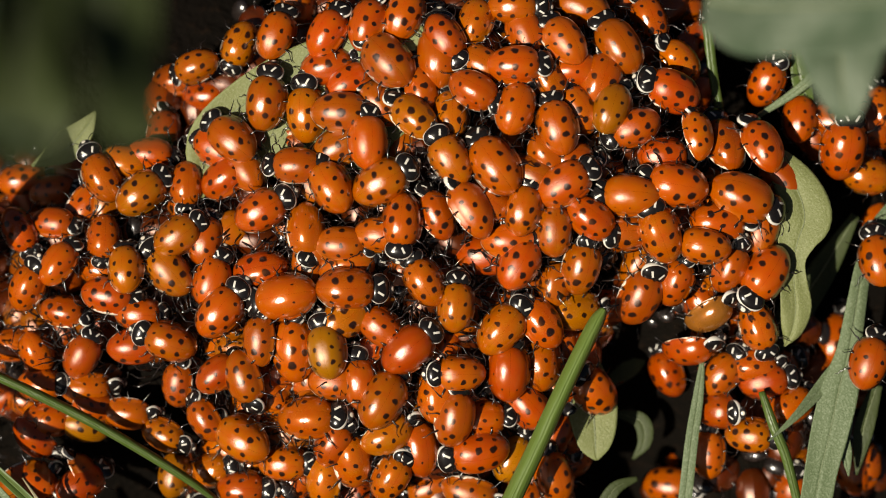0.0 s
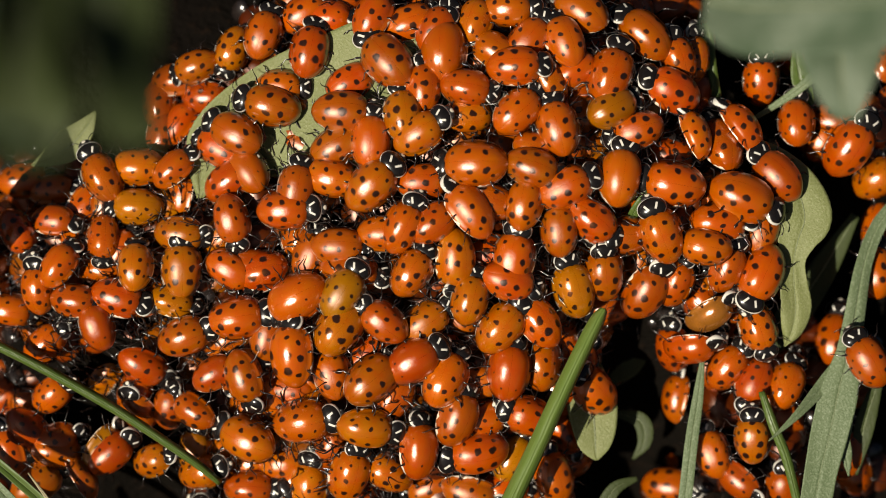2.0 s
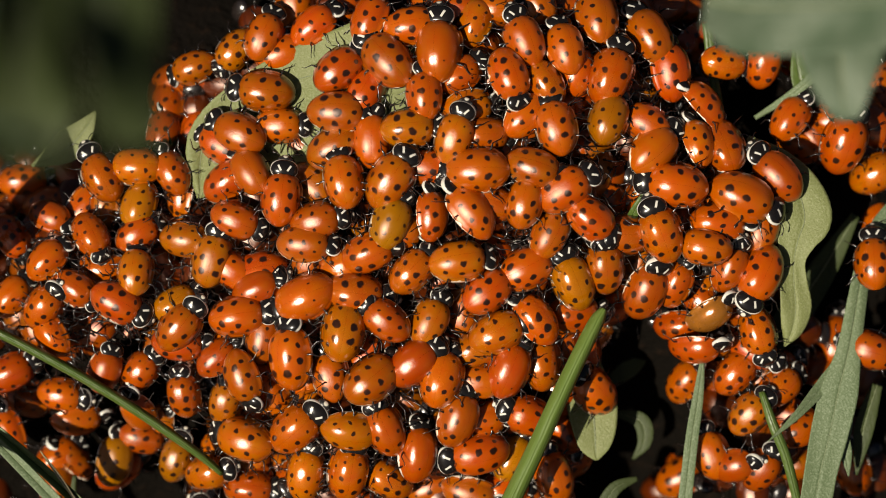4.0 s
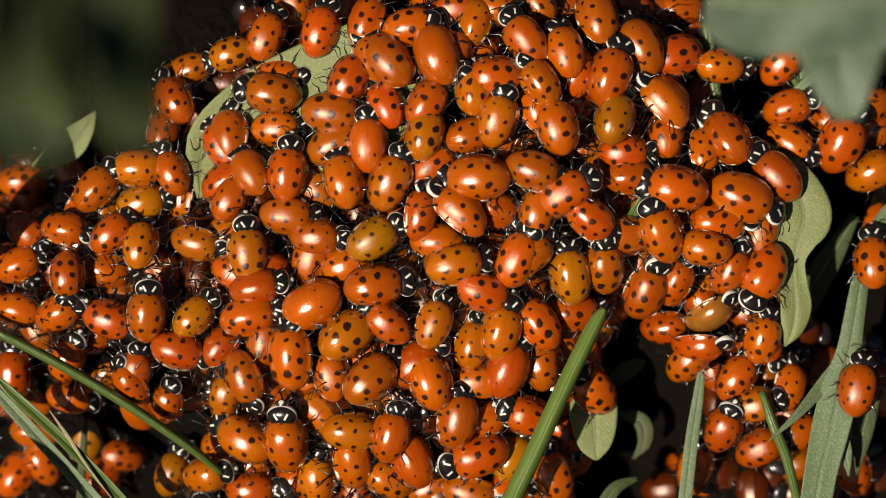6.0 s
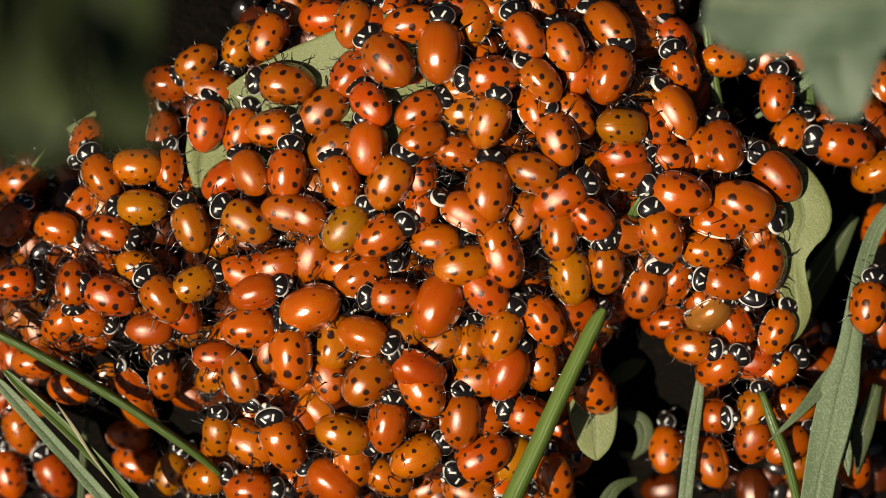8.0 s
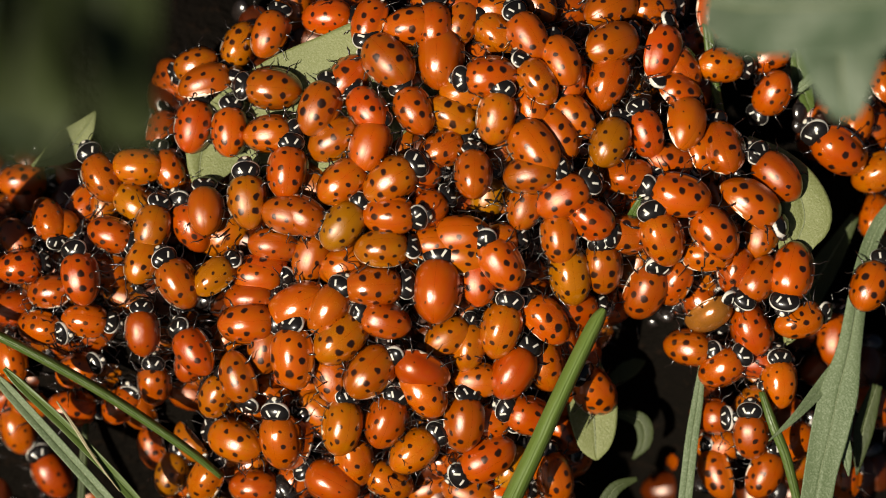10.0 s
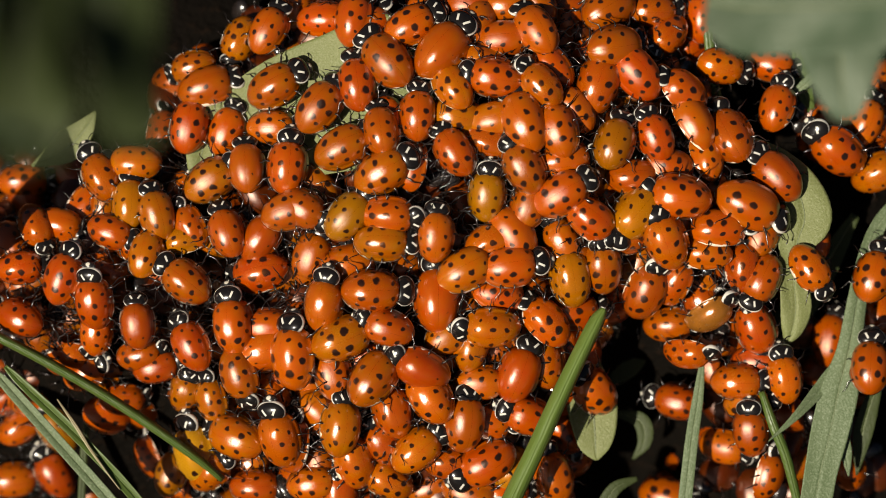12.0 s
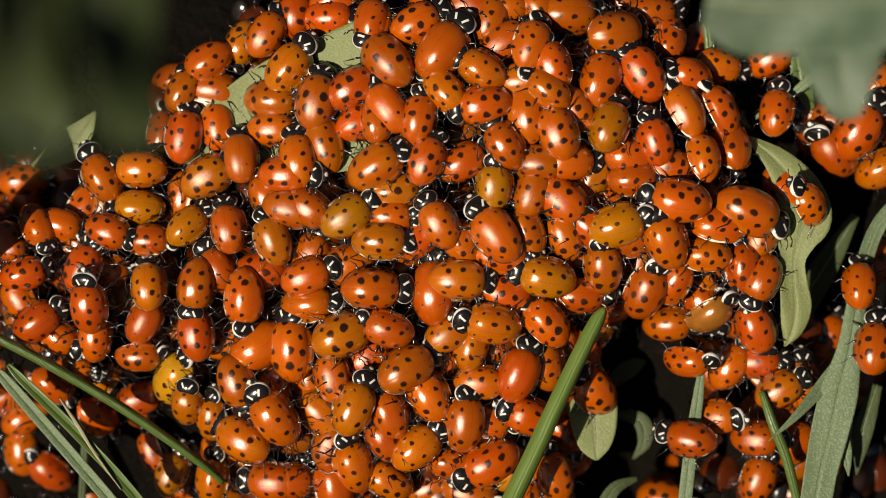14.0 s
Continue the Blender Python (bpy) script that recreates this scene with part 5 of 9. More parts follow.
    crawl('t', 0.92, -19, 40, (0, 9.1, 8.3, 1.3, 140, -7), (1.5, 9.6, 8.3, 1.2, 120, -7), (3, 3.6, 10.3, 1.3, 90, 2), (5.5, 3.3, 9.8, 1.3, 90, 4), (6.7, 0.6, 10.3, 2.3, 20, -13), (7.4, 0.7, 10.0, 2.3, 0, -11), (8, -2.0, 9.6, 2.1, 70, 1), (9.2, 0.5, 7.8, 2.4, 32, 2), (10.5, 3.2, 6.1, 2.8, -5, 4), (10.9, 2.1, 7.3, 3.0, 0, 4), (11.3, -2.5, 7.6, 3.0, -25, 4), (11.7, -5.1, 9.4, 2.8, -10, 4), (12, -5.4, 10.2, 2.2, -10, 4), (12.5, -5.6, 10.9, 1.4, -5, 4), (14, -5.8, 11.2, 1.2, 0, 4))
    crawl('r', 0.92, 0, 0, (0, 11.1, 7.8, 1.0, 90, -28), (0.8, 11.1, 8.0, 1.0, 45, -23), (1.5, 11.2, 8.2, 1.0, 0, -18), (2.4, 11.2, 8.2, -2.6, 0, -18), (3.5, 13.8, 7.2, -3.1, 45, -18), (4.6, 16.3, 6.3, -3.5, 90, -18), (5.5, 16.3, 6.3, 0.2, 90, -18), (6.7, 16.3, 6.3, 0.2, 90, -18), (8, 16.3, 6.6, 0.1, 90, -18), (10.5, 16.3, 6.3, 0.2, 90, -18), (12.2, 16.6, 6.3, 0.1, 90, -18), (14, 16.6, 6.1, 0.1, 90, -18))
    crawl('q', 1.00, -8, 40, (0, -9.7, 5.3, 1.5, 330, 0), (0.7, -9.6, 5.8, 1.4, 300, -9), (1.1, -9.9, 5.9, 0.8, 250, -10), (1.5, -10.1, 6.1, 0.1, 200, -12), (1.77, -9.8, 6.2, 0.4, 243, -10), (2.03, -9.6, 6.3, 0.6, 287, -8), (2.3, -9.3, 6.5, 0.9, 330, -6), (3, -8.7, 5.8, 1.6, 350, 0), (5.5, -8.7, 5.8, 1.6, 345, 0), (6.7, -8.7, 5.8, 1.6, 350, 0), (8, -9.0, 5.8, 1.6, 340, 0), (9.2, -9.0, 5.8, 1.6, 380, 0), (10.5, -9.0, 5.8, 1.6, 420, 0), (10.9, -9.2, 5.7, -0.6, 375, 0), (11.3, -9.4, 5.5, -2.8, 330, 0), (13.1, -12.7, 7.6, -4.3, 350, 0), (14, -12.7, 7.6, 0.6, 350, 0))
    crawl('o', 1.08, 7, 60, (0, -5.6, 5.8, 2.1, 60, 5), (0.7, -5.6, 5.8, 2.1, 40, 5), (1.5, -7.8, 5.1, 1.8, 60, 5), (2.3, -5.4, 5.8, 2.1, 40, 5), (3, -4.8, 6.0, 2.1, 40, 5), (5.5, -4.7, 5.6, 2.2, 20, 5), (6.7, -4.7, 6.1, 0.9, 30, 5), (8, -4.8, 5.8, 2.2, 30, 5), (10.5, -4.7, 6.1, 2.2, 60, 2), (12.2, -5.6, 6.8, 2.0, 60, 2), (14, -6.0, 7.1, 1.9, 60, -17))
    crawl('r', 0.99, 5, 4, (0, -3.6, 2.6, 2.4, 185, 1), (0.3, -3.4, 1.7, 2.3, 138, 1), (1, -3.6, 1.9, 2.3, 95, 4), (1.25, -3.0, 2.3, 2.4, 58, 7), (1.5, -2.4, 2.7, 2.4, 20, 10), (3, -7.2, -0.7, 0.7, 50, 15), (5.5, -5.2, 0.6, 2.2, 70, 18), (6.1, -4.7, 1.9, -0.8, 20, 9), (6.7, -5.7, 2.6, 2.2, -30, 1), (7.1, -5.6, 2.0, 2.2, 12, 6), (7.4, -5.5, 1.4, 2.2, 55, 12), (8, -5.7, 1.1, 2.2, 60, 15), (10.5, -4.7, 3.3, 2.3, 90, 28), (12.2, -5.0, 3.1, 2.2, 90, 28), (14, -5.0, 3.1, 1.0, 90, 28))
    crawl('s', 0.93, -7, 56, (0, -0.7, 2.8, 1.3, 340, 41), (0.5, -0.5, 2.6, 1.3, 397, 38), (1, -0.2, 2.3, 1.2, 453, 35), (1.5, 0.1, 2.1, 1.2, 510, 32), (1.9, -0.8, 2.2, 1.9, 440, 29), (2.3, -1.6, 2.4, 2.5, 370, 27), (3, -0.7, 2.8, 1.3, 360, 52), (5.5, -2.5, 2.8, 2.4, 375, 48), (6.7, -2.0, 3.3, 1.2, 370, 41), (8, -2.0, 3.6, 1.2, 370, 32), (10.5, -1.5, 3.3, 1.2, 420, 4), (11.3, -0.1, 5.9, 1.9, 372, 3), (12.2, 1.3, 8.6, 2.5, 325, 2), (13.1, 1.4, 8.1, 1.9, 372, 8), (14, 1.6, 7.6, 1.3, 420, 13))
    crawl('s', 1.10, -10, 0, (0, 2.2, 3.1, 2.6, 335, 53), (1.5, 2.2, 3.1, 2.6, 330, 45), (3, 2.3, 2.8, 2.5, 330, 51), (5.5, 1.8, 3.1, 2.6, 325, 51), (6.7, 1.1, 2.6, 2.5, 310, 54), (8, 2.3, 2.6, 2.5, 305, 56), (10.5, 1.8, 0.6, 1.1, 270, 31), (10.9, 3.5, 0.5, 1.1, 308, 28), (11.3, 5.3, 0.5, 1.0, 345, 25), (12.2, 6.1, 1.1, 0.9, 330, 41), (14, 4.8, 1.1, 2.2, 325, 12))
    crawl('r', 0.92, -2, 40, (0, 4.0, 4.3, 1.4, 130, -8), (1.5, 4.1, 4.3, 1.4, 110, -11), (3, 4.0, 4.3, 1.4, 110, -8), (5.5, 4.3, 3.8, 1.3, 110, -14), (6.7, 4.3, 3.8, 0.1, 110, -47), (8, 1.1, 8.6, 1.2, 100, 3), (10.5, -0.2, 8.8, 1.1, 60, -3), (12.2, 4.3, 9.6, 1.3, 110, -3), (13.1, 4.9, 9.3, 2.0, 40, -8), (14, 5.6, 9.1, 2.6, -30, -12))
    crawl('s', 0.93, -10, 4, (0, 7.1, 3.3, 2.4, 10, -13), (1.5, 7.2, 3.7, 2.4, 10, -19), (3, 7.2, 3.8, 2.4, 10, -13), (5.5, 7.3, 4.0, 2.4, 20, -13), (6.7, 10.1, 1.3, 0.4, 0, 1), (8, 10.3, 1.1, 1.6, 0, 1), (10.5, 10.3, 0.8, 1.5, -10, 1), (12.2, 10.8, 0.6, 0.1, -30, -21), (14, 10.8, 1.1, 0.2, -20, -5))
    crawl('r', 1.05, 6, 56, (0, 10.6, 5.6, 2.3, 60, -19), (1.5, 10.6, 5.3, 2.2, 70, -11), (3, 10.6, 5.3, 2.2, 60, -19), (5.5, 10.6, 4.8, 2.2, 60, -12), (6.7, 10.6, 4.8, 2.2, 60, -12), (8, 10.3, 4.5, 2.2, 60, -12), (10.5, 10.6, 4.5, 2.2, 60, -12), (12.2, 10.3, 4.8, 2.2, 60, -12), (14, 10.3, 4.5, 0.9, 130, -2))
    crawl('o', 0.93, -11, 60, (0, 9.8, 1.5, 1.7, 0, 0), (1.5, 10.1, 1.5, 1.7, 0, -3), (3, 10.6, 1.3, 1.6, -10, -3), (4.2, 8.9, 1.1, 1.1, 40, 12), (5.5, 7.3, 0.8, 0.7, 90, 28), (6.1, 7.5, -0.6, 1.6, 45, 18), (6.7, 7.8, 0.8, 1.9, -5, 7), (7.5, 6.7, 1.2, 1.9, -25, 11), (8, 7.1, 2.8, 1.1, 20, 3), (10.5, 7.3, 3.8, 1.2, 20, 3), (12.2, 7.6, 3.8, 1.1, 20, -3), (14, 7.8, 4.8, 1.2, 20, 3))
    crawl('r', 0.99, 2, 66, (0, 12.8, 2.8, 1.6, 130, -22), (1.5, 13.1, 2.6, 1.5, 130, -14), (3, 12.8, 2.8, 1.6, 130, -22), (5.5, 12.8, 2.8, 1.6, 130, -22), (6.7, 12.8, 2.8, 1.6, 130, -22), (8, 12.8, 2.8, 1.6, 130, -22), (10.5, 12.8, 2.8, 1.6, 130, -22), (12.2, 12.8, 2.8, 1.6, 130, -22), (14, 12.8, 2.1, 0.2, 130, -17))
    crawl('p', 0.99, 7, 4, (0, -12.2, 1.8, -0.1, 180, -32), (1.5, -12.7, 1.3, -0.2, 170, -17), (2.4, -12.7, 1.3, -3.8, 170, -17), (7.1, -7.2, -7.7, -3.2, 110, -23), (8, -7.2, -7.7, 1.7, 110, -23), (9.2, -8.8, -6.5, 1.5, 65, -15), (10.5, -10.5, -5.2, 1.4, 20, -7), (12.2, -10.5, -5.0, 1.4, 10, -7), (13.1, -11.2, -5.0, 0.7, 50, -18), (14, -12.0, -5.0, -0.1, 90, -28))
    crawl('r', 0.97, -6, 72, (0, -9.2, 0.3, 0.4, 90, -21), (1, -12.3, 0.6, 0.5, 95, -11), (1.5, -9.2, 0.6, 0.5, 90, -6), (3, -10.6, -1.0, 1.5, 90, -38), (5.5, -14.0, 2.8, -0.5, 90, -6), (6.7, -13.8, 3.3, 0.8, 100, -6), (8, -13.8, 3.3, 0.8, 100, -6), (10.5, -13.8, 2.8, 0.8, 100, -6), (10.77, -13.9, 2.5, 0.8, 47, -6), (11.03, -14.1, 2.3, 0.8, -7, -6), (11.3, -14.2, 2.0, 0.8, -60, -6), (11.6, -14.0, 2.6, 0.8, -7, -6), (11.9, -13.9, 3.1, 0.8, 47, -6), (12.2, -13.7, 3.6, 0.8, 100, -6), (14, -13.7, 3.6, 0.8, 100, -6))
    crawl('t', 0.93, 0, 40, (0, -5.7, 1.3, 0.9, 90, -7), (1.5, -5.2, 1.1, 1.0, 90, -10), (3, -6.0, 2.1, 0.9, 90, -23), (5.5, -0.7, 0.6, 1.1, 90, -24), (6.7, -0.7, 0.6, 1.1, 90, -24), (8, -0.7, 0.6, 1.1, 90, -24), (10.5, -0.7, 0.3, 1.1, 90, -24), (11.3, -0.7, 0.7, 1.8, 45, -8), (12.2, -0.7, 1.1, 2.4, 0, 7), (12.6, -0.8, 1.7, 2.4, 42, 4), (13, -0.9, 2.2, 2.4, 85, 0), (13.5, -0.6, 2.2, 2.5, 28, -4), (14, -0.2, 2.1, 2.5, -30, -8))
    crawl('s', 1.05, -4, -6, (0, 5.8, 0.6, 0.8, 90, -35), (1.5, 5.3, 0.8, 0.9, 90, -18), (1.9, 6.0, -0.6, 1.1, 30, -16), (2.3, 6.7, -2.1, 1.4, -30, -13), (2.6, 6.9, -2.2, 0.7, 15, -10), (3, 7.1, -2.5, -0.0, 60, -7), (5.5, 7.1, -0.7, 1.7, 60, -29), (6.1, 6.4, -1.2, 1.6, 15, -21), (6.7, 5.8, -1.7, 1.6, -30, -13), (8, 5.3, -1.0, 1.8, -20, -15), (10.5, 5.3, -1.7, 1.7, -35, -23), (10.9, 5.3, -2.2, 1.6, 28, -32), (11.3, 5.3, -2.7, 1.5, 90, -41), (12.2, 5.8, -1.2, 1.7, 80, -16), (13.1, 6.1, -0.5, 1.8, 80, -15), (14, 4.8, -0.5, 0.7, 90, -27))
    crawl('t', 0.93, 7, 14, (0, 6.1, 21.5, -0.0, 90, 29), (1.5, 6.1, 21.3, 0.1, 90, 29), (3, 4.3, 21.3, -1.1, 90, 23), (5.5, 4.3, 21.3, -1.1, 90, 23), (6.7, 4.3, 21.3, -1.1, 90, 23), (8, 4.3, 21.3, -1.1, 90, 23), (10.5, 4.3, 21.3, -1.1, 90, 23), (12.2, 5.3, 21.6, -1.3, 90, 23), (14, 5.3, 21.6, -1.3, 90, 39))
    crawl('s', 1.10, -19, 56, (0, 12.3, 21.3, -2.0, 300, -2), (1.5, 11.9, 21.2, -0.6, 300, -2), (3, 13.6, 20.3, -0.6, 360, 9), (5.5, 13.6, 20.1, -0.5, 360, 9), (6.7, 13.6, 20.1, -0.5, 360, 9), (8, 14.8, 19.3, -0.6, 330, 6), (9.2, 14.7, 18.6, -0.2, 385, 6), (10.5, 14.6, 17.8, 0.1, 440, 7), (12.2, 14.8, 17.8, -0.0, 440, 14), (14, 14.8, 19.1, -0.5, 440, 17))
    crawl('t', 1.10, -9, 60, (0, 15.6, 17.7, -0.2, 330, -2), (0.7, 16.2, 18.4, -0.7, 290, 3), (1.5, 16.7, 18.8, -1.0, 280, 8), (2.3, 18.3, 18.6, -1.6, 335, 14), (3, 18.3, 19.1, -1.8, 330, 9), (5.5, 17.8, 17.3, -1.0, 345, 18), (6.7, 17.1, 18.1, -0.9, 320, -2), (7.1, 18.0, 16.6, -1.7, 370, -2), (7.5, 18.8, 15.1, -2.5, 420, -2), (8, 16.8, 18.8, -3.6, 450, -2), (10.5, 14.6, 21.1, -2.5, 420, 5), (12.2, 14.3, 21.1, -2.5, 420, 5), (14, 10.8, 20.8, -1.5, 450, 5))
    crawl('r', 0.92, 7, 14, (0, 18.3, 20.1, -3.4, 340, -9), (0.9, 18.3, 20.1, -7.1, 340, -9), (2.3, 21.1, 16.1, -1.5, 340, -12), (4.6, 18.3, 17.3, -6.1, 345, -18), (5.5, 18.3, 17.3, -2.5, 345, -18), (6.4, 18.3, 17.3, -6.1, 345, -18), (7.1, 21.1, 15.6, -6.9, 330, -18), (8, 21.1, 15.6, -2.0, 330, -18), (10.5, 21.1, 16.3, -3.4, 310, -18), (11.3, 20.4, 17.7, -3.5, 265, -9), (12.2, 19.8, 19.1, -3.7, 220, -1), (14, 19.8, 18.6, -3.5, 200, -25))
    crawl('q', 0.92, 1, 0, (0, 20.8, 16.4, -3.3, 310, 25), (1.5, 20.7, 16.6, -3.3, 320, 19), (2.2, 22.6, 16.7, -4.1, 385, 13), (3, 24.6, 16.8, -4.9, 450, 7), (5.5, 24.3, 16.3, -3.5, 450, 14), (6.7, 24.3, 16.3, -3.5, 450, 7), (8, 24.6, 16.8, -3.7, 450, 9), (10.5, 24.3, 16.3, -3.5, 450, 7), (12.2, 24.3, 16.3, -3.5, 460, 7), (14, 24.1, 16.3, -4.6, 460, 7))
    crawl('r', 1.08, 1, 56, (0, 20.3, 13.8, -1.2, 290, 7), (1.5, 20.3, 14.0, -1.2, 290, 7), (2.3, 20.3, 13.8, -1.1, 305, 7), (2.65, 19.8, 14.3, -1.0, 342, 7), (3, 19.3, 14.8, -1.0, 380, 7), (4.25, 20.1, 15.6, -2.1, 345, 16), (5.5, 20.8, 16.3, -3.3, 310, 24), (5.8, 20.7, 16.7, -3.0, 275, 26), (6.1, 20.6, 17.1, -2.8, 240, 27), (6.4, 20.5, 17.5, -2.5, 205, 28), (6.7, 20.3, 17.8, -2.3, 170, 29), (7.1, 19.6, 17.9, -1.8, 225, 26), (7.5, 18.9, 17.9, -1.2, 280, 23), (8, 20.3, 17.8, -3.5, 340, 30), (10.5, 17.8, 16.6, -0.8, 380, 40), (11.3, 16.4, 15.3, 0.1, 325, 7), (12.2, 17.3, 15.3, -0.3, 320, 7), (14, 17.6, 15.3, -0.4, 330, 7))
    crawl('r', 1.11, 6, 56, (0, 13.8, 14.6, -0.1, 20, -4), (1.5, 14.7, 15.1, 0.7, 20, -4), (3, 14.7, 15.1, 0.7, 20, -4), (5.5, 14.7, 15.1, 0.7, 20, -4), (6.7, 14.7, 15.1, 0.7, 20, -4), (8, 14.7, 15.3, 0.7, 20, -4), (10.5, 14.3, 14.6, -0.3, 20, -4), (12.2, 13.6, 14.3, -0.0, 20, -10), (14, 13.8, 14.6, -0.1, 20, -10))
    crawl('y', 0.98, -13, 66, (0, 14.8, 12.2, 1.2, 20, -9), (1.5, 14.8, 12.2, 1.2, 20, -9), (2.3, 14.6, 12.3, 1.2, 80, -6), (3, 14.3, 11.3, 1.4, 20, -9), (5.5, 15.1, 11.3, 1.2, 20, -9), (6.7, 15.1, 11.3, 1.2, 15, -9), (7.3, 15.3, 11.1, 1.2, 52, -4), (8, 15.6, 10.8, 1.1, 90, 1), (10.5, 14.6, 9.1, 1.6, 20, -9), (12.2, 15.1, 9.1, 1.5, 20, -9), (14, 14.6, 10.6, 1.5, 20, -9))
    crawl('r', 0.93, -17, 40, (0, 17.1, 10.8, 0.7, 250, 8), (1.5, 17.3, 10.5, 0.7, 240, 8), (3, 17.6, 10.8, 0.5, 300, -7), (5.5, 19.3, 10.8, -1.3, 300, -12), (5.9, 19.6, 10.1, -1.2, 350, -16), (6.3, 20.0, 9.3, -1.1, 400, -19), (6.7, 20.3, 8.6, -1.0, 450, -23), (8, 20.3, 7.8, -0.8, 450, -15), (10.5, 19.8, 7.6, -0.6, 450, -23), (12.2, 19.8, 7.1, -0.5, 450, -39), (14, 20.1, 7.1, -0.5, 450, -31))
    crawl('o', 0.93, -2, 56, (0, 22.1, 9.8, -0.6, 0, 27), (1.5, 21.9, 9.8, -0.6, -10, 35), (3, 21.9, 9.6, -0.5, -15, 31), (5.5, 22.8, 8.3, -1.6, 20, 19), (6.7, 22.8, 8.8, -1.8, 20, 25), (8, 22.3, 8.6, -1.5, 10, 33), (10.5, 22.3, 8.6, -1.5, 0, 33), (12.2, 23.1, 7.8, -1.5, 0, 16), (14, 22.8, 7.8, -0.2, 0, 17))
    crawl('r', 1.05, 4, 66, (0, 28.1, 8.7, -1.6, 335, 30), (0.7, 27.0, 9.2, -2.0, 328, 37), (1.5, 26.4, 10.0, -2.1, 335, 37), (2.3, 25.7, 10.3, -2.0, 325, 37), (3, 24.4, 10.8, -1.7, 325, 38), (5.5, 20.3, 13.8, -2.4, 290, 40), (6.7, 18.8, 11.6, -1.3, 300, 23), (8, 18.6, 10.6, -1.0, 300, 23), (10.5, 21.1, 13.6, -2.7, 300, 33), (12.2, 21.1, 13.6, -1.4, 300, 25), (13, 21.4, 14.2, -1.7, 300, 29), (14, 24.1, 11.8, -2.0, 330, 33))
    crawl('s', 1.05, -4, -6, (0, 30.1, 5.8, -4.0, 320, 4), (1.5, 29.6, 6.2, -1.6, 320, 1), (3, 29.7, 6.2, -1.6, 320, 1), (5.5, 29.6, 6.2, -1.6, 320, 1), (6.7, 29.6, 6.2, -1.6, 320, 1), (8, 29.6, 6.2, -1.6, 320, 1), (10.5, 29.6, 6.2, -1.6, 320, 1), (12.2, 29.6, 6.2, -1.6, 320, 1), (13.1, 29.3, 6.8, -1.6, 310, -1), (14, 34.8, 8.6, -5.3, 320, -35))
    crawl('t', 1.10, -11, -6, (0, 24.8, 8.8, -2.4, 0, -5), (1.5, 24.6, 9.0, -2.4, 0, -5), (3, 24.6, 8.3, -2.1, 0, -22), (5.5, 25.3, 9.6, -1.6, -20, -34), (6.7, 25.3, 9.3, -1.5, -15, -42), (8, 24.8, 8.7, -1.1, 0, -34), (10.5, 24.8, 8.6, -1.1, -5, -34), (12.2, 25.6, 9.8, -1.7, -15, -42), (14, 25.3, 8.8, -2.6, 0, -5))
    crawl('r', 0.92, 4, 40, (0, 19.3, 8.3, -0.7, 90, 20), (1.5, 19.8, 8.3, -0.8, 90, 25), (2.4, 19.8, 8.3, -4.4, 90, 25), (4.6, 15.8, 8.6, -3.6, 90, 14), (5.5, 15.8, 8.6, 0.1, 90, 14), (6.7, 15.8, 8.6, 0.1, 90, 24), (8, 15.8, 8.3, 0.1, 90, 24), (9.2, 17.1, 9.3, 0.3, 30, 9), (10.5, 18.3, 10.3, 0.4, -30, -6), (12.2, 18.8, 9.6, 0.4, -20, -5), (14, 18.8, 9.3, 0.5, -15, -3))
    crawl('p', 1.07, -11, 0, (0, 16.8, 4.7, 1.4, 275, 12), (0.7, 16.8, 4.8, 1.4, 275, 12), (1.1, 16.2, 5.0, 1.4, 310, 6), (1.5, 15.7, 5.2, 1.5, 345, 1), (2.3, 15.6, 6.7, 1.5, 385, 1), (2.65, 16.2, 7.0, 1.4, 418, 8), (3, 16.8, 7.3, 1.3, 450, 16), (4.2, 18.6, 8.8, 0.5, 400, 18), (5.5, 20.3, 10.3, -0.2, 350, 21), (6.1, 19.4, 12.7, -0.5, 325, 30), (6.7, 20.6, 11.3, -0.6, 330, 23), (7.5, 19.9, 12.2, -0.7, 332, 23), (8, 20.3, 11.8, -0.7, 340, 23), (10.5, 21.3, 10.8, -0.7, 390, 10), (12.2, 21.9, 10.8, -0.9, 345, 23), (14, 21.1, 11.8, -0.9, 345, 25))
    crawl('s', 1.12, -8, 60, (0, 20.8, 5.6, 0.9, 280, -10), (1.5, 20.5, 5.7, 0.9, 280, -12), (3, 20.8, 5.8, 0.9, 280, -10), (5.5, 20.8, 5.3, 1.0, 280, -10), (6.7, 20.8, 5.3, 1.0, 280, -13), (8, 21.1, 4.8, 1.0, 280, -22), (10.5, 21.1, 4.8, 1.0, 280, -32), (11.3, 21.1, 3.5, 1.2, 290, -3), (12.2, 21.1, 4.8, 1.0, 275, -21), (14, 21.1, 4.3, 1.1, 275, -26))
    crawl('s', 1.23, 2, 66, (0, 26.1, 4.5, -0.3, 115, -9), (1.5, 26.1, 4.5, -0.3, 115, -9), (3, 26.1, 4.5, -0.3, 115, -9), (5.5, 26.1, 4.5, -0.3, 115, -9), (6.7, 26.1, 4.5, -0.3, 115, -9), (8, 26.3, 3.8, -0.3, 115, -9), (10.5, 26.8, 3.8, -0.6, 130, -37), (12.2, 26.6, 3.8, -0.4, 115, -13), (14, 26.6, 3.3, -0.4, 115, -15))
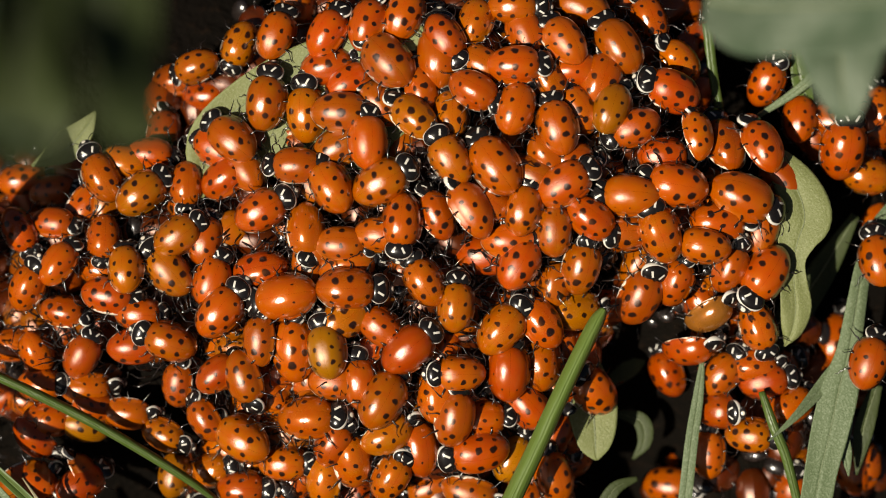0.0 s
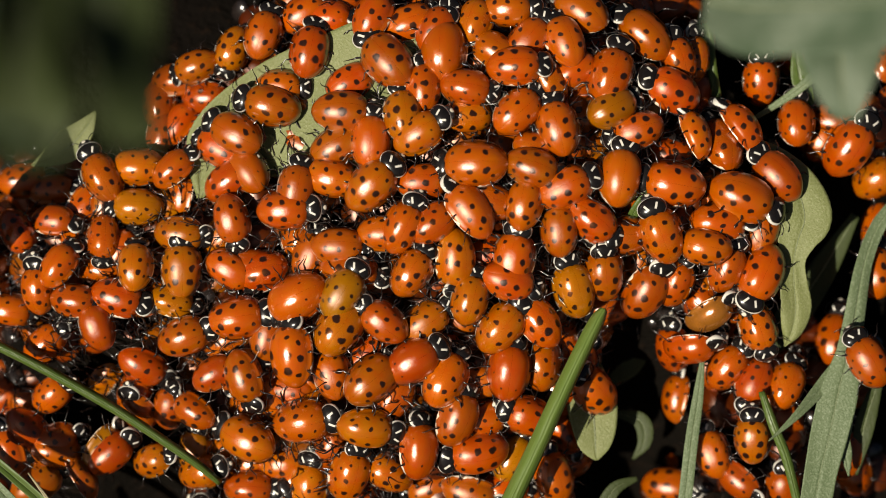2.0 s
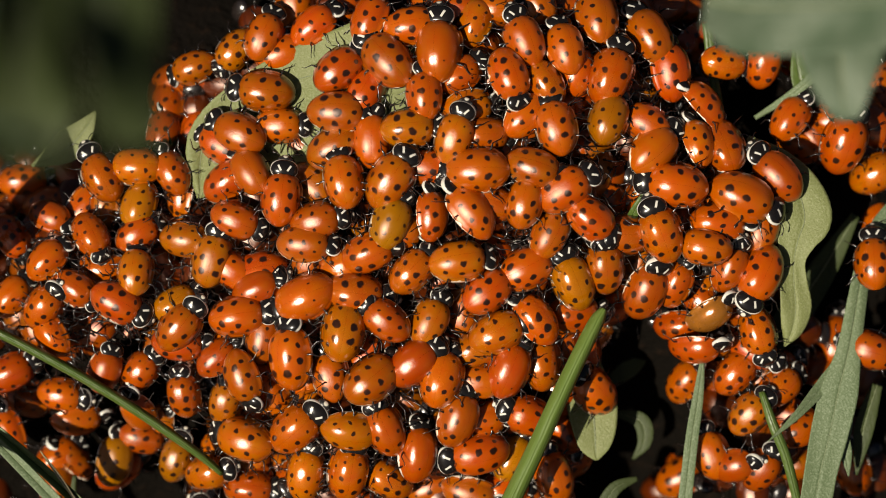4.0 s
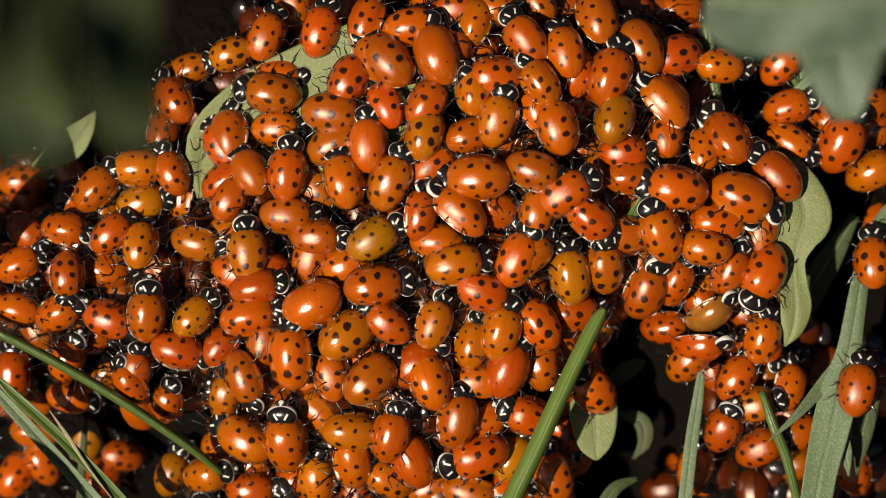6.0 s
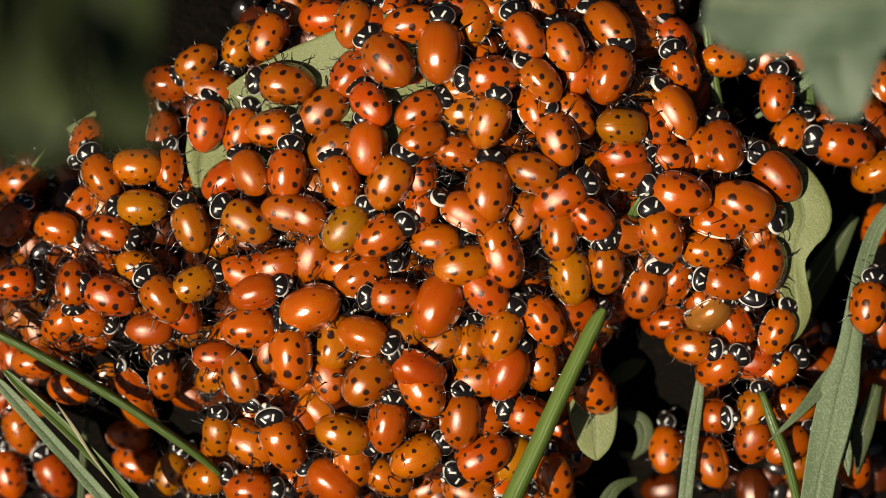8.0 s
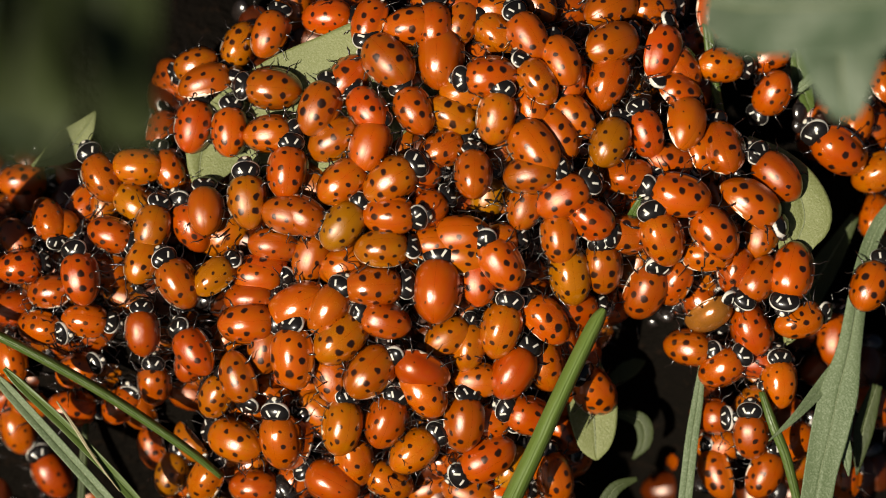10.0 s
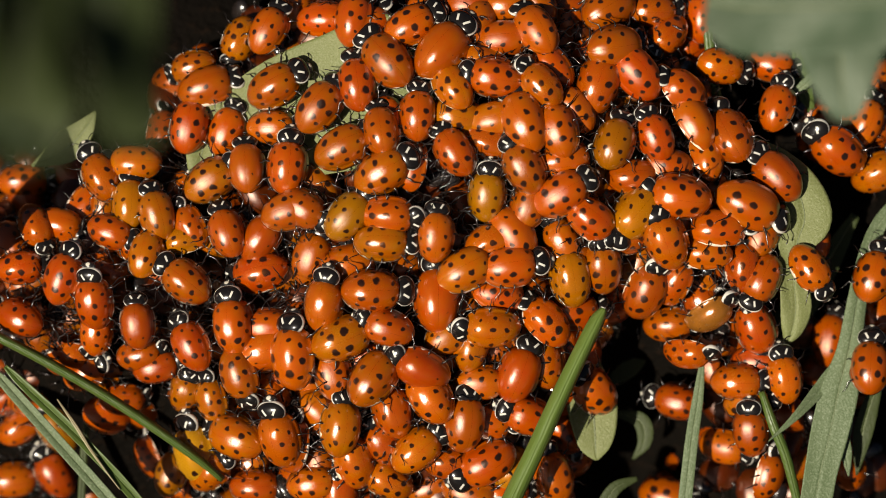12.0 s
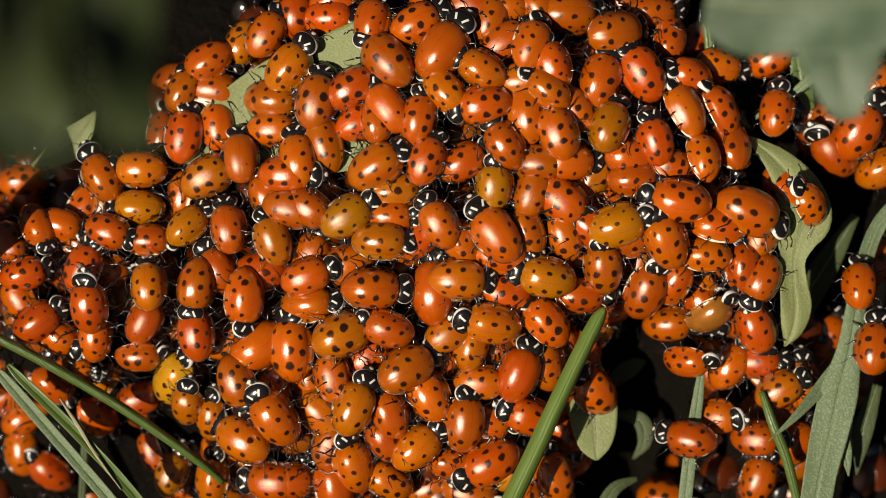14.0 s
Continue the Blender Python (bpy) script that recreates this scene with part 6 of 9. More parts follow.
    crawl('r', 0.92, 3, 62, (0, 28.6, 14.6, -5.2, 30, -11), (0.7, 27.6, 13.8, -4.8, 0, 6), (1.5, 27.7, 14.8, -5.1, 0, 6), (2.3, 28.3, 14.7, -5.4, 0, 6), (3, 28.1, 16.1, -5.6, 0, 6), (5.5, 29.3, 16.1, -4.6, 40, 6), (6.7, 30.3, 16.8, -5.0, 40, -11), (8, 28.6, 16.8, -6.0, 40, -11), (10.5, 28.6, 17.1, -6.1, 90, -11), (11.3, 30.4, 15.6, -6.0, 150, -12), (12.2, 28.6, 16.6, -5.9, 90, -14), (14, 28.8, 16.8, -6.0, 60, -5))
    crawl('r', 1.16, 0, 56, (0, 35.3, 8.8, -4.1, 5, 0), (1.5, 35.8, 8.8, -4.2, 30, 0), (3, 35.4, 9.2, -4.0, 20, 0), (5.5, 35.3, 9.3, -3.9, 10, -2), (6.7, 34.8, 9.3, -3.8, 40, 0), (7.3, 35.2, 9.3, -3.9, -20, 0), (8, 35.6, 9.3, -4.0, -80, 0), (10.5, 35.1, 8.8, -4.0, -50, -20), (12.2, 35.1, 8.8, -4.0, -50, -20), (13.1, 35.8, 9.6, -4.0, -10, -17), (14, 36.6, 10.3, -4.0, 30, -13))
    crawl('t', 0.92, -15, -6, (0, 31.6, 11.3, -5.7, 0, 4), (1.5, 31.6, 11.1, -4.4, 0, 23), (3, 30.6, 10.8, -4.3, -10, -3), (4.2, 30.7, 11.4, -4.4, 40, -3), (5.5, 30.8, 12.1, -4.5, 90, -3), (6.7, 29.6, 12.8, -4.6, 20, -3), (8, 29.6, 13.3, -3.5, 0, -3), (8.8, 29.5, 13.6, -3.6, -60, -1), (9.7, 29.4, 13.8, -3.7, -120, 1), (10.5, 29.3, 14.1, -3.8, -180, 3), (11.1, 29.4, 13.4, -3.6, -240, 1), (11.6, 29.5, 12.7, -3.4, -300, -1), (12.2, 29.6, 12.1, -3.2, -360, -3), (14, 29.6, 11.8, -3.1, -360, -3))
    crawl('q', 0.99, -2, 14, (0, 37.3, 6.6, -6.8, 100, -24), (1.5, 38.3, 6.1, -7.3, 60, -14), (3, 38.3, 6.6, -7.1, 60, -22), (5.5, 37.8, 6.6, -5.7, 60, -14), (6.7, 37.8, 7.1, -5.5, 60, -24), (8, 38.3, 6.8, -5.8, 60, -7), (10.5, 38.3, 6.8, -5.8, 60, -7), (12.2, 38.3, 6.8, -5.8, 60, -7), (14, 38.6, 7.1, -5.8, 60, -7))
    crawl('s', 0.92, -18, 62, (0, 38.6, 12.1, -6.9, 0, 13), (1.5, 38.6, 16.1, -8.2, 0, 25), (2.4, 38.6, 16.1, -10.6, 0, 25), (4.6, 38.8, 13.8, -9.8, 60, 2), (5.5, 38.8, 13.8, -6.1, 60, 2), (6.7, 36.3, 11.6, -5.0, 90, 25), (7.3, 37.6, 13.1, -5.7, 45, 22), (8, 38.8, 14.6, -6.4, 0, 19), (10.5, 38.8, 14.6, -6.4, 0, 19), (11.7, 38.8, 14.6, -10.2, 0, 19), (14, 38.8, 14.6, -10.2, 0, 19))
    crawl('s', 1.05, -6, 14, (0, 16.3, 1.6, -0.3, 270, 15), (1.5, 16.1, 1.3, -0.4, 270, 15), (3, 16.3, 1.3, -0.4, 270, 15), (5.5, 16.3, 1.3, -0.4, 270, 15), (6.7, 16.3, 1.3, -0.4, 270, 15), (8, 16.3, 1.3, -0.4, 270, 15), (10.5, 16.3, 1.3, -0.4, 270, 15), (12.2, 16.1, 1.3, -0.4, 270, 28), (13.1, 14.1, 2.6, 1.3, 285, 12), (14, 16.3, 0.8, -0.6, 270, 44))
    crawl('o', 1.07, 4, 60, (0, 19.3, 1.2, 0.9, 340, 5), (1.5, 19.4, 1.1, 0.9, 340, 5), (3, 19.4, 1.2, 0.9, 340, 5), (5.5, 19.4, 1.2, 0.9, 340, 5), (6.7, 19.4, 1.2, 0.9, 340, 5), (8, 19.4, 1.2, 0.9, 340, 5), (10.5, 19.4, 0.8, 0.8, 340, 5), (12.2, 19.8, 0.6, 0.8, 340, 5), (14, 19.8, 0.6, 0.8, 340, 5))
    crawl('s', 0.93, -10, 66, (0, 23.3, 0.3, 0.8, 280, 9), (1.5, 23.4, 0.2, 0.7, 280, 9), (3, 23.4, 0.2, 0.7, 280, 9), (5.5, 23.4, 0.1, 0.7, 280, 9), (6.7, 23.4, 0.1, 0.7, 280, 9), (8, 23.4, -0.2, -0.6, 280, 32), (10.5, 23.4, -0.7, -0.8, 280, 48), (12.2, 23.4, -0.5, -0.7, 280, 48), (14, 23.4, -0.7, -0.8, 280, 48))
    crawl('r', 1.05, -4, 4, (0, 24.1, 2.1, -0.5, 90, -46), (1.5, 24.1, 2.1, -0.5, 90, -46), (3, 24.1, 2.1, -0.5, 90, -46), (5.5, 24.1, 2.1, -0.5, 90, -46), (6.7, 24.1, 2.1, -0.5, 90, -46), (8, 24.1, 2.1, -0.5, 90, -46), (9.2, 24.1, 1.7, 0.1, 20, -24), (10.5, 24.1, 1.3, 0.8, -50, -1), (11.3, 24.1, 1.4, 0.1, 20, -24), (12.2, 24.1, 1.6, -0.5, 90, -46), (14, 24.1, 1.8, -0.5, 90, -46))
    crawl('q', 0.93, -1, 14, (0, 28.1, 1.5, -2.5, 20, -23), (1.5, 28.1, 1.5, -2.5, 20, -23), (3, 28.1, 1.5, -2.5, 20, -23), (5.5, 28.1, 1.5, -2.5, 20, -23), (6.7, 28.1, 1.5, -2.5, 20, -23), (8, 28.1, 1.5, -2.5, 20, -23), (10.5, 28.1, 1.1, -2.5, 20, -39), (12.2, 28.1, 1.1, -2.5, 20, -39), (14, 28.1, 1.1, -2.5, 20, -39))
    crawl('r', 0.91, 7, -6, (0, -36.7, -3.5, -2.3, 30, -7), (1.5, -35.8, -3.2, -3.2, -5, -7), (3, -35.5, -5.0, -2.0, 20, 0), (5.5, -34.7, -5.5, -3.0, 60, 16), (6.7, -33.5, -6.0, -2.8, 60, 19), (8, -33.7, -6.5, -3.0, 50, 6), (10.5, -35.7, -7.0, -3.8, 100, 16), (12.2, -33.2, -9.5, -4.2, 60, 32), (14, -34.2, -7.5, -3.5, 120, 4))
    crawl('r', 0.98, -2, 4, (0, -29.7, -4.2, -1.8, 100, -33), (1.5, -29.0, -4.2, -1.7, 100, -26), (3, -29.0, -4.7, -0.5, 120, -26), (5.5, -29.0, -5.0, -1.8, 110, 6), (6.7, -30.7, -7.5, -2.7, 90, 6), (7.1, -30.3, -5.6, -1.7, 38, 5), (7.5, -29.9, -3.8, -0.6, -15, 4), (8, -29.3, -4.2, -0.5, -70, 3), (9.25, -30.9, -3.4, -0.8, -35, -3), (10.5, -32.5, -2.5, -1.0, 0, -9), (11.3, -33.1, -3.5, -1.1, 10, -14), (12.2, -33.5, -2.5, -1.3, 20, -20), (14, -31.7, -2.0, -2.2, 20, -20))
    crawl('r', 0.86, 0, 62, (0, -33.7, -5.7, -2.8, 100, -48), (1.5, -33.1, -4.7, -1.2, 100, -22), (3, -32.2, -4.2, -2.2, 90, -26), (4.2, -32.8, -3.2, -1.7, 135, -17), (5.5, -33.5, -2.2, -1.3, 180, -9), (6.7, -32.7, -2.2, -1.1, 180, -9), (8, -32.7, -3.0, -1.0, 180, -13), (9.2, -33.8, -3.5, -2.0, 120, -22), (10.5, -35.0, -4.0, -2.9, 60, -32), (10.9, -33.0, -3.5, -2.7, 28, -31), (11.3, -30.9, -3.0, -2.5, -5, -31), (11.75, -28.6, -1.2, -2.2, 42, -30), (12.2, -26.2, 0.6, -2.0, 90, -29), (14, -26.2, 0.6, -2.0, 90, -29))
    crawl('s', 0.86, 0, 40, (0, -27.0, -5.7, -1.8, 90, -4), (0.8, -28.0, -3.5, -2.5, 45, -13), (1.5, -29.0, -1.2, -3.2, 0, -23), (2.2, -28.1, 0.0, -3.4, 45, -8), (3, -27.2, 1.3, -3.6, 90, 7), (4.2, -27.1, 1.2, -2.3, 45, 7), (5.5, -27.0, 1.1, -1.0, 0, 7), (6.1, -29.6, 1.3, -1.2, 60, 7), (6.7, -29.5, 1.6, -1.4, 120, 7), (8, -29.5, 1.6, -1.4, 110, 7), (10.5, -29.5, 1.3, -1.3, 110, 7), (12.2, -29.5, 1.6, -1.4, 110, 7), (14, -29.7, 1.6, -1.5, 110, 7))
    crawl('p', 0.87, -8, 56, (0, -32.0, -9.5, -2.7, 30, 8), (0.7, -29.1, -8.2, -1.6, -10, 13), (1.5, -30.3, -6.7, -1.1, -30, 6), (3, -30.5, -8.7, -2.0, 20, 2), (5.5, -28.0, -12.5, -4.2, 20, 17), (6.7, -26.5, -7.5, -1.0, 10, 2), (7.3, -26.2, -7.2, -1.6, 50, 3), (8, -26.0, -7.0, -2.1, 90, 4), (9.2, -26.3, -7.2, -1.6, 40, 3), (10.5, -26.7, -7.5, -1.0, -10, 2), (12.2, -27.0, -6.5, -0.8, 0, 2), (13.1, -26.8, -4.9, -0.4, 40, 2), (14, -26.5, -6.5, -2.0, 30, 14))
    crawl('o', 1.01, 1, -6, (0, -24.1, -2.1, -1.6, 320, 9), (1.5, -23.2, -2.0, -1.5, 360, 12), (3, -23.0, -2.0, -1.5, 360, 9), (5.5, -16.2, 0.6, 0.4, 400, 9), (6.1, -17.4, -0.7, 0.2, 350, 24), (6.7, -17.2, 1.6, 0.2, 390, 9), (7.1, -17.6, 1.8, 0.1, 345, 13), (7.4, -17.9, 2.1, -0.0, 300, 17), (8, -17.2, 2.3, 0.1, 300, 9), (9.25, -17.2, 3.4, 0.0, 332, 9), (10.5, -17.2, 4.5, -0.1, 365, 9), (11.3, -17.2, 5.0, -0.7, 380, 9), (12.2, -21.2, 6.1, -1.3, 420, 9), (14, -21.0, 6.3, -1.3, 420, 9))
    crawl('o', 0.98, 0, 0, (0, -24.0, -8.2, -1.0, 290, 7), (0.5, -23.7, -8.5, -1.1, 343, 6), (0.75, -23.6, -8.5, -1.1, 389, 6), (1, -23.6, -8.5, -1.1, 435, 6), (1.5, -23.2, -9.0, -1.1, 450, 5), (2.3, -22.8, -7.2, -0.6, 420, 5), (3, -22.0, -7.7, -0.6, 420, 5), (5.5, -26.2, -5.7, -0.6, 360, 5), (6.1, -26.2, -6.0, -1.0, 365, 14), (6.7, -23.7, -3.5, -1.5, 360, 23), (8, -24.7, -4.5, -0.3, 320, 16), (10.5, -23.0, -3.0, -0.2, 330, 13), (12.2, -22.5, -3.0, -0.2, 300, 7), (13.1, -22.1, -3.0, -0.2, 245, 6), (14, -21.7, -3.0, -0.2, 190, 5))
    crawl('s', 1.04, -6, 0, (0, -19.8, -5.7, -0.1, 40, -5), (1.5, -18.6, -6.2, 0.0, 80, -5), (3, -18.2, -6.0, 0.1, 80, -7), (5.5, -18.4, -6.0, 0.0, 80, -12), (6.1, -17.2, -6.0, 0.1, 75, -16), (6.7, -17.2, -6.5, 0.2, 85, -20), (8, -17.2, -7.0, 0.2, 85, -16), (10.5, -17.7, -6.5, 0.1, 85, -5), (11.3, -18.6, -6.8, 0.1, 75, -5), (11.75, -18.5, -6.9, 0.1, 28, -5), (12.2, -18.4, -7.0, -0.0, -20, -5), (12.6, -18.1, -6.4, 0.1, 30, -9), (13.1, -17.7, -5.9, 0.2, 80, -13), (13.6, -17.7, -4.9, 0.2, 130, -24), (14, -17.7, -4.0, 0.2, 180, -35))
    crawl('s', 0.93, -8, 0, (0, -20.5, -3.0, -1.3, 20, 11), (0.8, -19.7, -2.4, -1.3, 70, 9), (1.5, -18.9, -1.9, -1.2, 120, 8), (3, -18.9, -1.5, -1.2, 120, 5), (5.5, -18.7, -2.0, -1.2, 120, 11), (6.7, -17.7, -2.0, -1.0, 110, 25), (8, -17.7, -2.0, -1.0, 110, 27), (10.5, -16.2, -2.5, -0.8, 90, 25), (12.2, -15.5, -7.0, -0.7, 90, 5), (14, -12.2, -2.5, 1.2, 70, 6))
    crawl('p', 1.16, -14, 40, (0, -13.6, -4.2, 0.9, 260, 5), (1.5, -12.7, -4.2, 1.0, 240, 5), (3, -12.5, -4.2, 1.1, 250, 5), (5.5, -11.2, -4.5, 1.3, 240, 5), (6.7, -11.5, -5.2, 1.2, 250, 5), (8, -11.5, -5.2, 1.2, 250, 5), (10.5, -13.2, -5.2, -0.3, 240, 7), (11.1, -14.1, -6.5, -0.5, 180, 6), (11.6, -15.0, -7.7, -0.7, 120, 5), (12.2, -16.0, -9.0, -0.9, 60, 5), (14, -16.4, -8.7, -1.0, 60, 5))
    crawl('r', 0.92, -2, 56, (0, -15.9, -8.2, 0.4, 0, -37), (1.5, -15.2, -8.0, -0.7, 10, -45), (3, -15.7, -8.0, -0.8, 10, -36), (5.5, -15.7, -8.0, -0.8, 10, -36), (6.7, -15.5, -9.0, -0.8, 10, -19), (8, -15.2, -9.0, -0.8, 10, -19), (10.5, -15.7, -9.0, -0.9, 10, -19), (12.2, -10.5, -19.5, -3.8, 0, -13), (14, -10.0, -17.4, -2.8, 20, -8))
    crawl('q', 0.86, 7, 56, (0, -18.4, -8.5, -2.6, 90, 32), (1.5, -17.2, -8.6, -1.2, 90, 22), (3, -19.2, -14.0, -2.7, 20, 10), (5.5, -19.2, -13.0, -2.4, 20, -1), (6.7, -19.2, -13.5, -2.5, 20, -1), (8, -19.7, -16.4, -2.5, 10, 3), (8.8, -20.6, -16.5, -3.6, 60, 12), (9.7, -21.5, -16.6, -4.7, 110, 22), (10.5, -22.5, -16.7, -5.8, 160, 32), (11.3, -22.6, -14.6, -4.7, 90, 21), (12.2, -22.7, -12.5, -3.7, 20, 10), (14, -22.5, -13.7, -3.0, 20, 10))
    crawl('r', 0.87, -12, 62, (0, -23.2, -12.0, -3.7, 10, -22), (1.5, -23.5, -12.6, -4.1, 10, -22), (2.3, -24.3, -14.9, -4.6, 30, -16), (2.65, -24.6, -15.1, -4.6, 70, -15), (3, -25.0, -15.2, -4.6, 110, -13), (5.5, -28.5, -18.4, -10.8, 100, -3), (6.7, -28.5, -17.4, -10.4, 90, -31), (8, -28.0, -16.4, -9.8, 110, -20), (8.6, -27.1, -16.8, -9.4, 75, -19), (9.2, -26.3, -17.2, -9.0, 40, -18), (9.85, -25.5, -17.5, -8.6, 5, -16), (10.5, -24.7, -17.9, -8.1, -30, -15), (12.2, -25.5, -18.4, -8.8, -30, -23), (14, -25.2, -17.9, -7.2, -20, -27))
    crawl('t', 0.86, -19, 4, (0, -20.0, -11.2, -0.9, 45, -25), (1.5, -20.2, -11.1, -1.0, 50, -33), (3, -20.2, -11.2, -2.3, 50, -36), (5.5, -19.5, -8.0, -1.5, 20, -27), (6.7, -20.0, -10.2, -2.0, 60, -47), (8, -20.2, -9.7, -1.9, 80, -46), (10.5, -23.0, -10.0, -2.7, 20, 3), (12.2, -25.7, -10.5, -3.6, 80, -15), (14, -27.0, -13.2, -5.9, 80, -18))
    crawl('o', 0.99, -5, 66, (0, -17.4, -11.1, -0.2, 525, 27), (1.5, -17.4, -11.1, -0.2, 525, 27), (3, -17.6, -10.9, -0.2, 525, 27), (5.5, -17.4, -11.1, -0.2, 525, 27), (6.7, -17.4, -11.1, -0.2, 525, 27), (8, -17.7, -11.1, -0.3, 525, 32), (10.5, -17.9, -11.1, -0.3, 525, 27), (12.2, -17.9, -10.7, -0.3, 525, 23), (14, -18.2, -11.5, -0.5, 525, 11))
    crawl('r', 0.86, -4, 56, (0, -20.7, -15.1, -2.5, 330, -4), (1.5, -21.3, -14.8, -2.8, 300, -4), (3, -22.5, -13.2, -2.7, 330, 19), (5.5, -23.7, -13.0, -3.2, 390, -4), (6.7, -24.7, -14.5, -6.1, 380, 3), (8, -24.7, -11.5, -4.0, 370, 45), (10.5, -25.7, -12.0, -4.6, 370, 7), (11.3, -26.1, -10.3, -3.8, 365, 11), (11.75, -26.6, -9.7, -3.4, 408, 12), (12.2, -27.0, -9.0, -3.0, 450, 14), (14, -27.0, -9.2, -3.1, 450, 27))
    crawl('p', 0.91, 7, 60, (0, -28.0, -14.2, -4.6, 90, 3), (0.8, -27.3, -14.1, -4.6, 42, -3), (1.5, -26.7, -14.1, -4.6, -5, -9), (2.7, -26.7, -14.1, -4.6, -5, -9), (14, -26.7, -14.1, -10.4, -5, -9))
    crawl('o', 0.86, -3, 14, (0, -24.7, -16.2, -4.4, 120, -17), (1.5, -25.7, -16.9, -4.8, 90, -20), (2.3, -25.4, -19.6, -4.6, 60, -22), (3, -25.8, -18.2, -6.0, 40, -22), (7.1, -20.0, -11.2, -5.8, 50, -43), (8, -20.0, -11.2, -3.4, 50, -43), (10.5, -20.0, -13.2, -1.5, 20, -8), (12.2, -20.2, -13.5, -2.9, -10, -11), (14, -20.2, -15.0, -3.5, 10, -15))
    crawl('q', 1.10, -15, 62, (0, -17.4, -16.9, -1.7, 300, 9), (1.5, -16.9, -16.9, -1.5, 300, 9), (3, -17.2, -16.9, -1.6, 280, 9), (5.5, -17.2, -16.9, -1.6, 300, 9), (6.7, -17.4, -16.9, -1.7, 300, 9), (8, -16.9, -17.2, -2.9, 300, 20), (10.5, -18.2, -16.9, -2.0, 290, 9), (12.2, -17.9, -16.7, -1.8, 290, 9), (14, -17.4, -16.9, -1.7, 300, 9))
    crawl('r', 0.92, 0, 60, (0, -35.0, -15.0, -4.6, 90, -3), (0.8, -34.8, -15.6, -4.6, 52, 3), (1.5, -34.6, -16.2, -4.6, 15, 8), (1.9, -34.5, -16.7, -4.6, 58, 8), (2.3, -34.5, -17.2, -4.6, 100, 8), (3, -33.7, -17.9, -4.6, 100, 2), (4.2, -34.3, -18.7, -10.2, 45, -4), (5.5, -35.0, -19.5, -11.7, -10, -9), (6.7, -35.5, -17.9, -11.4, -30, 2), (7.3, -31.3, -18.4, -11.1, 40, -8), (8, -27.2, -18.9, -10.8, 110, -18), (10.5, -23.2, -21.0, -8.9, 90, -9), (11.7, -23.2, -21.0, -11.5, 90, -9), (14, -23.2, -21.0, -11.5, 90, -9))
    crawl('s', 0.96, -14, 56, (0, -36.0, -16.2, -4.6, 150, 43), (1.5, -36.1, -17.2, -4.6, 160, 10), (3, -38.5, -11.0, -4.6, 90, 10), (5.5, -38.2, -11.5, -6.9, 30, -7), (6.7, -37.5, -10.7, -5.0, -30, 7), (7.6, -37.5, -10.7, -9.9, -30, 7), (8.6, -37.8, -8.1, -9.0, 30, 0), (9.6, -38.2, -5.5, -8.1, 90, -7), (10.5, -38.2, -5.5, -4.4, 90, -7), (11.1, -37.8, -5.7, -3.9, 33, -4), (11.6, -37.4, -6.0, -3.3, -23, 0), (12.2, -37.0, -6.2, -2.8, -80, 3), (13.1, -36.5, -6.3, -2.6, -10, 9), (14, -36.0, -6.5, -2.5, 60, 16))
    crawl('t', 0.96, -6, 14, (0, -31.7, -12.0, -4.6, 90, 19), (1.5, -33.7, -18.4, -4.6, 90, 19), (2.3, -34.5, -16.7, -4.6, 105, 31), (3, -32.7, -15.2, -4.6, 90, 41), (5.5, -34.2, -15.5, -9.8, 90, 19), (6.7, -38.2, -16.0, -10.9, 90, 13), (7.3, -37.7, -16.0, -10.8, 40, 15), (8, -37.2, -16.0, -10.8, -10, 16), (10.5, -37.7, -16.0, -10.8, -10, 8), (11.3, -38.0, -18.2, -11.5, 40, 11), (12.2, -38.2, -20.5, -12.1, 90, 13), (13.1, -37.7, -19.2, -11.9, 45, 16), (14, -37.2, -17.9, -11.7, 0, 19))
    crawl('y', 0.98, -8, 60, (0, -31.7, -15.2, -5.0, 100, 16), (1.5, -31.2, -16.7, -5.2, 60, 16), (3, -28.8, -18.9, -5.2, 10, 10), (6.8, -32.6, -16.3, -12.5, 15, 16), (11.3, -34.0, -16.0, -12.5, -30, 16), (12.2, -34.0, -16.0, -10.1, -30, 16), (13.4, -34.0, -16.0, -12.7, -30, 16), (14, -34.0, -16.0, -12.7, -30, 16))
    crawl('r', 0.86, -13, 62, (0, -31.0, -13.7, -4.6, 100, -13), (0.8, -30.2, -13.9, -4.6, 40, -9), (1.5, -29.5, -14.1, -4.6, -20, -6), (1.9, -27.9, -13.1, -4.6, 12, -11), (2.3, -26.2, -12.2, -4.6, 45, -16), (3, -27.2, -12.5, -4.6, 100, -24), (3.6, -27.0, -11.6, -4.3, 65, -20), (4.2, -26.8, -10.6, -3.4, 30, -17), (4.85, -26.6, -9.6, -2.5, -5, -14), (5.5, -26.5, -8.7, -1.5, -40, -11), (6.1, -27.4, -12.3, -3.1, -30, -20), (6.7, -26.7, -12.0, -4.8, -30, -29), (8, -27.0, -12.0, -4.9, -40, -29), (9.2, -27.8, -13.0, -5.8, 10, -18), (10.5, -28.7, -14.0, -6.7, 60, -6), (12.2, -28.5, -13.0, -5.9, 100, -6), (14, -34.7, -12.0, -6.2, 120, -53))
    crawl('y', 0.86, -14, 4, (0, -23.7, -20.1, -4.8, 10, 19), (2, -21.9, -17.9, -4.8, 20, 19), (3, -22.7, -17.9, -4.8, 30, 19), (5.4, -24.0, -20.0, -6.8, 20, 19), (14, -24.0, -20.0, -6.8, 20, 19))
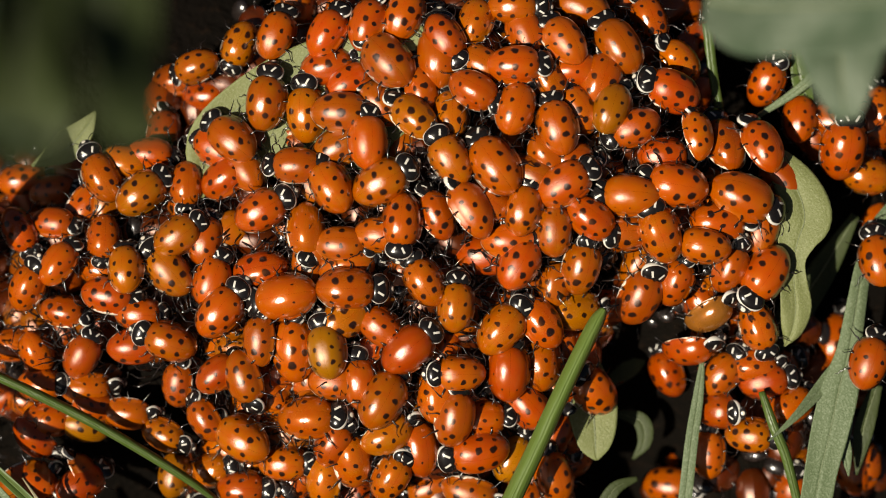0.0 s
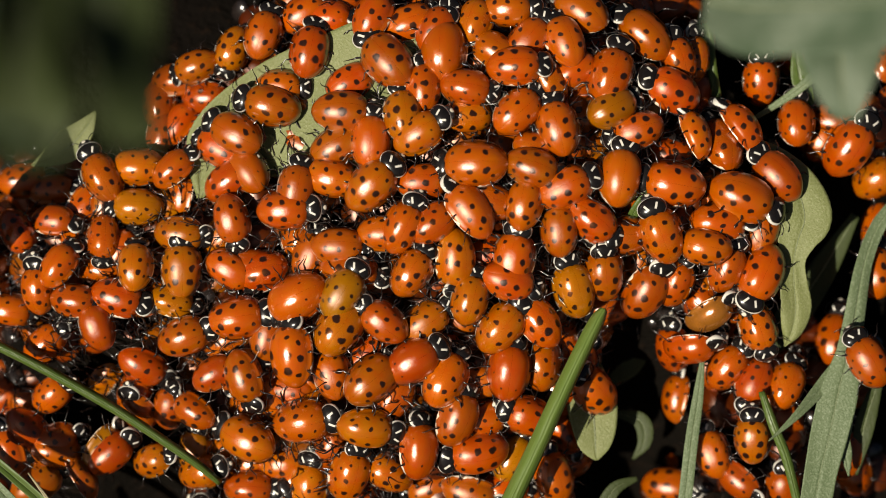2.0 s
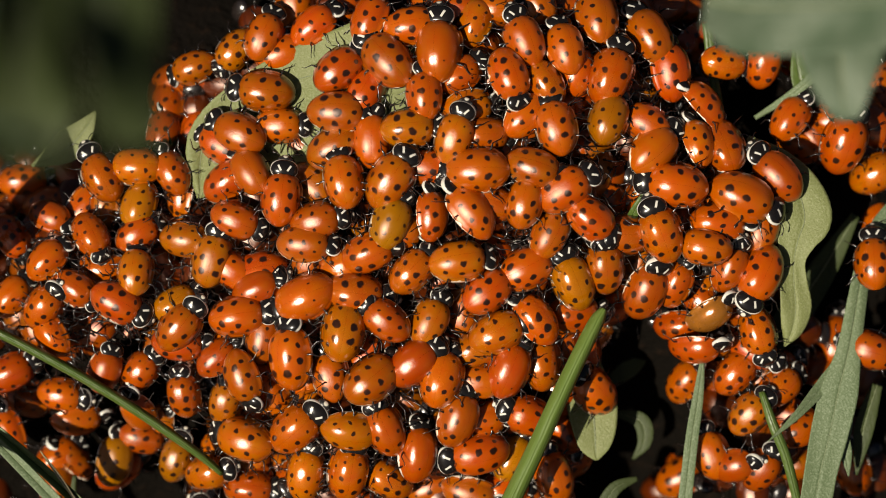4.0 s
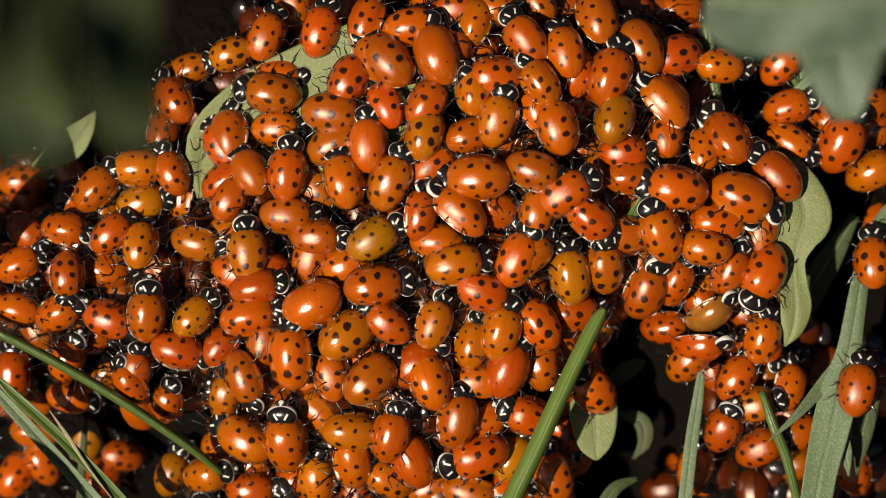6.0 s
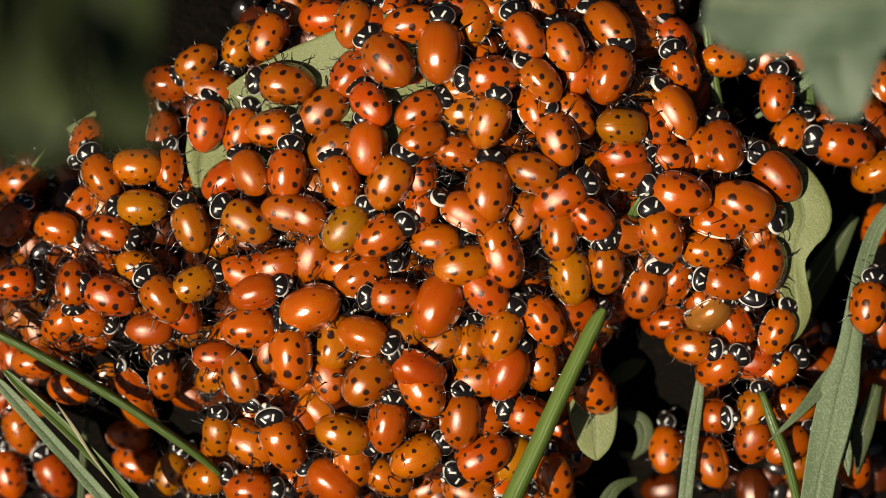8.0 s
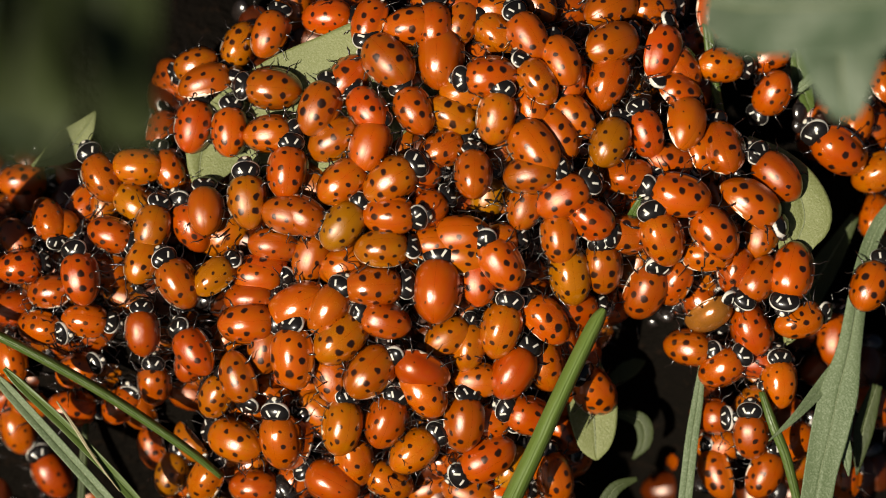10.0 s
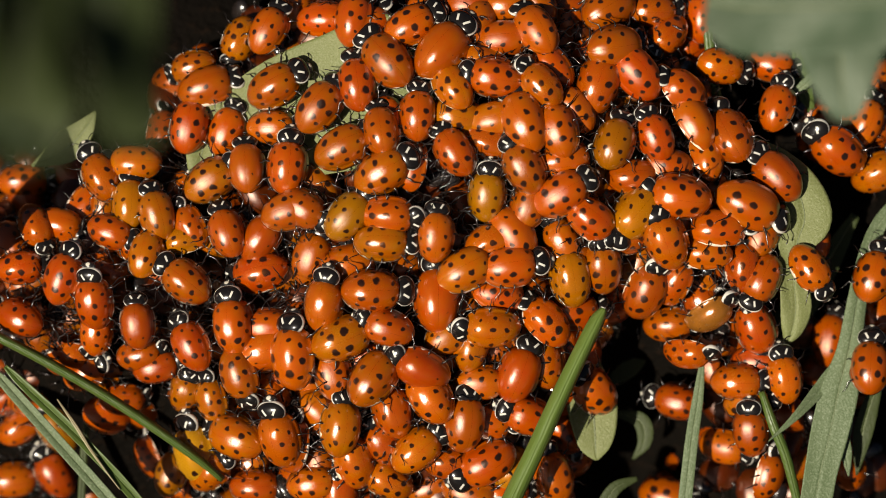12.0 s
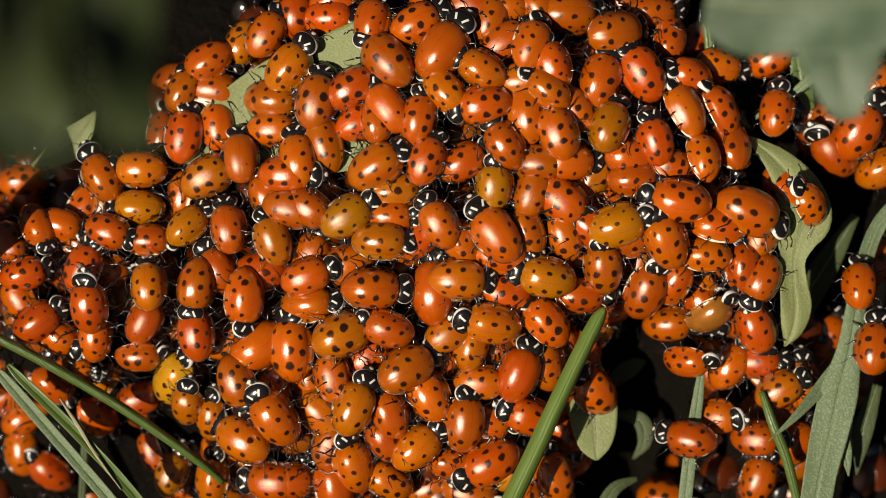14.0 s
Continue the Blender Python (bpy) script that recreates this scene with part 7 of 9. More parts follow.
    crawl('q', 0.92, -5, 66, (0, -20.5, -19.5, -5.3, 80, -2), (1.5, -21.6, -19.6, -4.9, 75, -2), (3, -20.7, -19.7, -4.3, 80, 2), (5.5, -21.0, -19.7, -4.5, 80, 8), (6.7, -21.0, -20.2, -4.7, 80, 1), (8, -21.0, -20.2, -4.7, 80, 2), (10.5, -20.7, -20.5, -4.6, 20, -2), (11.3, -19.6, -18.6, -3.3, 10, 6), (12.2, -20.7, -20.0, -4.4, 60, -2), (14, -20.2, -20.5, -4.3, 10, -2))
    crawl('r', 0.93, -14, -6, (0, -17.9, -21.2, -3.7, 90, -20), (1.5, -17.2, -21.1, -4.6, 90, -22), (3, -17.2, -21.2, -4.7, 90, -30), (5.5, -17.2, -21.2, -4.7, 90, -22), (6.7, -16.9, -21.2, -4.6, 90, 2), (8, -17.2, -21.2, -3.5, 90, -22), (10.5, -16.7, -21.0, -4.5, 90, -21), (12.2, -16.7, -21.0, -4.5, 90, -21), (13.1, -13.5, -20.0, -2.0, 80, -16), (14, -13.7, -20.5, -3.6, 90, -6))
    crawl('r', 0.96, -14, 14, (0, -36.5, -20.7, -4.6, 100, -44), (0.8, -37.2, -20.2, -4.6, 40, -43), (1.5, -38.0, -19.7, -4.6, -20, -42), (3, -38.0, -15.0, -4.6, -30, -28), (5.5, -38.0, -19.5, -12.1, -10, -20), (6.1, -37.6, -20.2, -12.1, 40, -23), (6.7, -37.2, -21.0, -12.1, 90, -26), (7.3, -37.7, -20.5, -12.1, 35, -23), (8, -38.2, -20.0, -12.1, -20, -20), (9.2, -35.1, -16.7, -9.4, 40, -30), (10.5, -32.0, -13.5, -6.7, 100, -40), (12.2, -30.0, -14.7, -7.4, 100, -40), (14, -31.0, -14.7, -7.5, 120, -48))
    crawl('t', 0.96, 2, 0, (0, -32.2, -21.0, -4.6, 60, -24), (1.5, -29.7, -21.0, -4.6, 90, 8), (2.3, -29.7, -16.7, -4.6, 20, 4), (3, -29.2, -18.7, -4.6, 20, 8), (4.2, -28.8, -19.7, -9.7, 60, -3), (5.5, -28.5, -20.7, -11.1, 100, -15), (6.1, -31.1, -20.3, -11.3, 35, -11), (6.7, -33.7, -20.0, -11.6, -30, -7), (8, -34.2, -20.0, -11.7, -30, -7), (10.5, -34.5, -20.0, -11.7, -30, -12), (12.2, -34.2, -20.0, -11.7, -30, -7), (14, -34.5, -19.5, -11.7, -50, -38))
    crawl('o', 0.92, -2, 14, (0, -14.2, -18.9, -2.9, 90, -8), (1.5, -14.2, -18.9, -2.9, 90, -8), (2.4, -14.2, -18.9, -6.5, 90, -8), (11.3, -11.7, -20.7, -7.0, 80, -14), (12.2, -11.7, -20.7, -2.1, 80, -14), (13.4, -11.7, -20.7, -7.2, 80, -14), (14, -11.7, -20.7, -7.2, 80, -14))
    crawl('s', 0.87, -16, 60, (0, -38.2, -8.5, -6.6, 90, -1), (1.5, -38.5, -6.2, -4.7, 140, -1), (2.2, -38.5, -5.0, -4.5, 70, -4), (3, -38.5, -3.7, -4.3, 0, -7), (4.2, -38.1, -4.5, -4.2, 50, -7), (5.5, -37.7, -5.2, -4.1, 100, -7), (6.7, -37.7, -6.0, -4.3, 100, -24), (8, -36.2, -10.0, -6.6, 90, -31), (9.2, -37.2, -10.0, -6.3, 30, -16), (10.5, -38.2, -10.0, -6.0, -30, -1), (11.3, -37.8, -13.0, -8.4, 15, -1), (12.2, -37.5, -16.0, -10.8, 60, -1), (14, -37.2, -15.0, -10.2, 60, -7))
    crawl('t', 0.87, -11, -6, (0, -36.0, -9.0, -4.6, 160, -24), (0.4, -35.4, -8.8, -4.6, 128, -20), (0.8, -34.8, -8.6, -4.6, 95, -16), (1.15, -34.2, -8.4, -4.2, 62, -12), (1.5, -33.6, -8.2, -3.7, 30, -7), (2.3, -36.0, -8.5, -4.5, 60, -22), (2.6, -35.4, -7.7, -3.4, 10, -21), (3, -34.8, -7.0, -2.2, -40, -19), (5.5, -33.7, -9.5, -4.3, -20, -7), (6.1, -33.2, -10.1, -4.6, 40, -16), (6.7, -32.7, -10.7, -4.9, 100, -24), (8, -31.7, -6.2, -2.5, 100, -30), (10.5, -31.7, -6.5, -2.5, 90, -31), (10.9, -31.6, -6.8, -2.5, 50, -26), (11.3, -31.4, -7.1, -2.6, 10, -20), (12.2, -30.5, -7.5, -2.7, 5, -9), (14, -30.7, -8.0, -2.9, 5, -13))
    crawl('r', 0.86, 7, -6, (0, -35.7, -12.0, -4.6, 90, -30), (1.5, -36.0, -14.7, -4.6, 40, 0), (2.3, -34.0, -12.0, -4.6, 60, 0), (3, -34.2, -12.5, -4.6, 90, -11), (5.5, -33.2, -13.0, -6.6, 100, -11), (6.7, -33.0, -13.0, -6.5, 90, -7), (8, -33.0, -12.2, -6.0, 90, 0), (10.5, -32.2, -10.7, -4.7, 60, -23), (12.2, -31.7, -11.0, -4.8, 60, -30), (14, -32.7, -10.7, -6.1, 90, -18))
    crawl('r', 0.96, -13, 14, (0, -27.5, -8.5, -2.8, 90, 6), (1.5, -27.2, -10.2, -3.7, 140, 6), (3, -24.7, -9.0, -2.7, 100, 3), (5.5, -23.2, -7.7, -2.0, 100, 0), (6.1, -23.7, -9.0, -1.2, 100, -33), (6.4, -23.8, -7.6, -0.9, 35, -31), (6.7, -24.0, -6.2, -0.5, -30, -29), (8, -23.0, -5.5, -1.6, -40, -11), (10.5, -21.7, -9.5, -1.0, -35, -13), (12.2, -22.0, -8.5, -0.8, -30, -14), (14, -21.7, -7.7, -0.6, -10, -13))
    crawl('r', 1.08, -13, 4, (0, -8.7, -3.5, 1.7, 90, -2), (1, -7.6, -4.0, 0.9, 75, -28), (1.5, -8.2, -1.7, 0.5, 90, -41), (3, -8.5, -3.7, 0.4, 100, -5), (5.5, -6.5, -3.5, 1.9, 90, -2), (6.7, -6.2, -3.0, 1.9, 75, -2), (7.5, -7.0, -3.5, 1.1, 80, -16), (8, -7.2, -2.5, 0.6, 60, -25), (10.5, -6.2, -3.5, 1.9, 90, -3), (12.2, -6.5, -3.7, 1.9, 90, -3), (14, -6.5, -3.5, 1.9, 90, -3))
    crawl('r', 0.93, -3, 62, (0, -1.5, -3.0, 2.0, 330, -7), (0.8, -1.5, -2.8, 2.1, 375, -7), (1.5, -1.6, -2.6, 2.1, 420, -7), (2.3, -3.4, -2.1, 2.1, 380, -7), (3, -3.0, -2.2, 2.1, 380, -7), (5.5, -2.7, -1.2, 1.0, 450, -13), (6.1, 1.1, -0.3, 0.9, 390, -13), (6.7, 4.8, 0.6, 0.9, 330, -13), (8, 4.8, 0.3, 2.1, 350, -7), (9.2, 4.6, 0.4, 1.5, 400, -10), (10.5, 4.3, 0.6, 0.9, 450, -13), (12.2, 4.0, 0.6, 1.0, 420, -24), (13.1, 2.9, 0.6, 1.0, 375, -30), (14, 1.8, 0.6, 1.1, 330, -36))
    crawl('o', 0.92, -9, 14, (0, 1.1, -5.2, 1.6, 5, 2), (1.5, 1.7, -4.9, 1.5, 8, 7), (2.3, 2.6, -4.5, 1.5, 30, 1), (3, 2.8, -9.0, -0.7, 90, 1), (5.5, 2.6, -8.5, -0.5, 20, 5), (6.7, 2.3, -8.7, -0.5, 15, 21), (8, 2.1, -8.7, -0.4, 15, 21), (10.5, 2.1, -8.7, -0.4, 15, 21), (12.2, 2.3, -8.7, -0.5, 15, 22), (14, 2.3, -8.7, -0.5, 15, 22))
    crawl('y', 0.99, -10, -6, (0, -10.2, -9.2, 1.4, 350, -4), (1, -8.3, -1.9, 2.0, 357, -2), (1.25, -7.9, -2.9, 1.9, 398, -1), (1.5, -7.4, -3.8, 1.8, 440, 1), (1.9, -8.6, -4.0, 2.0, 405, 4), (2.3, -9.7, -4.3, 2.1, 370, 7), (3, -2.7, 1.7, 2.4, 375, 13), (5.5, -8.5, 2.1, 1.8, 410, 16), (6.1, -6.2, 0.7, 1.8, 420, 13), (6.7, -8.2, 1.3, 1.9, 400, 10), (8, -8.7, 1.8, 1.8, 405, 18), (10.5, -9.0, 2.1, 1.7, 400, 11), (12.2, -8.5, 2.8, 1.8, 405, 10), (14, -8.7, 2.8, 1.8, 420, 13))
    crawl('r', 1.16, 4, 62, (0, -13.0, -9.0, -0.3, 0, -20), (1.5, -13.0, -9.3, 0.9, 0, -30), (3, -13.2, -9.7, 0.9, 0, -26), (5.5, -13.2, -9.7, 0.9, 0, -26), (6.7, -13.2, -9.7, 0.9, 0, -26), (8, -13.2, -9.7, 0.9, 0, -26), (10.5, -13.0, -9.7, 0.9, 0, -26), (12.2, -13.0, -9.7, 0.9, 0, -26), (14, -13.2, -9.0, -0.4, 0, -20))
    crawl('o', 1.10, -17, 4, (0, -9.0, -6.2, 0.3, 60, 6), (1.5, -9.4, -7.0, 1.5, 60, 6), (2.2, -9.2, -7.2, 1.5, 20, 6), (3, -9.0, -7.5, 1.5, -20, 6), (4.2, -8.8, -7.5, 1.5, 20, 6), (5.5, -8.7, -7.5, 1.6, 60, 6), (6.7, -8.7, -8.2, 1.5, 40, 6), (8, -9.5, -8.5, 0.2, 20, 6), (10.5, -9.2, -8.0, 1.5, 60, 6), (12.2, -9.2, -8.0, 1.5, 70, 7), (14, -9.2, -7.7, 1.5, 70, 6))
    crawl('o', 1.05, 0, 4, (0, 5.1, -7.2, 0.5, 40, -6), (1.5, 4.8, -7.2, 0.5, 40, -6), (2.3, 5.1, -7.0, 0.5, 40, -6), (3, 4.3, -7.5, 0.6, 100, -24), (4.2, 4.7, -7.5, 0.5, 55, -15), (5.5, 5.1, -7.5, 0.4, 10, -6), (6.7, 5.1, -7.5, 0.4, 20, -6), (8, 5.1, -7.7, 0.4, 20, -6), (10.5, 5.1, -7.0, 0.5, 10, -6), (10.9, 4.3, -6.8, 0.7, -38, -17), (11.3, 3.6, -6.7, 0.9, -85, -28), (12.2, 4.5, -6.7, 0.7, -90, -24), (14, 4.5, -6.5, 0.8, -80, -19))
    crawl('r', 1.02, -17, 60, (0, 8.6, -6.7, -0.2, 330, 24), (1.5, 8.6, -6.7, -0.2, 330, 19), (3, 8.1, -6.5, -0.0, 330, 36), (5.5, 8.3, -6.7, -0.2, 330, 27), (6.7, 8.6, -7.0, -0.3, 330, 22), (8, 8.8, -6.5, -0.2, 330, 27), (10.5, 9.1, -6.5, -0.3, 325, 31), (12.2, 9.1, -6.7, -0.4, 325, 31), (14, 9.1, -6.7, -0.4, 325, 29))
    crawl('r', 0.99, -18, 0, (0, 6.6, -1.5, 1.6, 30, -4), (0.33, 6.3, -1.4, 1.6, 75, -8), (0.67, 6.0, -1.4, 1.5, 120, -13), (1, 5.7, -1.4, 1.5, 165, -17), (1.5, 6.4, -2.0, 1.5, 150, -24), (1.85, 5.8, -2.5, 1.4, 118, -19), (2.2, 5.2, -3.1, 1.4, 85, -14), (2.6, 4.6, -3.7, 1.4, 52, -9), (3, 4.0, -4.2, 1.3, 20, -4), (4.2, 3.7, -3.8, 1.5, 65, -7), (5.5, 3.3, -3.5, 1.6, 110, -9), (6.7, 3.3, -4.0, 1.5, 105, -9), (8, 3.6, -3.7, 1.5, 130, -11), (8.8, 3.4, -3.4, 1.2, 77, -12), (9.7, 3.2, -3.0, 0.8, 23, -14), (10.5, 3.1, -2.7, 0.5, -30, -15), (10.9, 3.5, -3.1, 0.3, 2, -21), (11.3, 3.9, -3.5, 0.2, 35, -27), (11.75, 4.3, -3.9, 0.1, 68, -33), (12.2, 4.8, -4.2, -0.0, 100, -39), (14, 5.3, -4.0, -0.1, 100, -27))
    crawl('o', 0.99, 1, -6, (0, 12.1, -1.7, 0.4, 10, 3), (1.5, 14.1, -2.5, -0.4, -10, -12), (3, 14.3, -1.7, -0.1, -10, -10), (5.5, 14.3, -1.7, -0.1, -10, -10), (6.7, 14.3, -1.7, -0.1, -10, -10), (8, 14.3, -1.7, -0.1, -10, -10), (10.5, 14.1, -1.7, -0.1, -10, -17), (12.2, 14.1, -1.7, -0.1, -10, -10), (14, 14.2, -1.7, -0.1, -10, -12))
    crawl('r', 0.93, -8, 60, (0, 9.8, -3.2, -0.8, 10, -7), (0.9, 9.8, -3.2, -4.4, 10, -7), (9.6, 10.8, -0.5, -3.8, 10, -10), (10.5, 10.8, -0.5, -0.2, 10, -10), (11.3, 10.8, -0.6, -0.2, 50, -21), (12.2, 10.8, -0.7, -0.2, 90, -31), (13.1, 9.2, 0.4, 0.3, 30, -33), (14, 7.6, 1.6, 0.8, -30, -35))
    crawl('y', 1.05, -7, 66, (0, 11.3, -5.2, -1.9, 90, 28), (0.5, 11.1, -4.2, -1.3, 45, 19), (1, 10.8, -3.3, -0.7, 0, 10), (1.5, 11.3, -3.7, -0.1, -10, 1), (3, 11.7, -3.5, -0.1, -30, 1), (5.5, 11.3, -2.5, 0.3, -10, -5), (6.7, 11.3, -2.5, 0.3, -10, -5), (8, 11.3, -2.5, 0.3, -10, -5), (10.5, 11.3, -2.5, 0.3, -10, -5), (12.2, 11.3, -2.7, 0.3, -10, -5), (13.1, 10.3, -2.6, 0.6, -45, -5), (14, 9.3, -2.5, 0.8, -80, -5))
    crawl('t', 0.93, 3, 62, (0, -5.2, -7.0, 0.5, 310, -15), (1.5, -5.1, -6.6, 1.8, 310, -10), (3, -5.0, -6.4, 1.8, 310, -10), (5.5, -4.7, -6.5, 1.8, 310, -10), (6.7, -4.7, -6.7, 1.8, 310, -10), (7.5, -2.4, -4.0, 2.3, 292, -10), (8, -4.2, -4.2, 1.9, 270, -6), (10.5, -5.0, -6.7, 1.8, 290, -8), (12.2, -4.7, -7.0, 1.8, 290, -8), (14, -4.7, -7.0, 1.8, 290, -21))
    crawl('p', 1.05, 5, 66, (0, -3.2, -9.0, 1.5, 50, -5), (1, -4.2, -9.9, 1.4, 85, -5), (1.5, -2.8, -10.0, 1.4, 60, -5), (3, -2.8, -10.0, 1.4, 60, -5), (5.5, -2.7, -10.5, 0.0, 40, -17), (6.7, -2.2, -10.0, 0.1, 70, -28), (7.1, -3.3, -10.2, 0.7, 38, -20), (7.5, -4.5, -10.3, 1.3, 5, -12), (7.75, -3.2, -10.4, 1.2, -28, -24), (8, -2.0, -10.5, 1.2, -60, -37), (10.5, -1.7, -10.5, 1.2, -60, -40), (12.2, -1.7, -10.5, 1.2, -60, -25), (13.4, -1.7, -10.5, -3.9, -60, -25), (14, -1.7, -10.5, -3.9, -60, -25))
    crawl('r', 0.92, 6, 4, (0, 1.6, -11.0, 0.5, 270, 7), (0.5, 1.9, -11.2, -0.5, 210, 7), (1, 2.3, -11.5, -1.5, 150, 7), (1.5, 2.7, -11.7, -2.5, 90, 7), (3, 2.8, -11.5, -1.2, 90, 7), (5.5, 2.8, -11.7, -1.2, 90, 7), (6.7, 2.8, -11.5, -1.2, 90, 7), (8, 2.8, -11.5, -1.2, 90, 7), (10.5, 2.8, -11.5, -1.2, 90, 7), (12.2, 3.1, -11.7, -1.3, 90, 7), (14, 3.1, -11.7, -1.3, 90, 7))
    crawl('p', 1.06, -2, 38, (0, 5.8, -11.0, -0.6, 0, -7), (1.5, 5.8, -11.0, -0.6, 0, -7), (3, 5.8, -10.9, -0.6, 20, -7), (5.5, 5.6, -10.7, -0.5, 20, -7), (6.7, 5.6, -11.0, -0.5, 20, -7), (8, 5.6, -11.0, -0.5, 20, -7), (10.5, 6.3, -11.0, -0.7, 30, -7), (12.2, 6.6, -11.2, -0.9, 20, -7), (14, 6.6, -11.2, -0.9, 20, -7))
    crawl('q', 1.02, -18, 0, (0, 8.7, -10.2, -2.5, 350, -27), (1.5, 8.7, -10.2, -2.5, 350, -27), (3, 8.7, -10.2, -2.5, 350, -27), (5.5, 8.7, -10.2, -2.5, 350, -24), (6.7, 8.7, -10.2, -2.5, 350, -24), (8, 8.7, -10.2, -2.5, 350, -24), (10.5, 9.1, -10.2, -2.7, 340, -19), (12.2, 9.1, -10.0, -2.6, 340, -28), (14, 9.1, -10.2, -2.7, 340, -28))
    crawl('r', 0.93, -5, -6, (0, -9.7, -11.7, 0.0, 90, -9), (0.8, -9.7, -11.4, 0.0, 40, 0), (1.5, -9.7, -11.1, 0.1, -10, 8), (3, -10.0, -11.5, 0.0, -10, 2), (5.5, -9.7, -11.2, 0.1, -10, 2), (6.7, -10.0, -11.5, 0.0, -10, 2), (8, -10.0, -11.5, 0.0, -10, 2), (10.5, -9.7, -11.5, 0.0, -10, 2), (12.2, -9.7, -11.2, 0.1, -10, 2), (14, -9.7, -11.5, 0.0, -10, 8))
    crawl('s', 0.99, -3, 4, (0, -7.2, -12.0, 0.1, 350, -7), (0.75, -5.7, -12.2, -0.6, 385, 2), (1.5, -4.2, -12.5, -1.3, 420, 11), (2.2, -4.7, -13.6, -0.9, 375, 2), (3, -5.2, -14.7, -0.5, 330, -7), (5.5, -4.7, -17.4, -0.4, 365, 21), (6.7, -4.7, -15.2, -0.7, 380, -7), (7.5, -5.2, -15.8, -0.1, 365, 1), (8, -5.0, -15.7, 0.4, 370, 6), (10.5, -5.2, -15.2, 0.6, 380, 0), (11.3, -6.0, -14.7, 0.8, 375, 0), (12.2, -4.2, -14.5, -0.6, 340, 5), (14, -4.7, -14.7, -0.6, 340, 2))
    crawl('q', 1.10, -19, 60, (0, -5.5, -13.5, 1.1, 30, 2), (0.7, -7.2, -12.5, 1.3, 50, 0), (1.5, -6.6, -11.7, 1.4, 50, 2), (3, -6.5, -11.7, 1.4, 50, -9), (5.5, -6.5, -11.7, 1.4, 50, -9), (6.7, -6.7, -11.6, 1.4, 40, -9), (8, -6.7, -11.7, 1.4, 40, -9), (10.5, -6.5, -11.0, 1.5, 35, -16), (12.2, -6.2, -11.7, 1.4, 30, -16), (13.1, -4.6, -11.0, 1.4, 50, 2), (14, -3.5, -10.7, 1.3, 60, 2))
    crawl('s', 1.05, -3, 56, (0, 0.8, -15.0, -0.4, 10, 22), (1.5, 1.0, -15.0, -0.4, 20, 22), (3, 1.0, -15.0, -0.4, 20, 22), (5.5, 1.1, -15.2, -0.5, 15, 19), (6.7, 1.1, -15.2, -0.5, 5, 15), (8, 1.4, -15.2, -0.6, 5, 15), (10.5, 1.8, -15.5, -0.8, 5, 10), (12.2, 1.8, -15.5, -0.8, 5, 10), (14, 1.8, -15.5, -0.8, 5, 10))
    crawl('q', 1.03, -13, 4, (0, -5.2, -16.2, -1.0, 70, 36), (0.7, -6.5, -16.4, 0.2, 100, 13), (1.5, -6.6, -15.6, 0.5, 100, 9), (3, -8.2, -15.7, 0.5, 110, 23), (5.5, -8.5, -16.0, -0.9, 90, 7), (6.7, -8.2, -16.0, -0.9, 110, 7), (8, -9.0, -16.2, 0.3, 110, 1), (9.2, -9.0, -15.9, 0.4, 55, 12), (10.5, -9.0, -15.7, 0.5, 0, 23), (11.3, -10.2, -14.2, 0.8, 0, 33), (12.2, -9.0, -16.2, 0.3, 10, 14), (13.1, -9.3, -15.8, 0.4, -15, 6), (14, -8.0, -14.2, 0.9, 25, 6))
    crawl('t', 1.10, 7, 4, (0, -12.0, -15.0, -0.9, 90, -30), (1.5, -12.4, -15.2, -1.0, 80, 0), (3, -12.7, -15.2, -1.1, 80, 0), (4.2, -13.3, -16.1, -0.9, 40, 4), (5.5, -14.0, -16.9, -0.7, 0, 7), (6.7, -13.5, -17.4, -0.8, 0, -11), (8, -14.0, -17.2, -0.8, -20, -1), (10.5, -14.2, -16.9, -0.8, 0, -11), (12.2, -14.2, -16.7, -0.7, -10, -11), (14, -14.7, -15.0, -0.2, -30, -4))
    crawl('r', 1.10, -3, 4, (0, 3.3, -17.8, -2.1, 260, -4), (1.5, 3.2, -17.9, -2.1, 260, -4), (3, 3.3, -17.8, -2.1, 260, -4), (5.5, 3.3, -18.2, -2.3, 260, -4), (6.7, 3.3, -17.9, -2.2, 240, -4), (8, 3.6, -18.2, -2.3, 240, -4), (10.5, 4.0, -18.4, -2.5, 240, -4), (12.2, 4.0, -18.7, -2.7, 240, -4), (14, 4.3, -18.7, -2.7, 240, -4))
    crawl('p', 1.05, -15, 56, (0, -2.2, -17.7, -2.1, 355, 20), (1.5, -2.3, -17.9, -0.9, 370, 27), (3, -2.5, -17.9, -0.9, 370, 31), (5.5, -2.5, -18.7, -2.5, 370, 8), (6.1, -2.7, -18.8, -1.9, 330, 13), (6.7, -3.0, -18.9, -1.3, 290, 19), (7.5, -9.6, -20.4, -1.6, 325, 26), (8, -9.7, -20.7, -2.0, 310, 30), (10.5, -9.7, -20.7, -2.0, 300, 25), (12.2, -9.2, -21.5, -3.6, 360, 8), (14, -9.7, -21.0, -3.4, 360, 28))
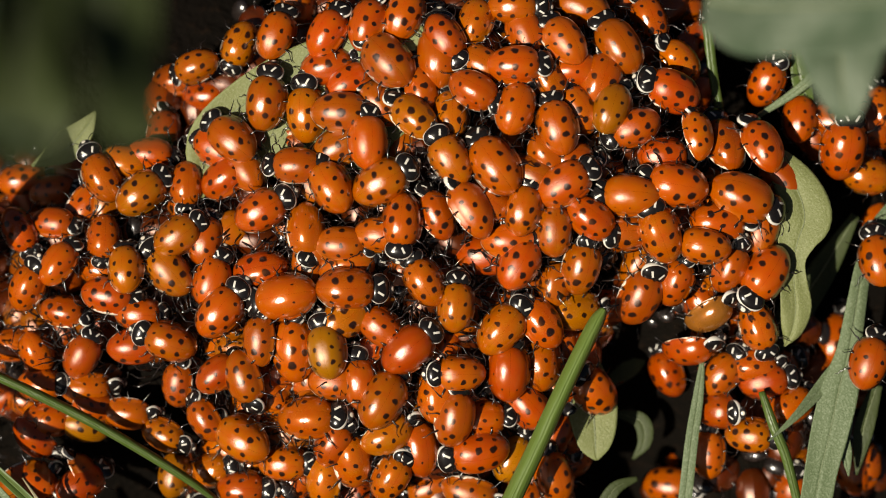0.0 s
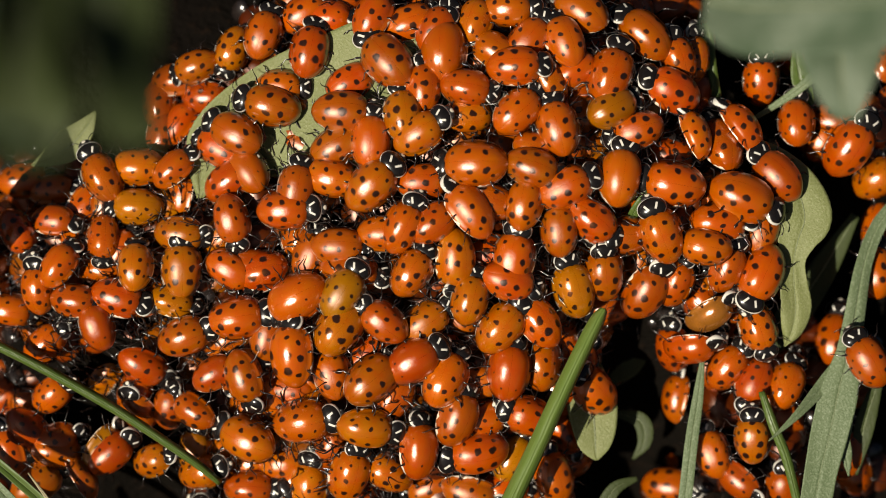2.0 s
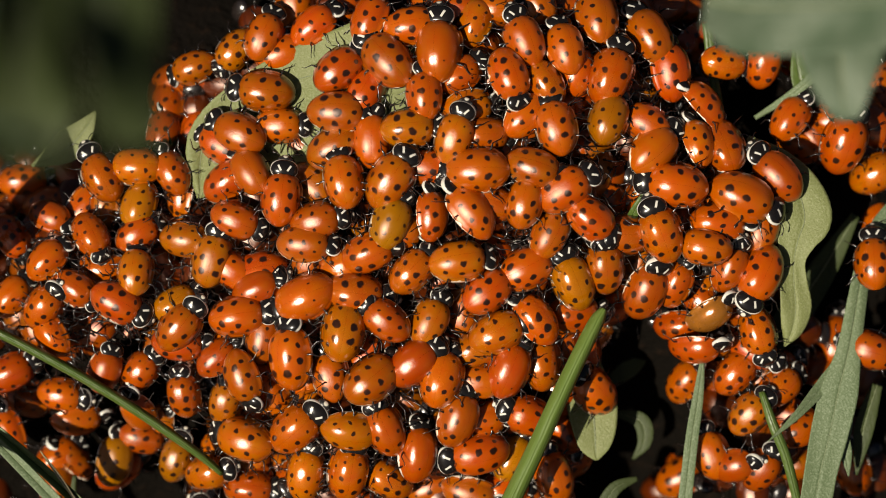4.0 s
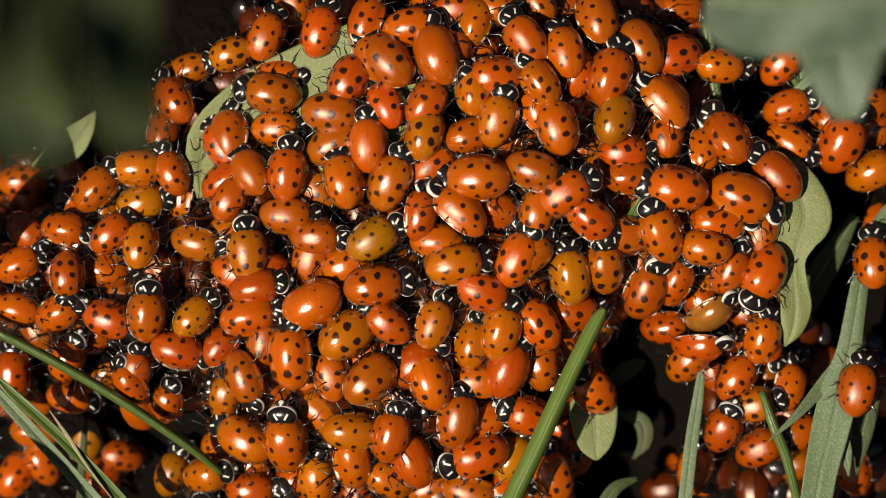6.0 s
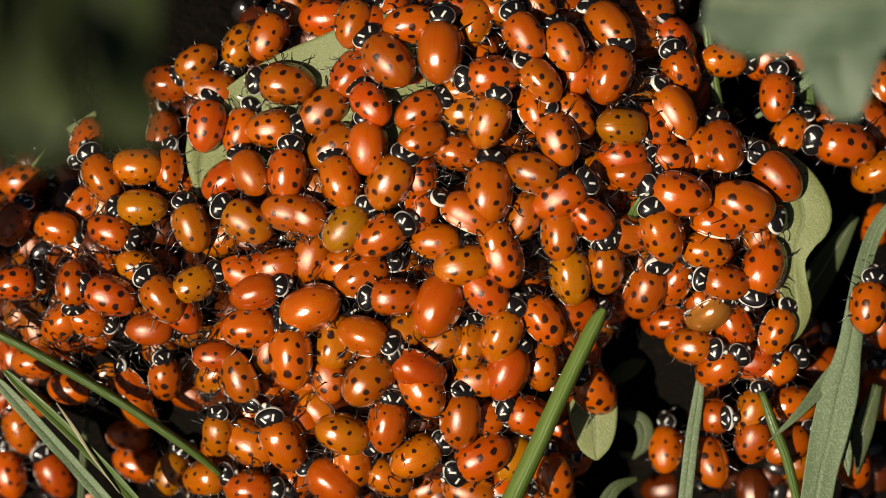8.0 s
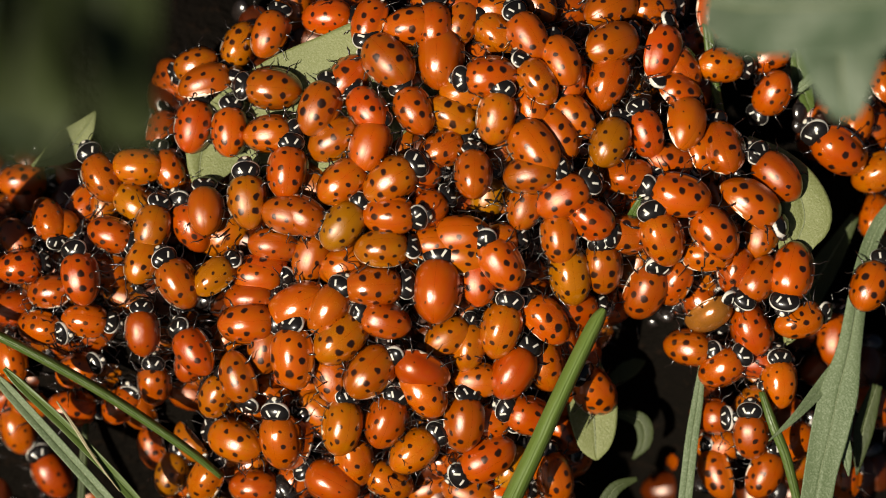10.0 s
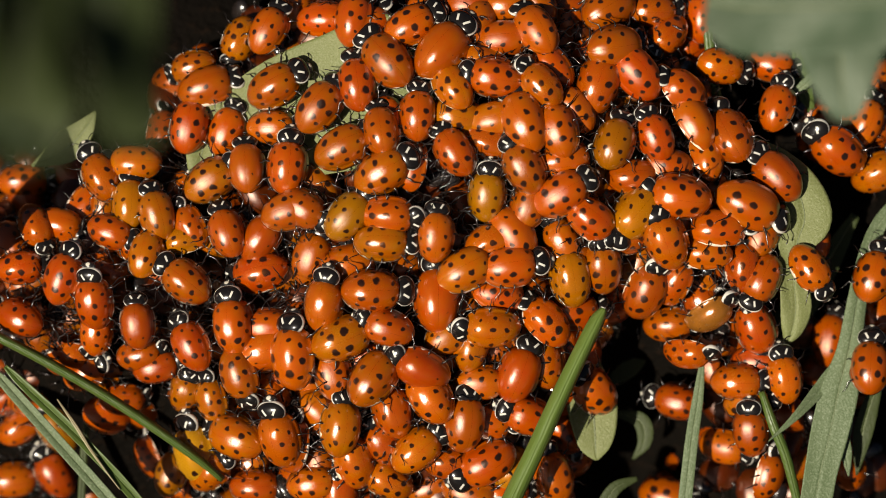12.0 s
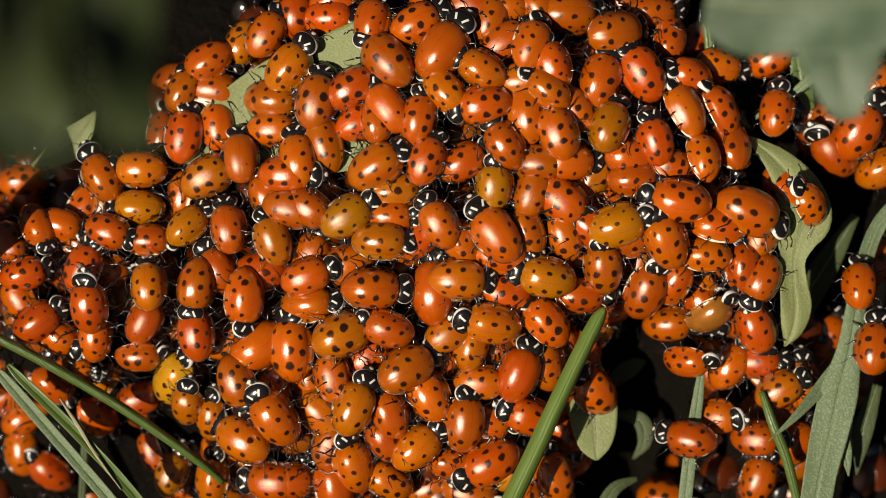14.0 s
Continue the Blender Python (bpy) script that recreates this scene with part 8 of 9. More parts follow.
    crawl('o', 0.93, 0, -6, (0, -4.7, -20.2, -1.8, 30, 6), (0.7, -3.5, -21.1, -2.4, 80, 32), (1.1, -4.1, -20.4, -2.5, 10, 19), (1.5, -4.7, -19.7, -2.7, -60, 6), (3, -4.7, -20.2, -3.0, -60, 13), (5.5, -4.7, -20.5, -3.1, -60, 13), (6.7, -4.7, -20.2, -3.0, -60, 13), (8, -4.7, -20.2, -3.0, -60, 13), (10.5, -4.7, -20.5, -3.1, -60, 13), (12.2, -4.7, -20.5, -3.1, -60, 13), (14, -4.7, -20.5, -3.1, -60, 10))
    crawl('o', 1.05, 4, 56, (0, -8.2, -18.7, -2.1, 350, 38), (1.5, -8.3, -19.5, -2.5, 370, 28), (3, -8.5, -20.5, -1.8, 380, -4), (5.5, -8.2, -18.7, -2.1, 350, 35), (6.7, -8.2, -18.9, -2.2, 350, 42), (8, -8.2, -18.9, -2.2, 350, 42), (10.5, -8.0, -18.7, -2.1, 350, 35), (12.2, -8.0, -18.9, -2.2, 345, 35), (14, -8.0, -19.2, -2.3, 345, 28))
    crawl('s', 0.92, 2, 14, (0, -9.7, -17.2, -1.4, 30, 0), (1.5, -9.8, -17.4, -1.5, 30, 0), (2.4, -9.8, -17.4, -5.2, 30, 0), (11.3, -5.2, -17.2, -5.1, -30, 0), (12.2, -5.2, -17.2, -1.5, -30, 0), (14, -5.0, -16.9, -1.4, -30, 0))
    crawl('r', 0.99, 7, 40, (0, 7.3, -13.7, -3.1, 140, -12), (0.5, 7.4, -14.1, -2.8, 190, -8), (1, 7.6, -14.4, -2.5, 240, -5), (1.5, 7.7, -14.8, -2.3, 290, -1), (3, 7.7, -14.8, -2.3, 290, -1), (5.5, 7.7, -14.8, -2.3, 290, -1), (6.7, 7.7, -14.8, -2.3, 290, -1), (8, 7.7, -14.8, -2.3, 290, -1), (10.5, 7.7, -14.8, -2.3, 290, -1), (12.2, 7.7, -14.8, -2.3, 290, -1), (14, 7.7, -14.8, -2.3, 290, -1))
    crawl('r', 0.99, 6, -6, (0, 9.8, -16.4, -6.1, 20, -19), (1.5, 11.8, -12.5, -6.3, 0, -38), (2.2, 11.6, -9.2, -4.3, 45, -34), (3, 11.3, -6.0, -2.2, 90, -31), (5.5, 11.3, -5.7, -2.1, 90, -36), (6.7, 11.3, -5.7, -2.1, 90, -36), (8, 11.3, -5.7, -2.1, 90, -36), (10.5, 11.3, -5.5, -2.0, 90, -47), (12.2, 11.3, -5.7, -2.1, 90, -44), (14, 11.8, -4.0, -1.6, 90, -20))
    crawl('y', 0.93, -13, 0, (0, 6.1, -18.6, -4.3, 30, -11), (1.5, 6.1, -18.6, -4.3, 30, -11), (3, 6.1, -18.6, -4.3, 30, -11), (5.5, 6.1, -18.6, -4.3, 30, -11), (6.7, 6.1, -18.6, -4.3, 30, -11), (8, 6.1, -18.6, -4.3, 30, -11), (10.5, 6.1, -19.5, -4.7, 30, -16), (12.2, 6.1, -19.5, -4.7, 30, -16), (14, 6.1, -19.5, -4.7, 30, -16))
    crawl('t', 0.92, 6, 0, (0, 3.3, -15.0, -2.3, 90, -32), (1.5, 3.3, -15.0, -2.3, 90, -32), (3, 3.3, -15.0, -2.3, 90, -32), (5.5, 3.3, -15.0, -2.3, 90, -32), (6.7, 3.3, -15.0, -2.3, 90, -32), (8, 3.3, -15.0, -2.3, 90, -32), (10.5, 3.8, -15.2, -2.5, 100, -32), (12.2, 3.8, -15.2, -2.5, 100, -32), (14, 3.8, -15.2, -2.5, 100, -32))
    crawl('s', 1.06, -18, 56, (0, -0.5, -13.0, -0.8, 0, -3), (0.7, 1.2, -10.9, 0.6, 20, -5), (1.5, 0.5, -11.7, 0.6, 20, -22), (3, -0.1, -11.7, 0.7, 20, -18), (5.5, -0.7, -11.7, 0.8, -10, -9), (6.7, -1.5, -12.2, 0.8, -30, -13), (8, -1.7, -12.5, 0.8, -35, -18), (10.5, -1.5, -12.7, 0.7, -35, -9), (12.2, -1.0, -13.2, 0.5, -35, -11), (14, -1.2, -13.0, -0.6, -30, -7))
    crawl('o', 1.05, 7, 0, (0, 2.3, -21.1, -4.5, 100, 37), (1.5, 2.3, -21.1, -4.5, 100, 37), (3, 2.3, -21.1, -4.5, 100, 37), (5.5, 2.3, -21.1, -4.5, 100, 37), (6.7, 2.3, -21.1, -4.5, 100, 37), (8, 2.3, -21.1, -4.5, 100, 37), (10.5, 2.3, -21.2, -4.6, 100, 41), (12.2, 2.3, -21.2, -4.6, 100, 41), (14, 2.3, -21.2, -4.6, 100, 41))
    crawl('r', 0.99, -10, 14, (0, 9.8, -20.2, -4.7, 340, 4))
    crawl('q', 1.00, -9, 0, (0, -10.2, -20.5, -3.1, 0, -41), (1.5, -11.2, -21.5, -5.0, 0, -26), (3, -12.5, -20.0, -1.8, 10, -9), (5.5, -11.2, -20.0, -4.2, 10, -15), (6.7, -9.0, -21.0, -3.3, -20, -20), (7.5, -2.5, -18.6, -2.0, 35, -13), (8, -2.5, -18.4, -1.1, 60, -9), (10.5, -2.7, -17.9, -0.9, 50, -9), (12.2, -2.5, -17.9, -0.9, 50, -9), (14, -2.5, -17.7, -0.8, 50, -9))
    crawl('r', 1.07, -3, -6, (0, 13.3, -12.6, -4.2, 310, -3))
    crawl('r', 1.10, -7, -6, (0, 17.2, -4.2, -2.3, 20, 3), (1.5, 17.6, -3.7, -1.9, 30, 11), (3, 17.7, -3.7, -1.9, 20, 13), (5.5, 17.7, -3.7, -1.9, 20, 13), (6.7, 17.7, -3.7, -1.9, 20, 13), (8, 17.7, -3.7, -1.9, 20, 13), (10.5, 17.7, -3.7, -1.9, 20, 13), (12.2, 17.7, -3.7, -1.9, 20, 13), (14, 17.7, -3.7, -1.9, 20, 13))
    crawl('r', 0.92, -17, 56, (0, 20.6, -3.0, -2.1, 20, -20), (1.5, 20.6, -3.0, -2.1, 20, -20), (3, 20.6, -3.2, -2.2, 20, -25), (5.5, 20.6, -3.0, -2.1, 20, -25), (6.7, 20.6, -3.0, -2.1, 20, -25), (8, 20.6, -3.0, -2.1, 20, -33), (10.5, 20.6, -3.0, -2.1, 20, -33), (12.2, 20.6, -3.0, -2.1, 20, -33), (14, 20.6, -3.0, -2.1, 20, -33))
    crawl('t', 0.92, 1, 0, (0, 25.1, -1.7, -1.5, 20, 24), (1.5, 24.8, -1.7, -1.4, 20, 22), (3, 25.1, -1.7, -1.5, 20, 24), (5.5, 25.1, -1.7, -1.5, 20, 24), (6.7, 25.3, -2.5, -1.8, 20, 4), (7.3, 25.2, -2.7, -1.3, -30, 8), (8, 25.1, -3.0, -0.7, -80, 11), (9.2, 26.7, -2.7, -1.2, -118, 19), (10.5, 28.3, -2.5, -1.8, -155, 28), (12.2, 28.3, -2.5, -1.8, -155, 28), (14, 28.3, -2.5, -1.8, -155, 28))
    crawl('s', 1.10, 4, 0, (0, 28.6, -2.0, -1.6, 215, 16), (1.5, 28.3, -2.0, -1.6, 205, 19), (3, 28.1, -2.0, -1.7, 205, 14), (5.5, 28.3, -2.0, -1.6, 205, 14), (6.7, 28.6, -1.7, -1.6, 205, 22), (7.5, 28.6, -1.6, -1.6, 200, 27), (8, 28.4, -1.5, -1.6, 200, 31), (10.5, 31.6, -2.0, -1.6, 190, 35), (12.2, 32.1, 1.8, -5.3, 180, 6), (14, 30.1, 5.1, -4.0, 150, 5))
    crawl('r', 0.93, 7, 66, (0, 27.8, -6.7, -2.8, 160, 7), (1.5, 27.8, -6.7, -2.8, 160, 7), (3, 27.6, -6.7, -2.8, 160, 7), (5.5, 28.1, -8.0, -3.0, 170, 7), (5.7, 28.1, -8.0, -3.1, 110, 7), (5.9, 28.1, -8.0, -3.3, 50, 7), (6.1, 28.1, -8.0, -3.4, -10, 7), (6.7, 25.8, -7.5, -3.8, -20, 7), (7.5, 26.2, -6.5, -2.0, -15, 14), (8, 29.3, -7.2, -2.8, 20, 18), (10.5, 31.6, -5.2, -2.0, 70, 30), (11.3, 32.2, -2.2, -1.6, 60, 7), (11.8, 32.2, -1.7, -1.6, 120, 7), (12.2, 32.3, -1.2, -1.6, 180, 7), (12.47, 32.4, 0.1, -1.5, 222, 9), (12.73, 32.5, 1.5, -1.5, 263, 11), (13, 32.6, 2.9, -1.4, 305, 13), (14, 32.1, 3.8, -1.4, 310, 21))
    crawl('t', 1.01, -9, 62, (0, 21.6, -8.3, -4.1, 90, 46), (0.7, 21.6, -7.5, -3.6, 95, 24), (1.5, 21.6, -8.0, -3.9, 90, 39), (3, 22.1, -8.2, -3.1, 95, 46), (5.5, 22.3, -8.0, -3.1, 95, 51), (6.7, 22.6, -8.2, -3.1, 95, 42), (7.5, 22.1, -8.6, -3.3, 100, 35), (8, 25.8, -6.5, -3.5, 160, 31), (10.5, 27.3, -7.0, -2.8, 160, 13), (12.2, 27.6, -6.7, -2.8, 160, 13), (14, 27.6, -6.7, -2.8, 160, 13))
    crawl('r', 0.92, -10, 60, (0, 20.1, -11.0, -9.5, 340, 3), (1.5, 20.1, -10.0, -7.7, 330, -4), (2.2, 20.7, -8.1, -5.9, 390, 10), (3, 21.3, -6.2, -4.1, 450, 24), (5.5, 19.6, -7.0, -5.7, 450, 9), (6.7, 19.6, -6.2, -5.0, 450, 9), (8, 19.6, -6.2, -5.0, 450, 9), (9.2, 23.0, -3.8, -3.5, 405, 6), (10.5, 26.4, -1.5, -1.9, 360, 3), (12.2, 26.4, -1.7, -2.0, 360, 3), (14, 26.4, -1.7, -2.0, 360, 3))
    crawl('r', 0.93, -13, -6, (0, 24.6, -11.2, -4.6, 40, -2), (1.5, 21.2, -13.5, -7.7, 0, -34), (3, 21.1, -12.5, -9.0, 0, -34), (4.2, 21.8, -11.7, -6.0, 50, -23), (5.5, 22.6, -11.0, -3.0, 100, -12), (6.1, 21.3, -9.7, -4.8, 35, -4), (6.7, 20.1, -8.5, -6.6, -30, 5), (7.3, 20.9, -8.5, -4.9, 35, -11), (8, 21.8, -8.5, -3.1, 100, -28), (10.5, 21.6, -8.5, -4.2, 100, -17), (12.2, 19.8, -6.5, -5.1, 90, -8), (14, 19.8, -6.5, -5.1, 90, -8))
    crawl('s', 0.93, -5, 66, (0, 27.3, -10.2, -4.3, 90, 34), (1.5, 25.1, -10.5, -4.4, 40, -1), (3, 25.3, -10.7, -4.4, 40, -1), (5.5, 26.3, -11.5, -4.3, 40, -1), (6.7, 24.8, -11.5, -4.5, 20, -1), (8, 24.3, -10.5, -3.1, 60, 14), (10.5, 24.6, -10.5, -3.3, 60, 2), (11.3, 21.6, -9.4, -3.2, 90, 17), (12.2, 21.6, -8.7, -3.1, 95, 34), (14, 21.6, -9.5, -3.1, 95, 30))
    crawl('t', 0.92, 6, 14, (0, 28.3, -11.7, -4.4, 80, 2), (0.5, 28.1, -12.0, -4.3, 20, 2), (1, 28.0, -12.2, -4.3, -40, 2), (1.5, 27.8, -12.5, -4.2, -100, 2), (2, 27.6, -11.6, -4.2, -157, -7), (2.5, 27.3, -10.8, -4.3, -213, -15), (3, 27.1, -10.0, -4.3, -270, -24), (4.2, 27.3, -8.7, -4.3, -230, -20), (5.5, 27.6, -7.5, -4.2, -190, -17), (6.7, 28.3, -9.5, -4.5, -260, -21), (8, 27.1, -10.0, -4.3, -270, -24), (10.5, 27.6, -10.0, -4.4, -270, -24), (12.2, 27.6, -10.0, -4.4, -270, -24), (14, 27.6, -10.0, -4.4, -270, -24))
    crawl('t', 0.93, -10, 56, (0, 30.6, -14.0, -4.6, 60, 1), (1.5, 30.8, -12.2, -3.7, 0, -2), (2.2, 29.8, -12.3, -4.0, 45, -1), (3, 28.8, -12.5, -4.4, 90, 1), (4.2, 29.7, -12.2, -4.6, 50, 17), (5.5, 30.6, -12.0, -4.9, 10, 34), (6.7, 29.8, -13.0, -4.5, 60, 22), (8, 30.8, -13.7, -4.7, 90, 12), (10.5, 30.8, -17.4, -5.9, 60, 17), (12.2, 25.6, -11.2, -3.1, 90, -1), (14, 25.3, -10.5, -4.3, 40, 6))
    crawl('s', 0.93, 16, 0, (0, 24.3, -14.2, -4.9, 90, 5), (1.5, 26.3, -19.5, -6.1, 120, 44), (3, 25.8, -20.0, -5.1, 100, 28), (4.2, 25.6, -18.7, -4.9, 60, 28), (5.5, 25.3, -17.4, -4.6, 20, 28), (6.7, 24.0, -14.5, -4.4, 50, 5), (8, 23.8, -14.7, -5.2, 90, 5), (10.5, 23.8, -14.7, -5.2, 90, 5), (11.1, 22.8, -14.3, -5.8, 30, 5), (11.6, 21.8, -13.9, -6.4, -30, 5), (12.2, 20.8, -13.5, -7.0, -90, 5), (13.1, 20.6, -14.9, -7.4, -90, 5), (14, 22.1, -16.9, -2.6, -85, 14))
    crawl('o', 0.92, 14, 60, (0, 27.1, -16.4, -4.1, 90, 8), (0.8, 27.3, -16.9, -3.5, 45, 4), (1.5, 27.6, -17.4, -3.0, 0, 0), (3, 26.8, -15.2, -2.8, 10, -3), (4.2, 27.1, -14.6, -3.4, 50, 3), (5.5, 27.3, -14.0, -4.1, 90, 8), (6.7, 27.5, -13.7, -4.1, 35, 8), (8, 27.3, -14.5, -4.0, 20, 8), (10.5, 27.3, -13.7, -4.1, 40, 4), (11.3, 25.6, -12.8, -4.1, 15, 1), (11.75, 26.4, -13.2, -4.1, 52, -1), (12.2, 27.3, -13.7, -4.1, 90, -3), (14, 29.6, -12.5, -3.3, 60, 7))
    crawl('t', 0.93, 0, -6, (0, 23.6, -18.2, -6.9, 0, 2), (1.5, 23.9, -18.4, -5.5, -20, 13), (3, 23.8, -17.9, -5.5, -20, 24), (5.5, 23.6, -19.5, -5.9, -20, 24), (6.1, 21.9, -19.7, -7.7, 20, 13), (6.7, 20.3, -20.0, -9.5, 60, 2), (8, 19.8, -17.9, -9.1, -10, 2), (9.2, 22.4, -17.4, -7.5, 45, 10), (10.5, 24.8, -17.2, -7.2, 100, 19), (12.2, 24.8, -17.3, -7.4, 100, 19), (14, 24.1, -14.7, -5.0, 90, 19))
    crawl('r', 0.99, 0, 4, (0, 38.6, -1.2, -3.5, 350, -7), (1.5, 38.4, -2.5, -8.4, 360, -18), (3, 38.3, -1.5, -3.5, 360, -7), (5.5, 38.1, -1.5, -3.5, 360, -7), (6.7, 38.1, -1.2, -3.5, 360, -7), (7.5, 38.0, -1.1, -3.0, 365, -3), (8, 37.6, -5.2, -3.0, 370, -1), (10.5, 37.8, -3.0, -3.2, 390, -9), (12.2, 38.1, -2.5, -3.2, 380, -10), (14, 38.3, -1.5, -8.4, 390, -18))
    crawl('s', 0.96, 2, 14, (0, -23.7, 14.6, -8.8, 90, -38), (0.3, -23.7, 14.6, -8.8, 90, -38), (1.5, -23.7, 14.6, -6.2, 90, -38), (2.7, -23.7, 14.6, -8.8, 90, -38), (14, -23.7, 14.6, -8.8, 90, -38))
    crawl('r', 0.92, 3, 4, (0, -21.0, 13.8, -7.8, 90, 49), (0.3, -21.0, 13.8, -7.8, 90, 49), (1.5, -21.0, 13.8, -5.2, 90, 49), (2.4, -21.0, 13.8, -7.6, 90, 49), (7.8, -17.0, 17.2, -7.4, 45, 27), (13.1, -13.0, 20.6, -7.1, 0, 6), (14, -13.0, 20.6, -3.4, 0, 6))
    crawl('r', 0.92, -1, 60, (0, -14.5, 15.7, -6.4, 90, 16), (0.3, -14.5, 15.7, -6.4, 90, 16), (1.5, -14.5, 15.7, -2.5, 90, 16), (3, -14.6, 11.8, -1.8, 90, 5), (5.5, -14.6, 10.7, -1.6, 90, 5), (6.7, -15.2, 10.6, -1.7, 90, 5), (8, -15.3, 10.6, -0.5, 85, 9), (10.5, -15.5, 10.1, -0.5, 85, 9), (12.2, -15.2, 10.8, -1.8, 90, 9), (14, -15.2, 10.6, -1.7, 90, 5))
    crawl('y', 0.93, 0, 62, (0, -26.8, 3.7, -6.8, 270, 5), (0.3, -26.8, 3.7, -6.8, 270, 5), (1.5, -26.8, 3.7, -3.0, 270, 5), (3, -26.8, 3.7, -3.0, 270, 5), (3.8, -26.7, 3.9, -3.0, 210, 12), (4.7, -26.7, 4.1, -3.1, 150, 18), (5.5, -26.6, 4.3, -3.2, 90, 25), (6.1, -26.8, 4.0, -3.1, 70, 18), (6.3, -26.7, 3.8, -3.0, 17, 15), (6.5, -26.6, 3.7, -3.0, -37, 13), (6.7, -26.5, 3.6, -2.9, -90, 10), (8, -26.5, 3.6, -1.6, -90, 10), (8.8, -26.8, 3.8, -2.2, -150, 14), (9.7, -27.1, 4.0, -2.7, -210, 18), (10.5, -27.5, 4.3, -3.3, -270, 21), (11.3, -27.6, 4.0, -2.6, -320, 18), (12.2, -27.7, 3.8, -1.9, -370, 16), (13.1, -27.2, 3.7, -2.4, -410, 10), (14, -26.7, 3.6, -2.9, -450, 5))
    crawl('r', 0.96, -18, 4, (0, -37.2, 6.1, -10.1, 90, 28), (0.3, -37.2, 6.1, -10.1, 90, 28), (1.5, -37.2, 6.1, -7.5, 90, 28), (2.7, -37.2, 6.1, -10.1, 90, 28), (14, -37.2, 6.1, -10.1, 90, 28))
    crawl('r', 0.92, 3, -6, (0, -34.5, 4.8, -8.9, 90, -37), (0.3, -34.5, 4.8, -8.9, 90, -37), (1.5, -34.5, 4.8, -6.3, 90, -37), (2.4, -34.5, 4.8, -8.7, 90, -37), (7.8, -35.7, 0.2, -8.0, 30, -33), (13.1, -37.0, -4.5, -7.4, -30, -28), (14, -37.0, -4.5, -3.7, -30, -28))
    crawl('r', 0.96, -5, 14, (0, -25.0, 12.6, -8.7, 0, -15), (0.3, -25.0, 12.6, -8.7, 0, -15), (1.5, -25.0, 12.6, -6.1, 0, -15), (2.4, -25.0, 12.6, -8.5, 0, -15), (4.6, -23.7, 12.3, -8.1, -10, -24), (5.5, -23.7, 12.3, -4.5, -10, -24), (6.7, -23.2, 13.8, -3.4, -80, 4), (7.1, -23.6, 14.1, -4.4, -23, -1), (7.6, -24.0, 14.3, -5.4, 33, -5), (8, -24.5, 14.6, -6.4, 90, -9), (8.9, -24.5, 14.6, -8.8, 90, -9), (10.3, -23.1, 15.2, -8.5, 140, -3), (11.7, -21.8, 15.9, -8.3, 190, 2), (13.1, -20.5, 16.6, -8.1, 240, 8), (14, -20.5, 16.6, -3.2, 240, 8))
    crawl('s', 0.93, -3, 14, (0, -12.0, 21.5, -7.4, 60, 24), (0.3, -12.0, 21.5, -7.4, 60, 24), (1.5, -12.0, 21.5, -3.5, 60, 24), (3, -13.8, 19.3, -3.3, 60, 40), (5.5, -14.7, 15.3, -2.5, 90, 24), (6.7, -14.7, 15.3, -2.5, 90, 40), (8, -17.9, 10.3, -2.5, 20, 31), (10.5, -18.9, 10.3, -1.5, 0, 16), (12.2, -19.2, 10.3, -2.8, 20, 1), (14, -20.0, 10.6, -3.1, -10, 33))
    crawl('r', 0.93, -12, 60, (0, -2.0, 5.6, -2.7, 80, -21), (0.3, -2.0, 5.6, -2.7, 80, -21), (1, -2.3, 4.8, -0.4, 80, -21), (1.5, -2.0, 5.6, 1.2, 80, -21), (3, -2.0, 6.6, 1.1, 90, -4), (5.5, -0.2, 7.6, 1.2, 90, -15), (6.1, -1.2, 7.2, 1.1, 35, -20), (6.7, -2.2, 6.8, 1.1, -20, -24), (8, -2.0, 6.3, 1.1, -20, -18), (9.2, -2.2, 6.4, 1.1, 30, -8), (10.5, -2.5, 6.6, 1.1, 80, 2), (10.9, -2.5, 7.1, 1.7, 25, -3), (11.3, -2.5, 7.6, 2.3, -30, -9), (12.2, -2.5, 7.1, 1.1, 0, -45), (14, -1.5, 7.6, 2.4, 20, -12))
    crawl('o', 1.05, -9, 62, (0, 1.1, -0.2, -2.8, 270, -32), (0.3, 1.1, -0.2, -2.8, 270, -32), (1.5, 1.1, -0.2, 1.0, 270, -32), (1.77, 1.0, -0.4, 1.2, 220, -31), (2.03, 0.9, -0.6, 1.4, 170, -31), (2.3, 0.8, -0.8, 1.6, 120, -30), (3, 1.3, -1.2, 2.1, 90, -28), (5.5, 0.8, -1.2, 2.2, 70, -11), (6.7, 1.1, -1.7, 2.1, 90, -13), (8, 1.6, -1.5, 2.1, 80, -9), (10.5, 1.8, -0.7, 0.9, 90, -40), (12.2, 1.8, -2.0, 2.0, 60, -15), (13, 0.3, -0.5, 2.2, 82, -3), (14, 1.1, -2.7, 1.9, 90, -8))
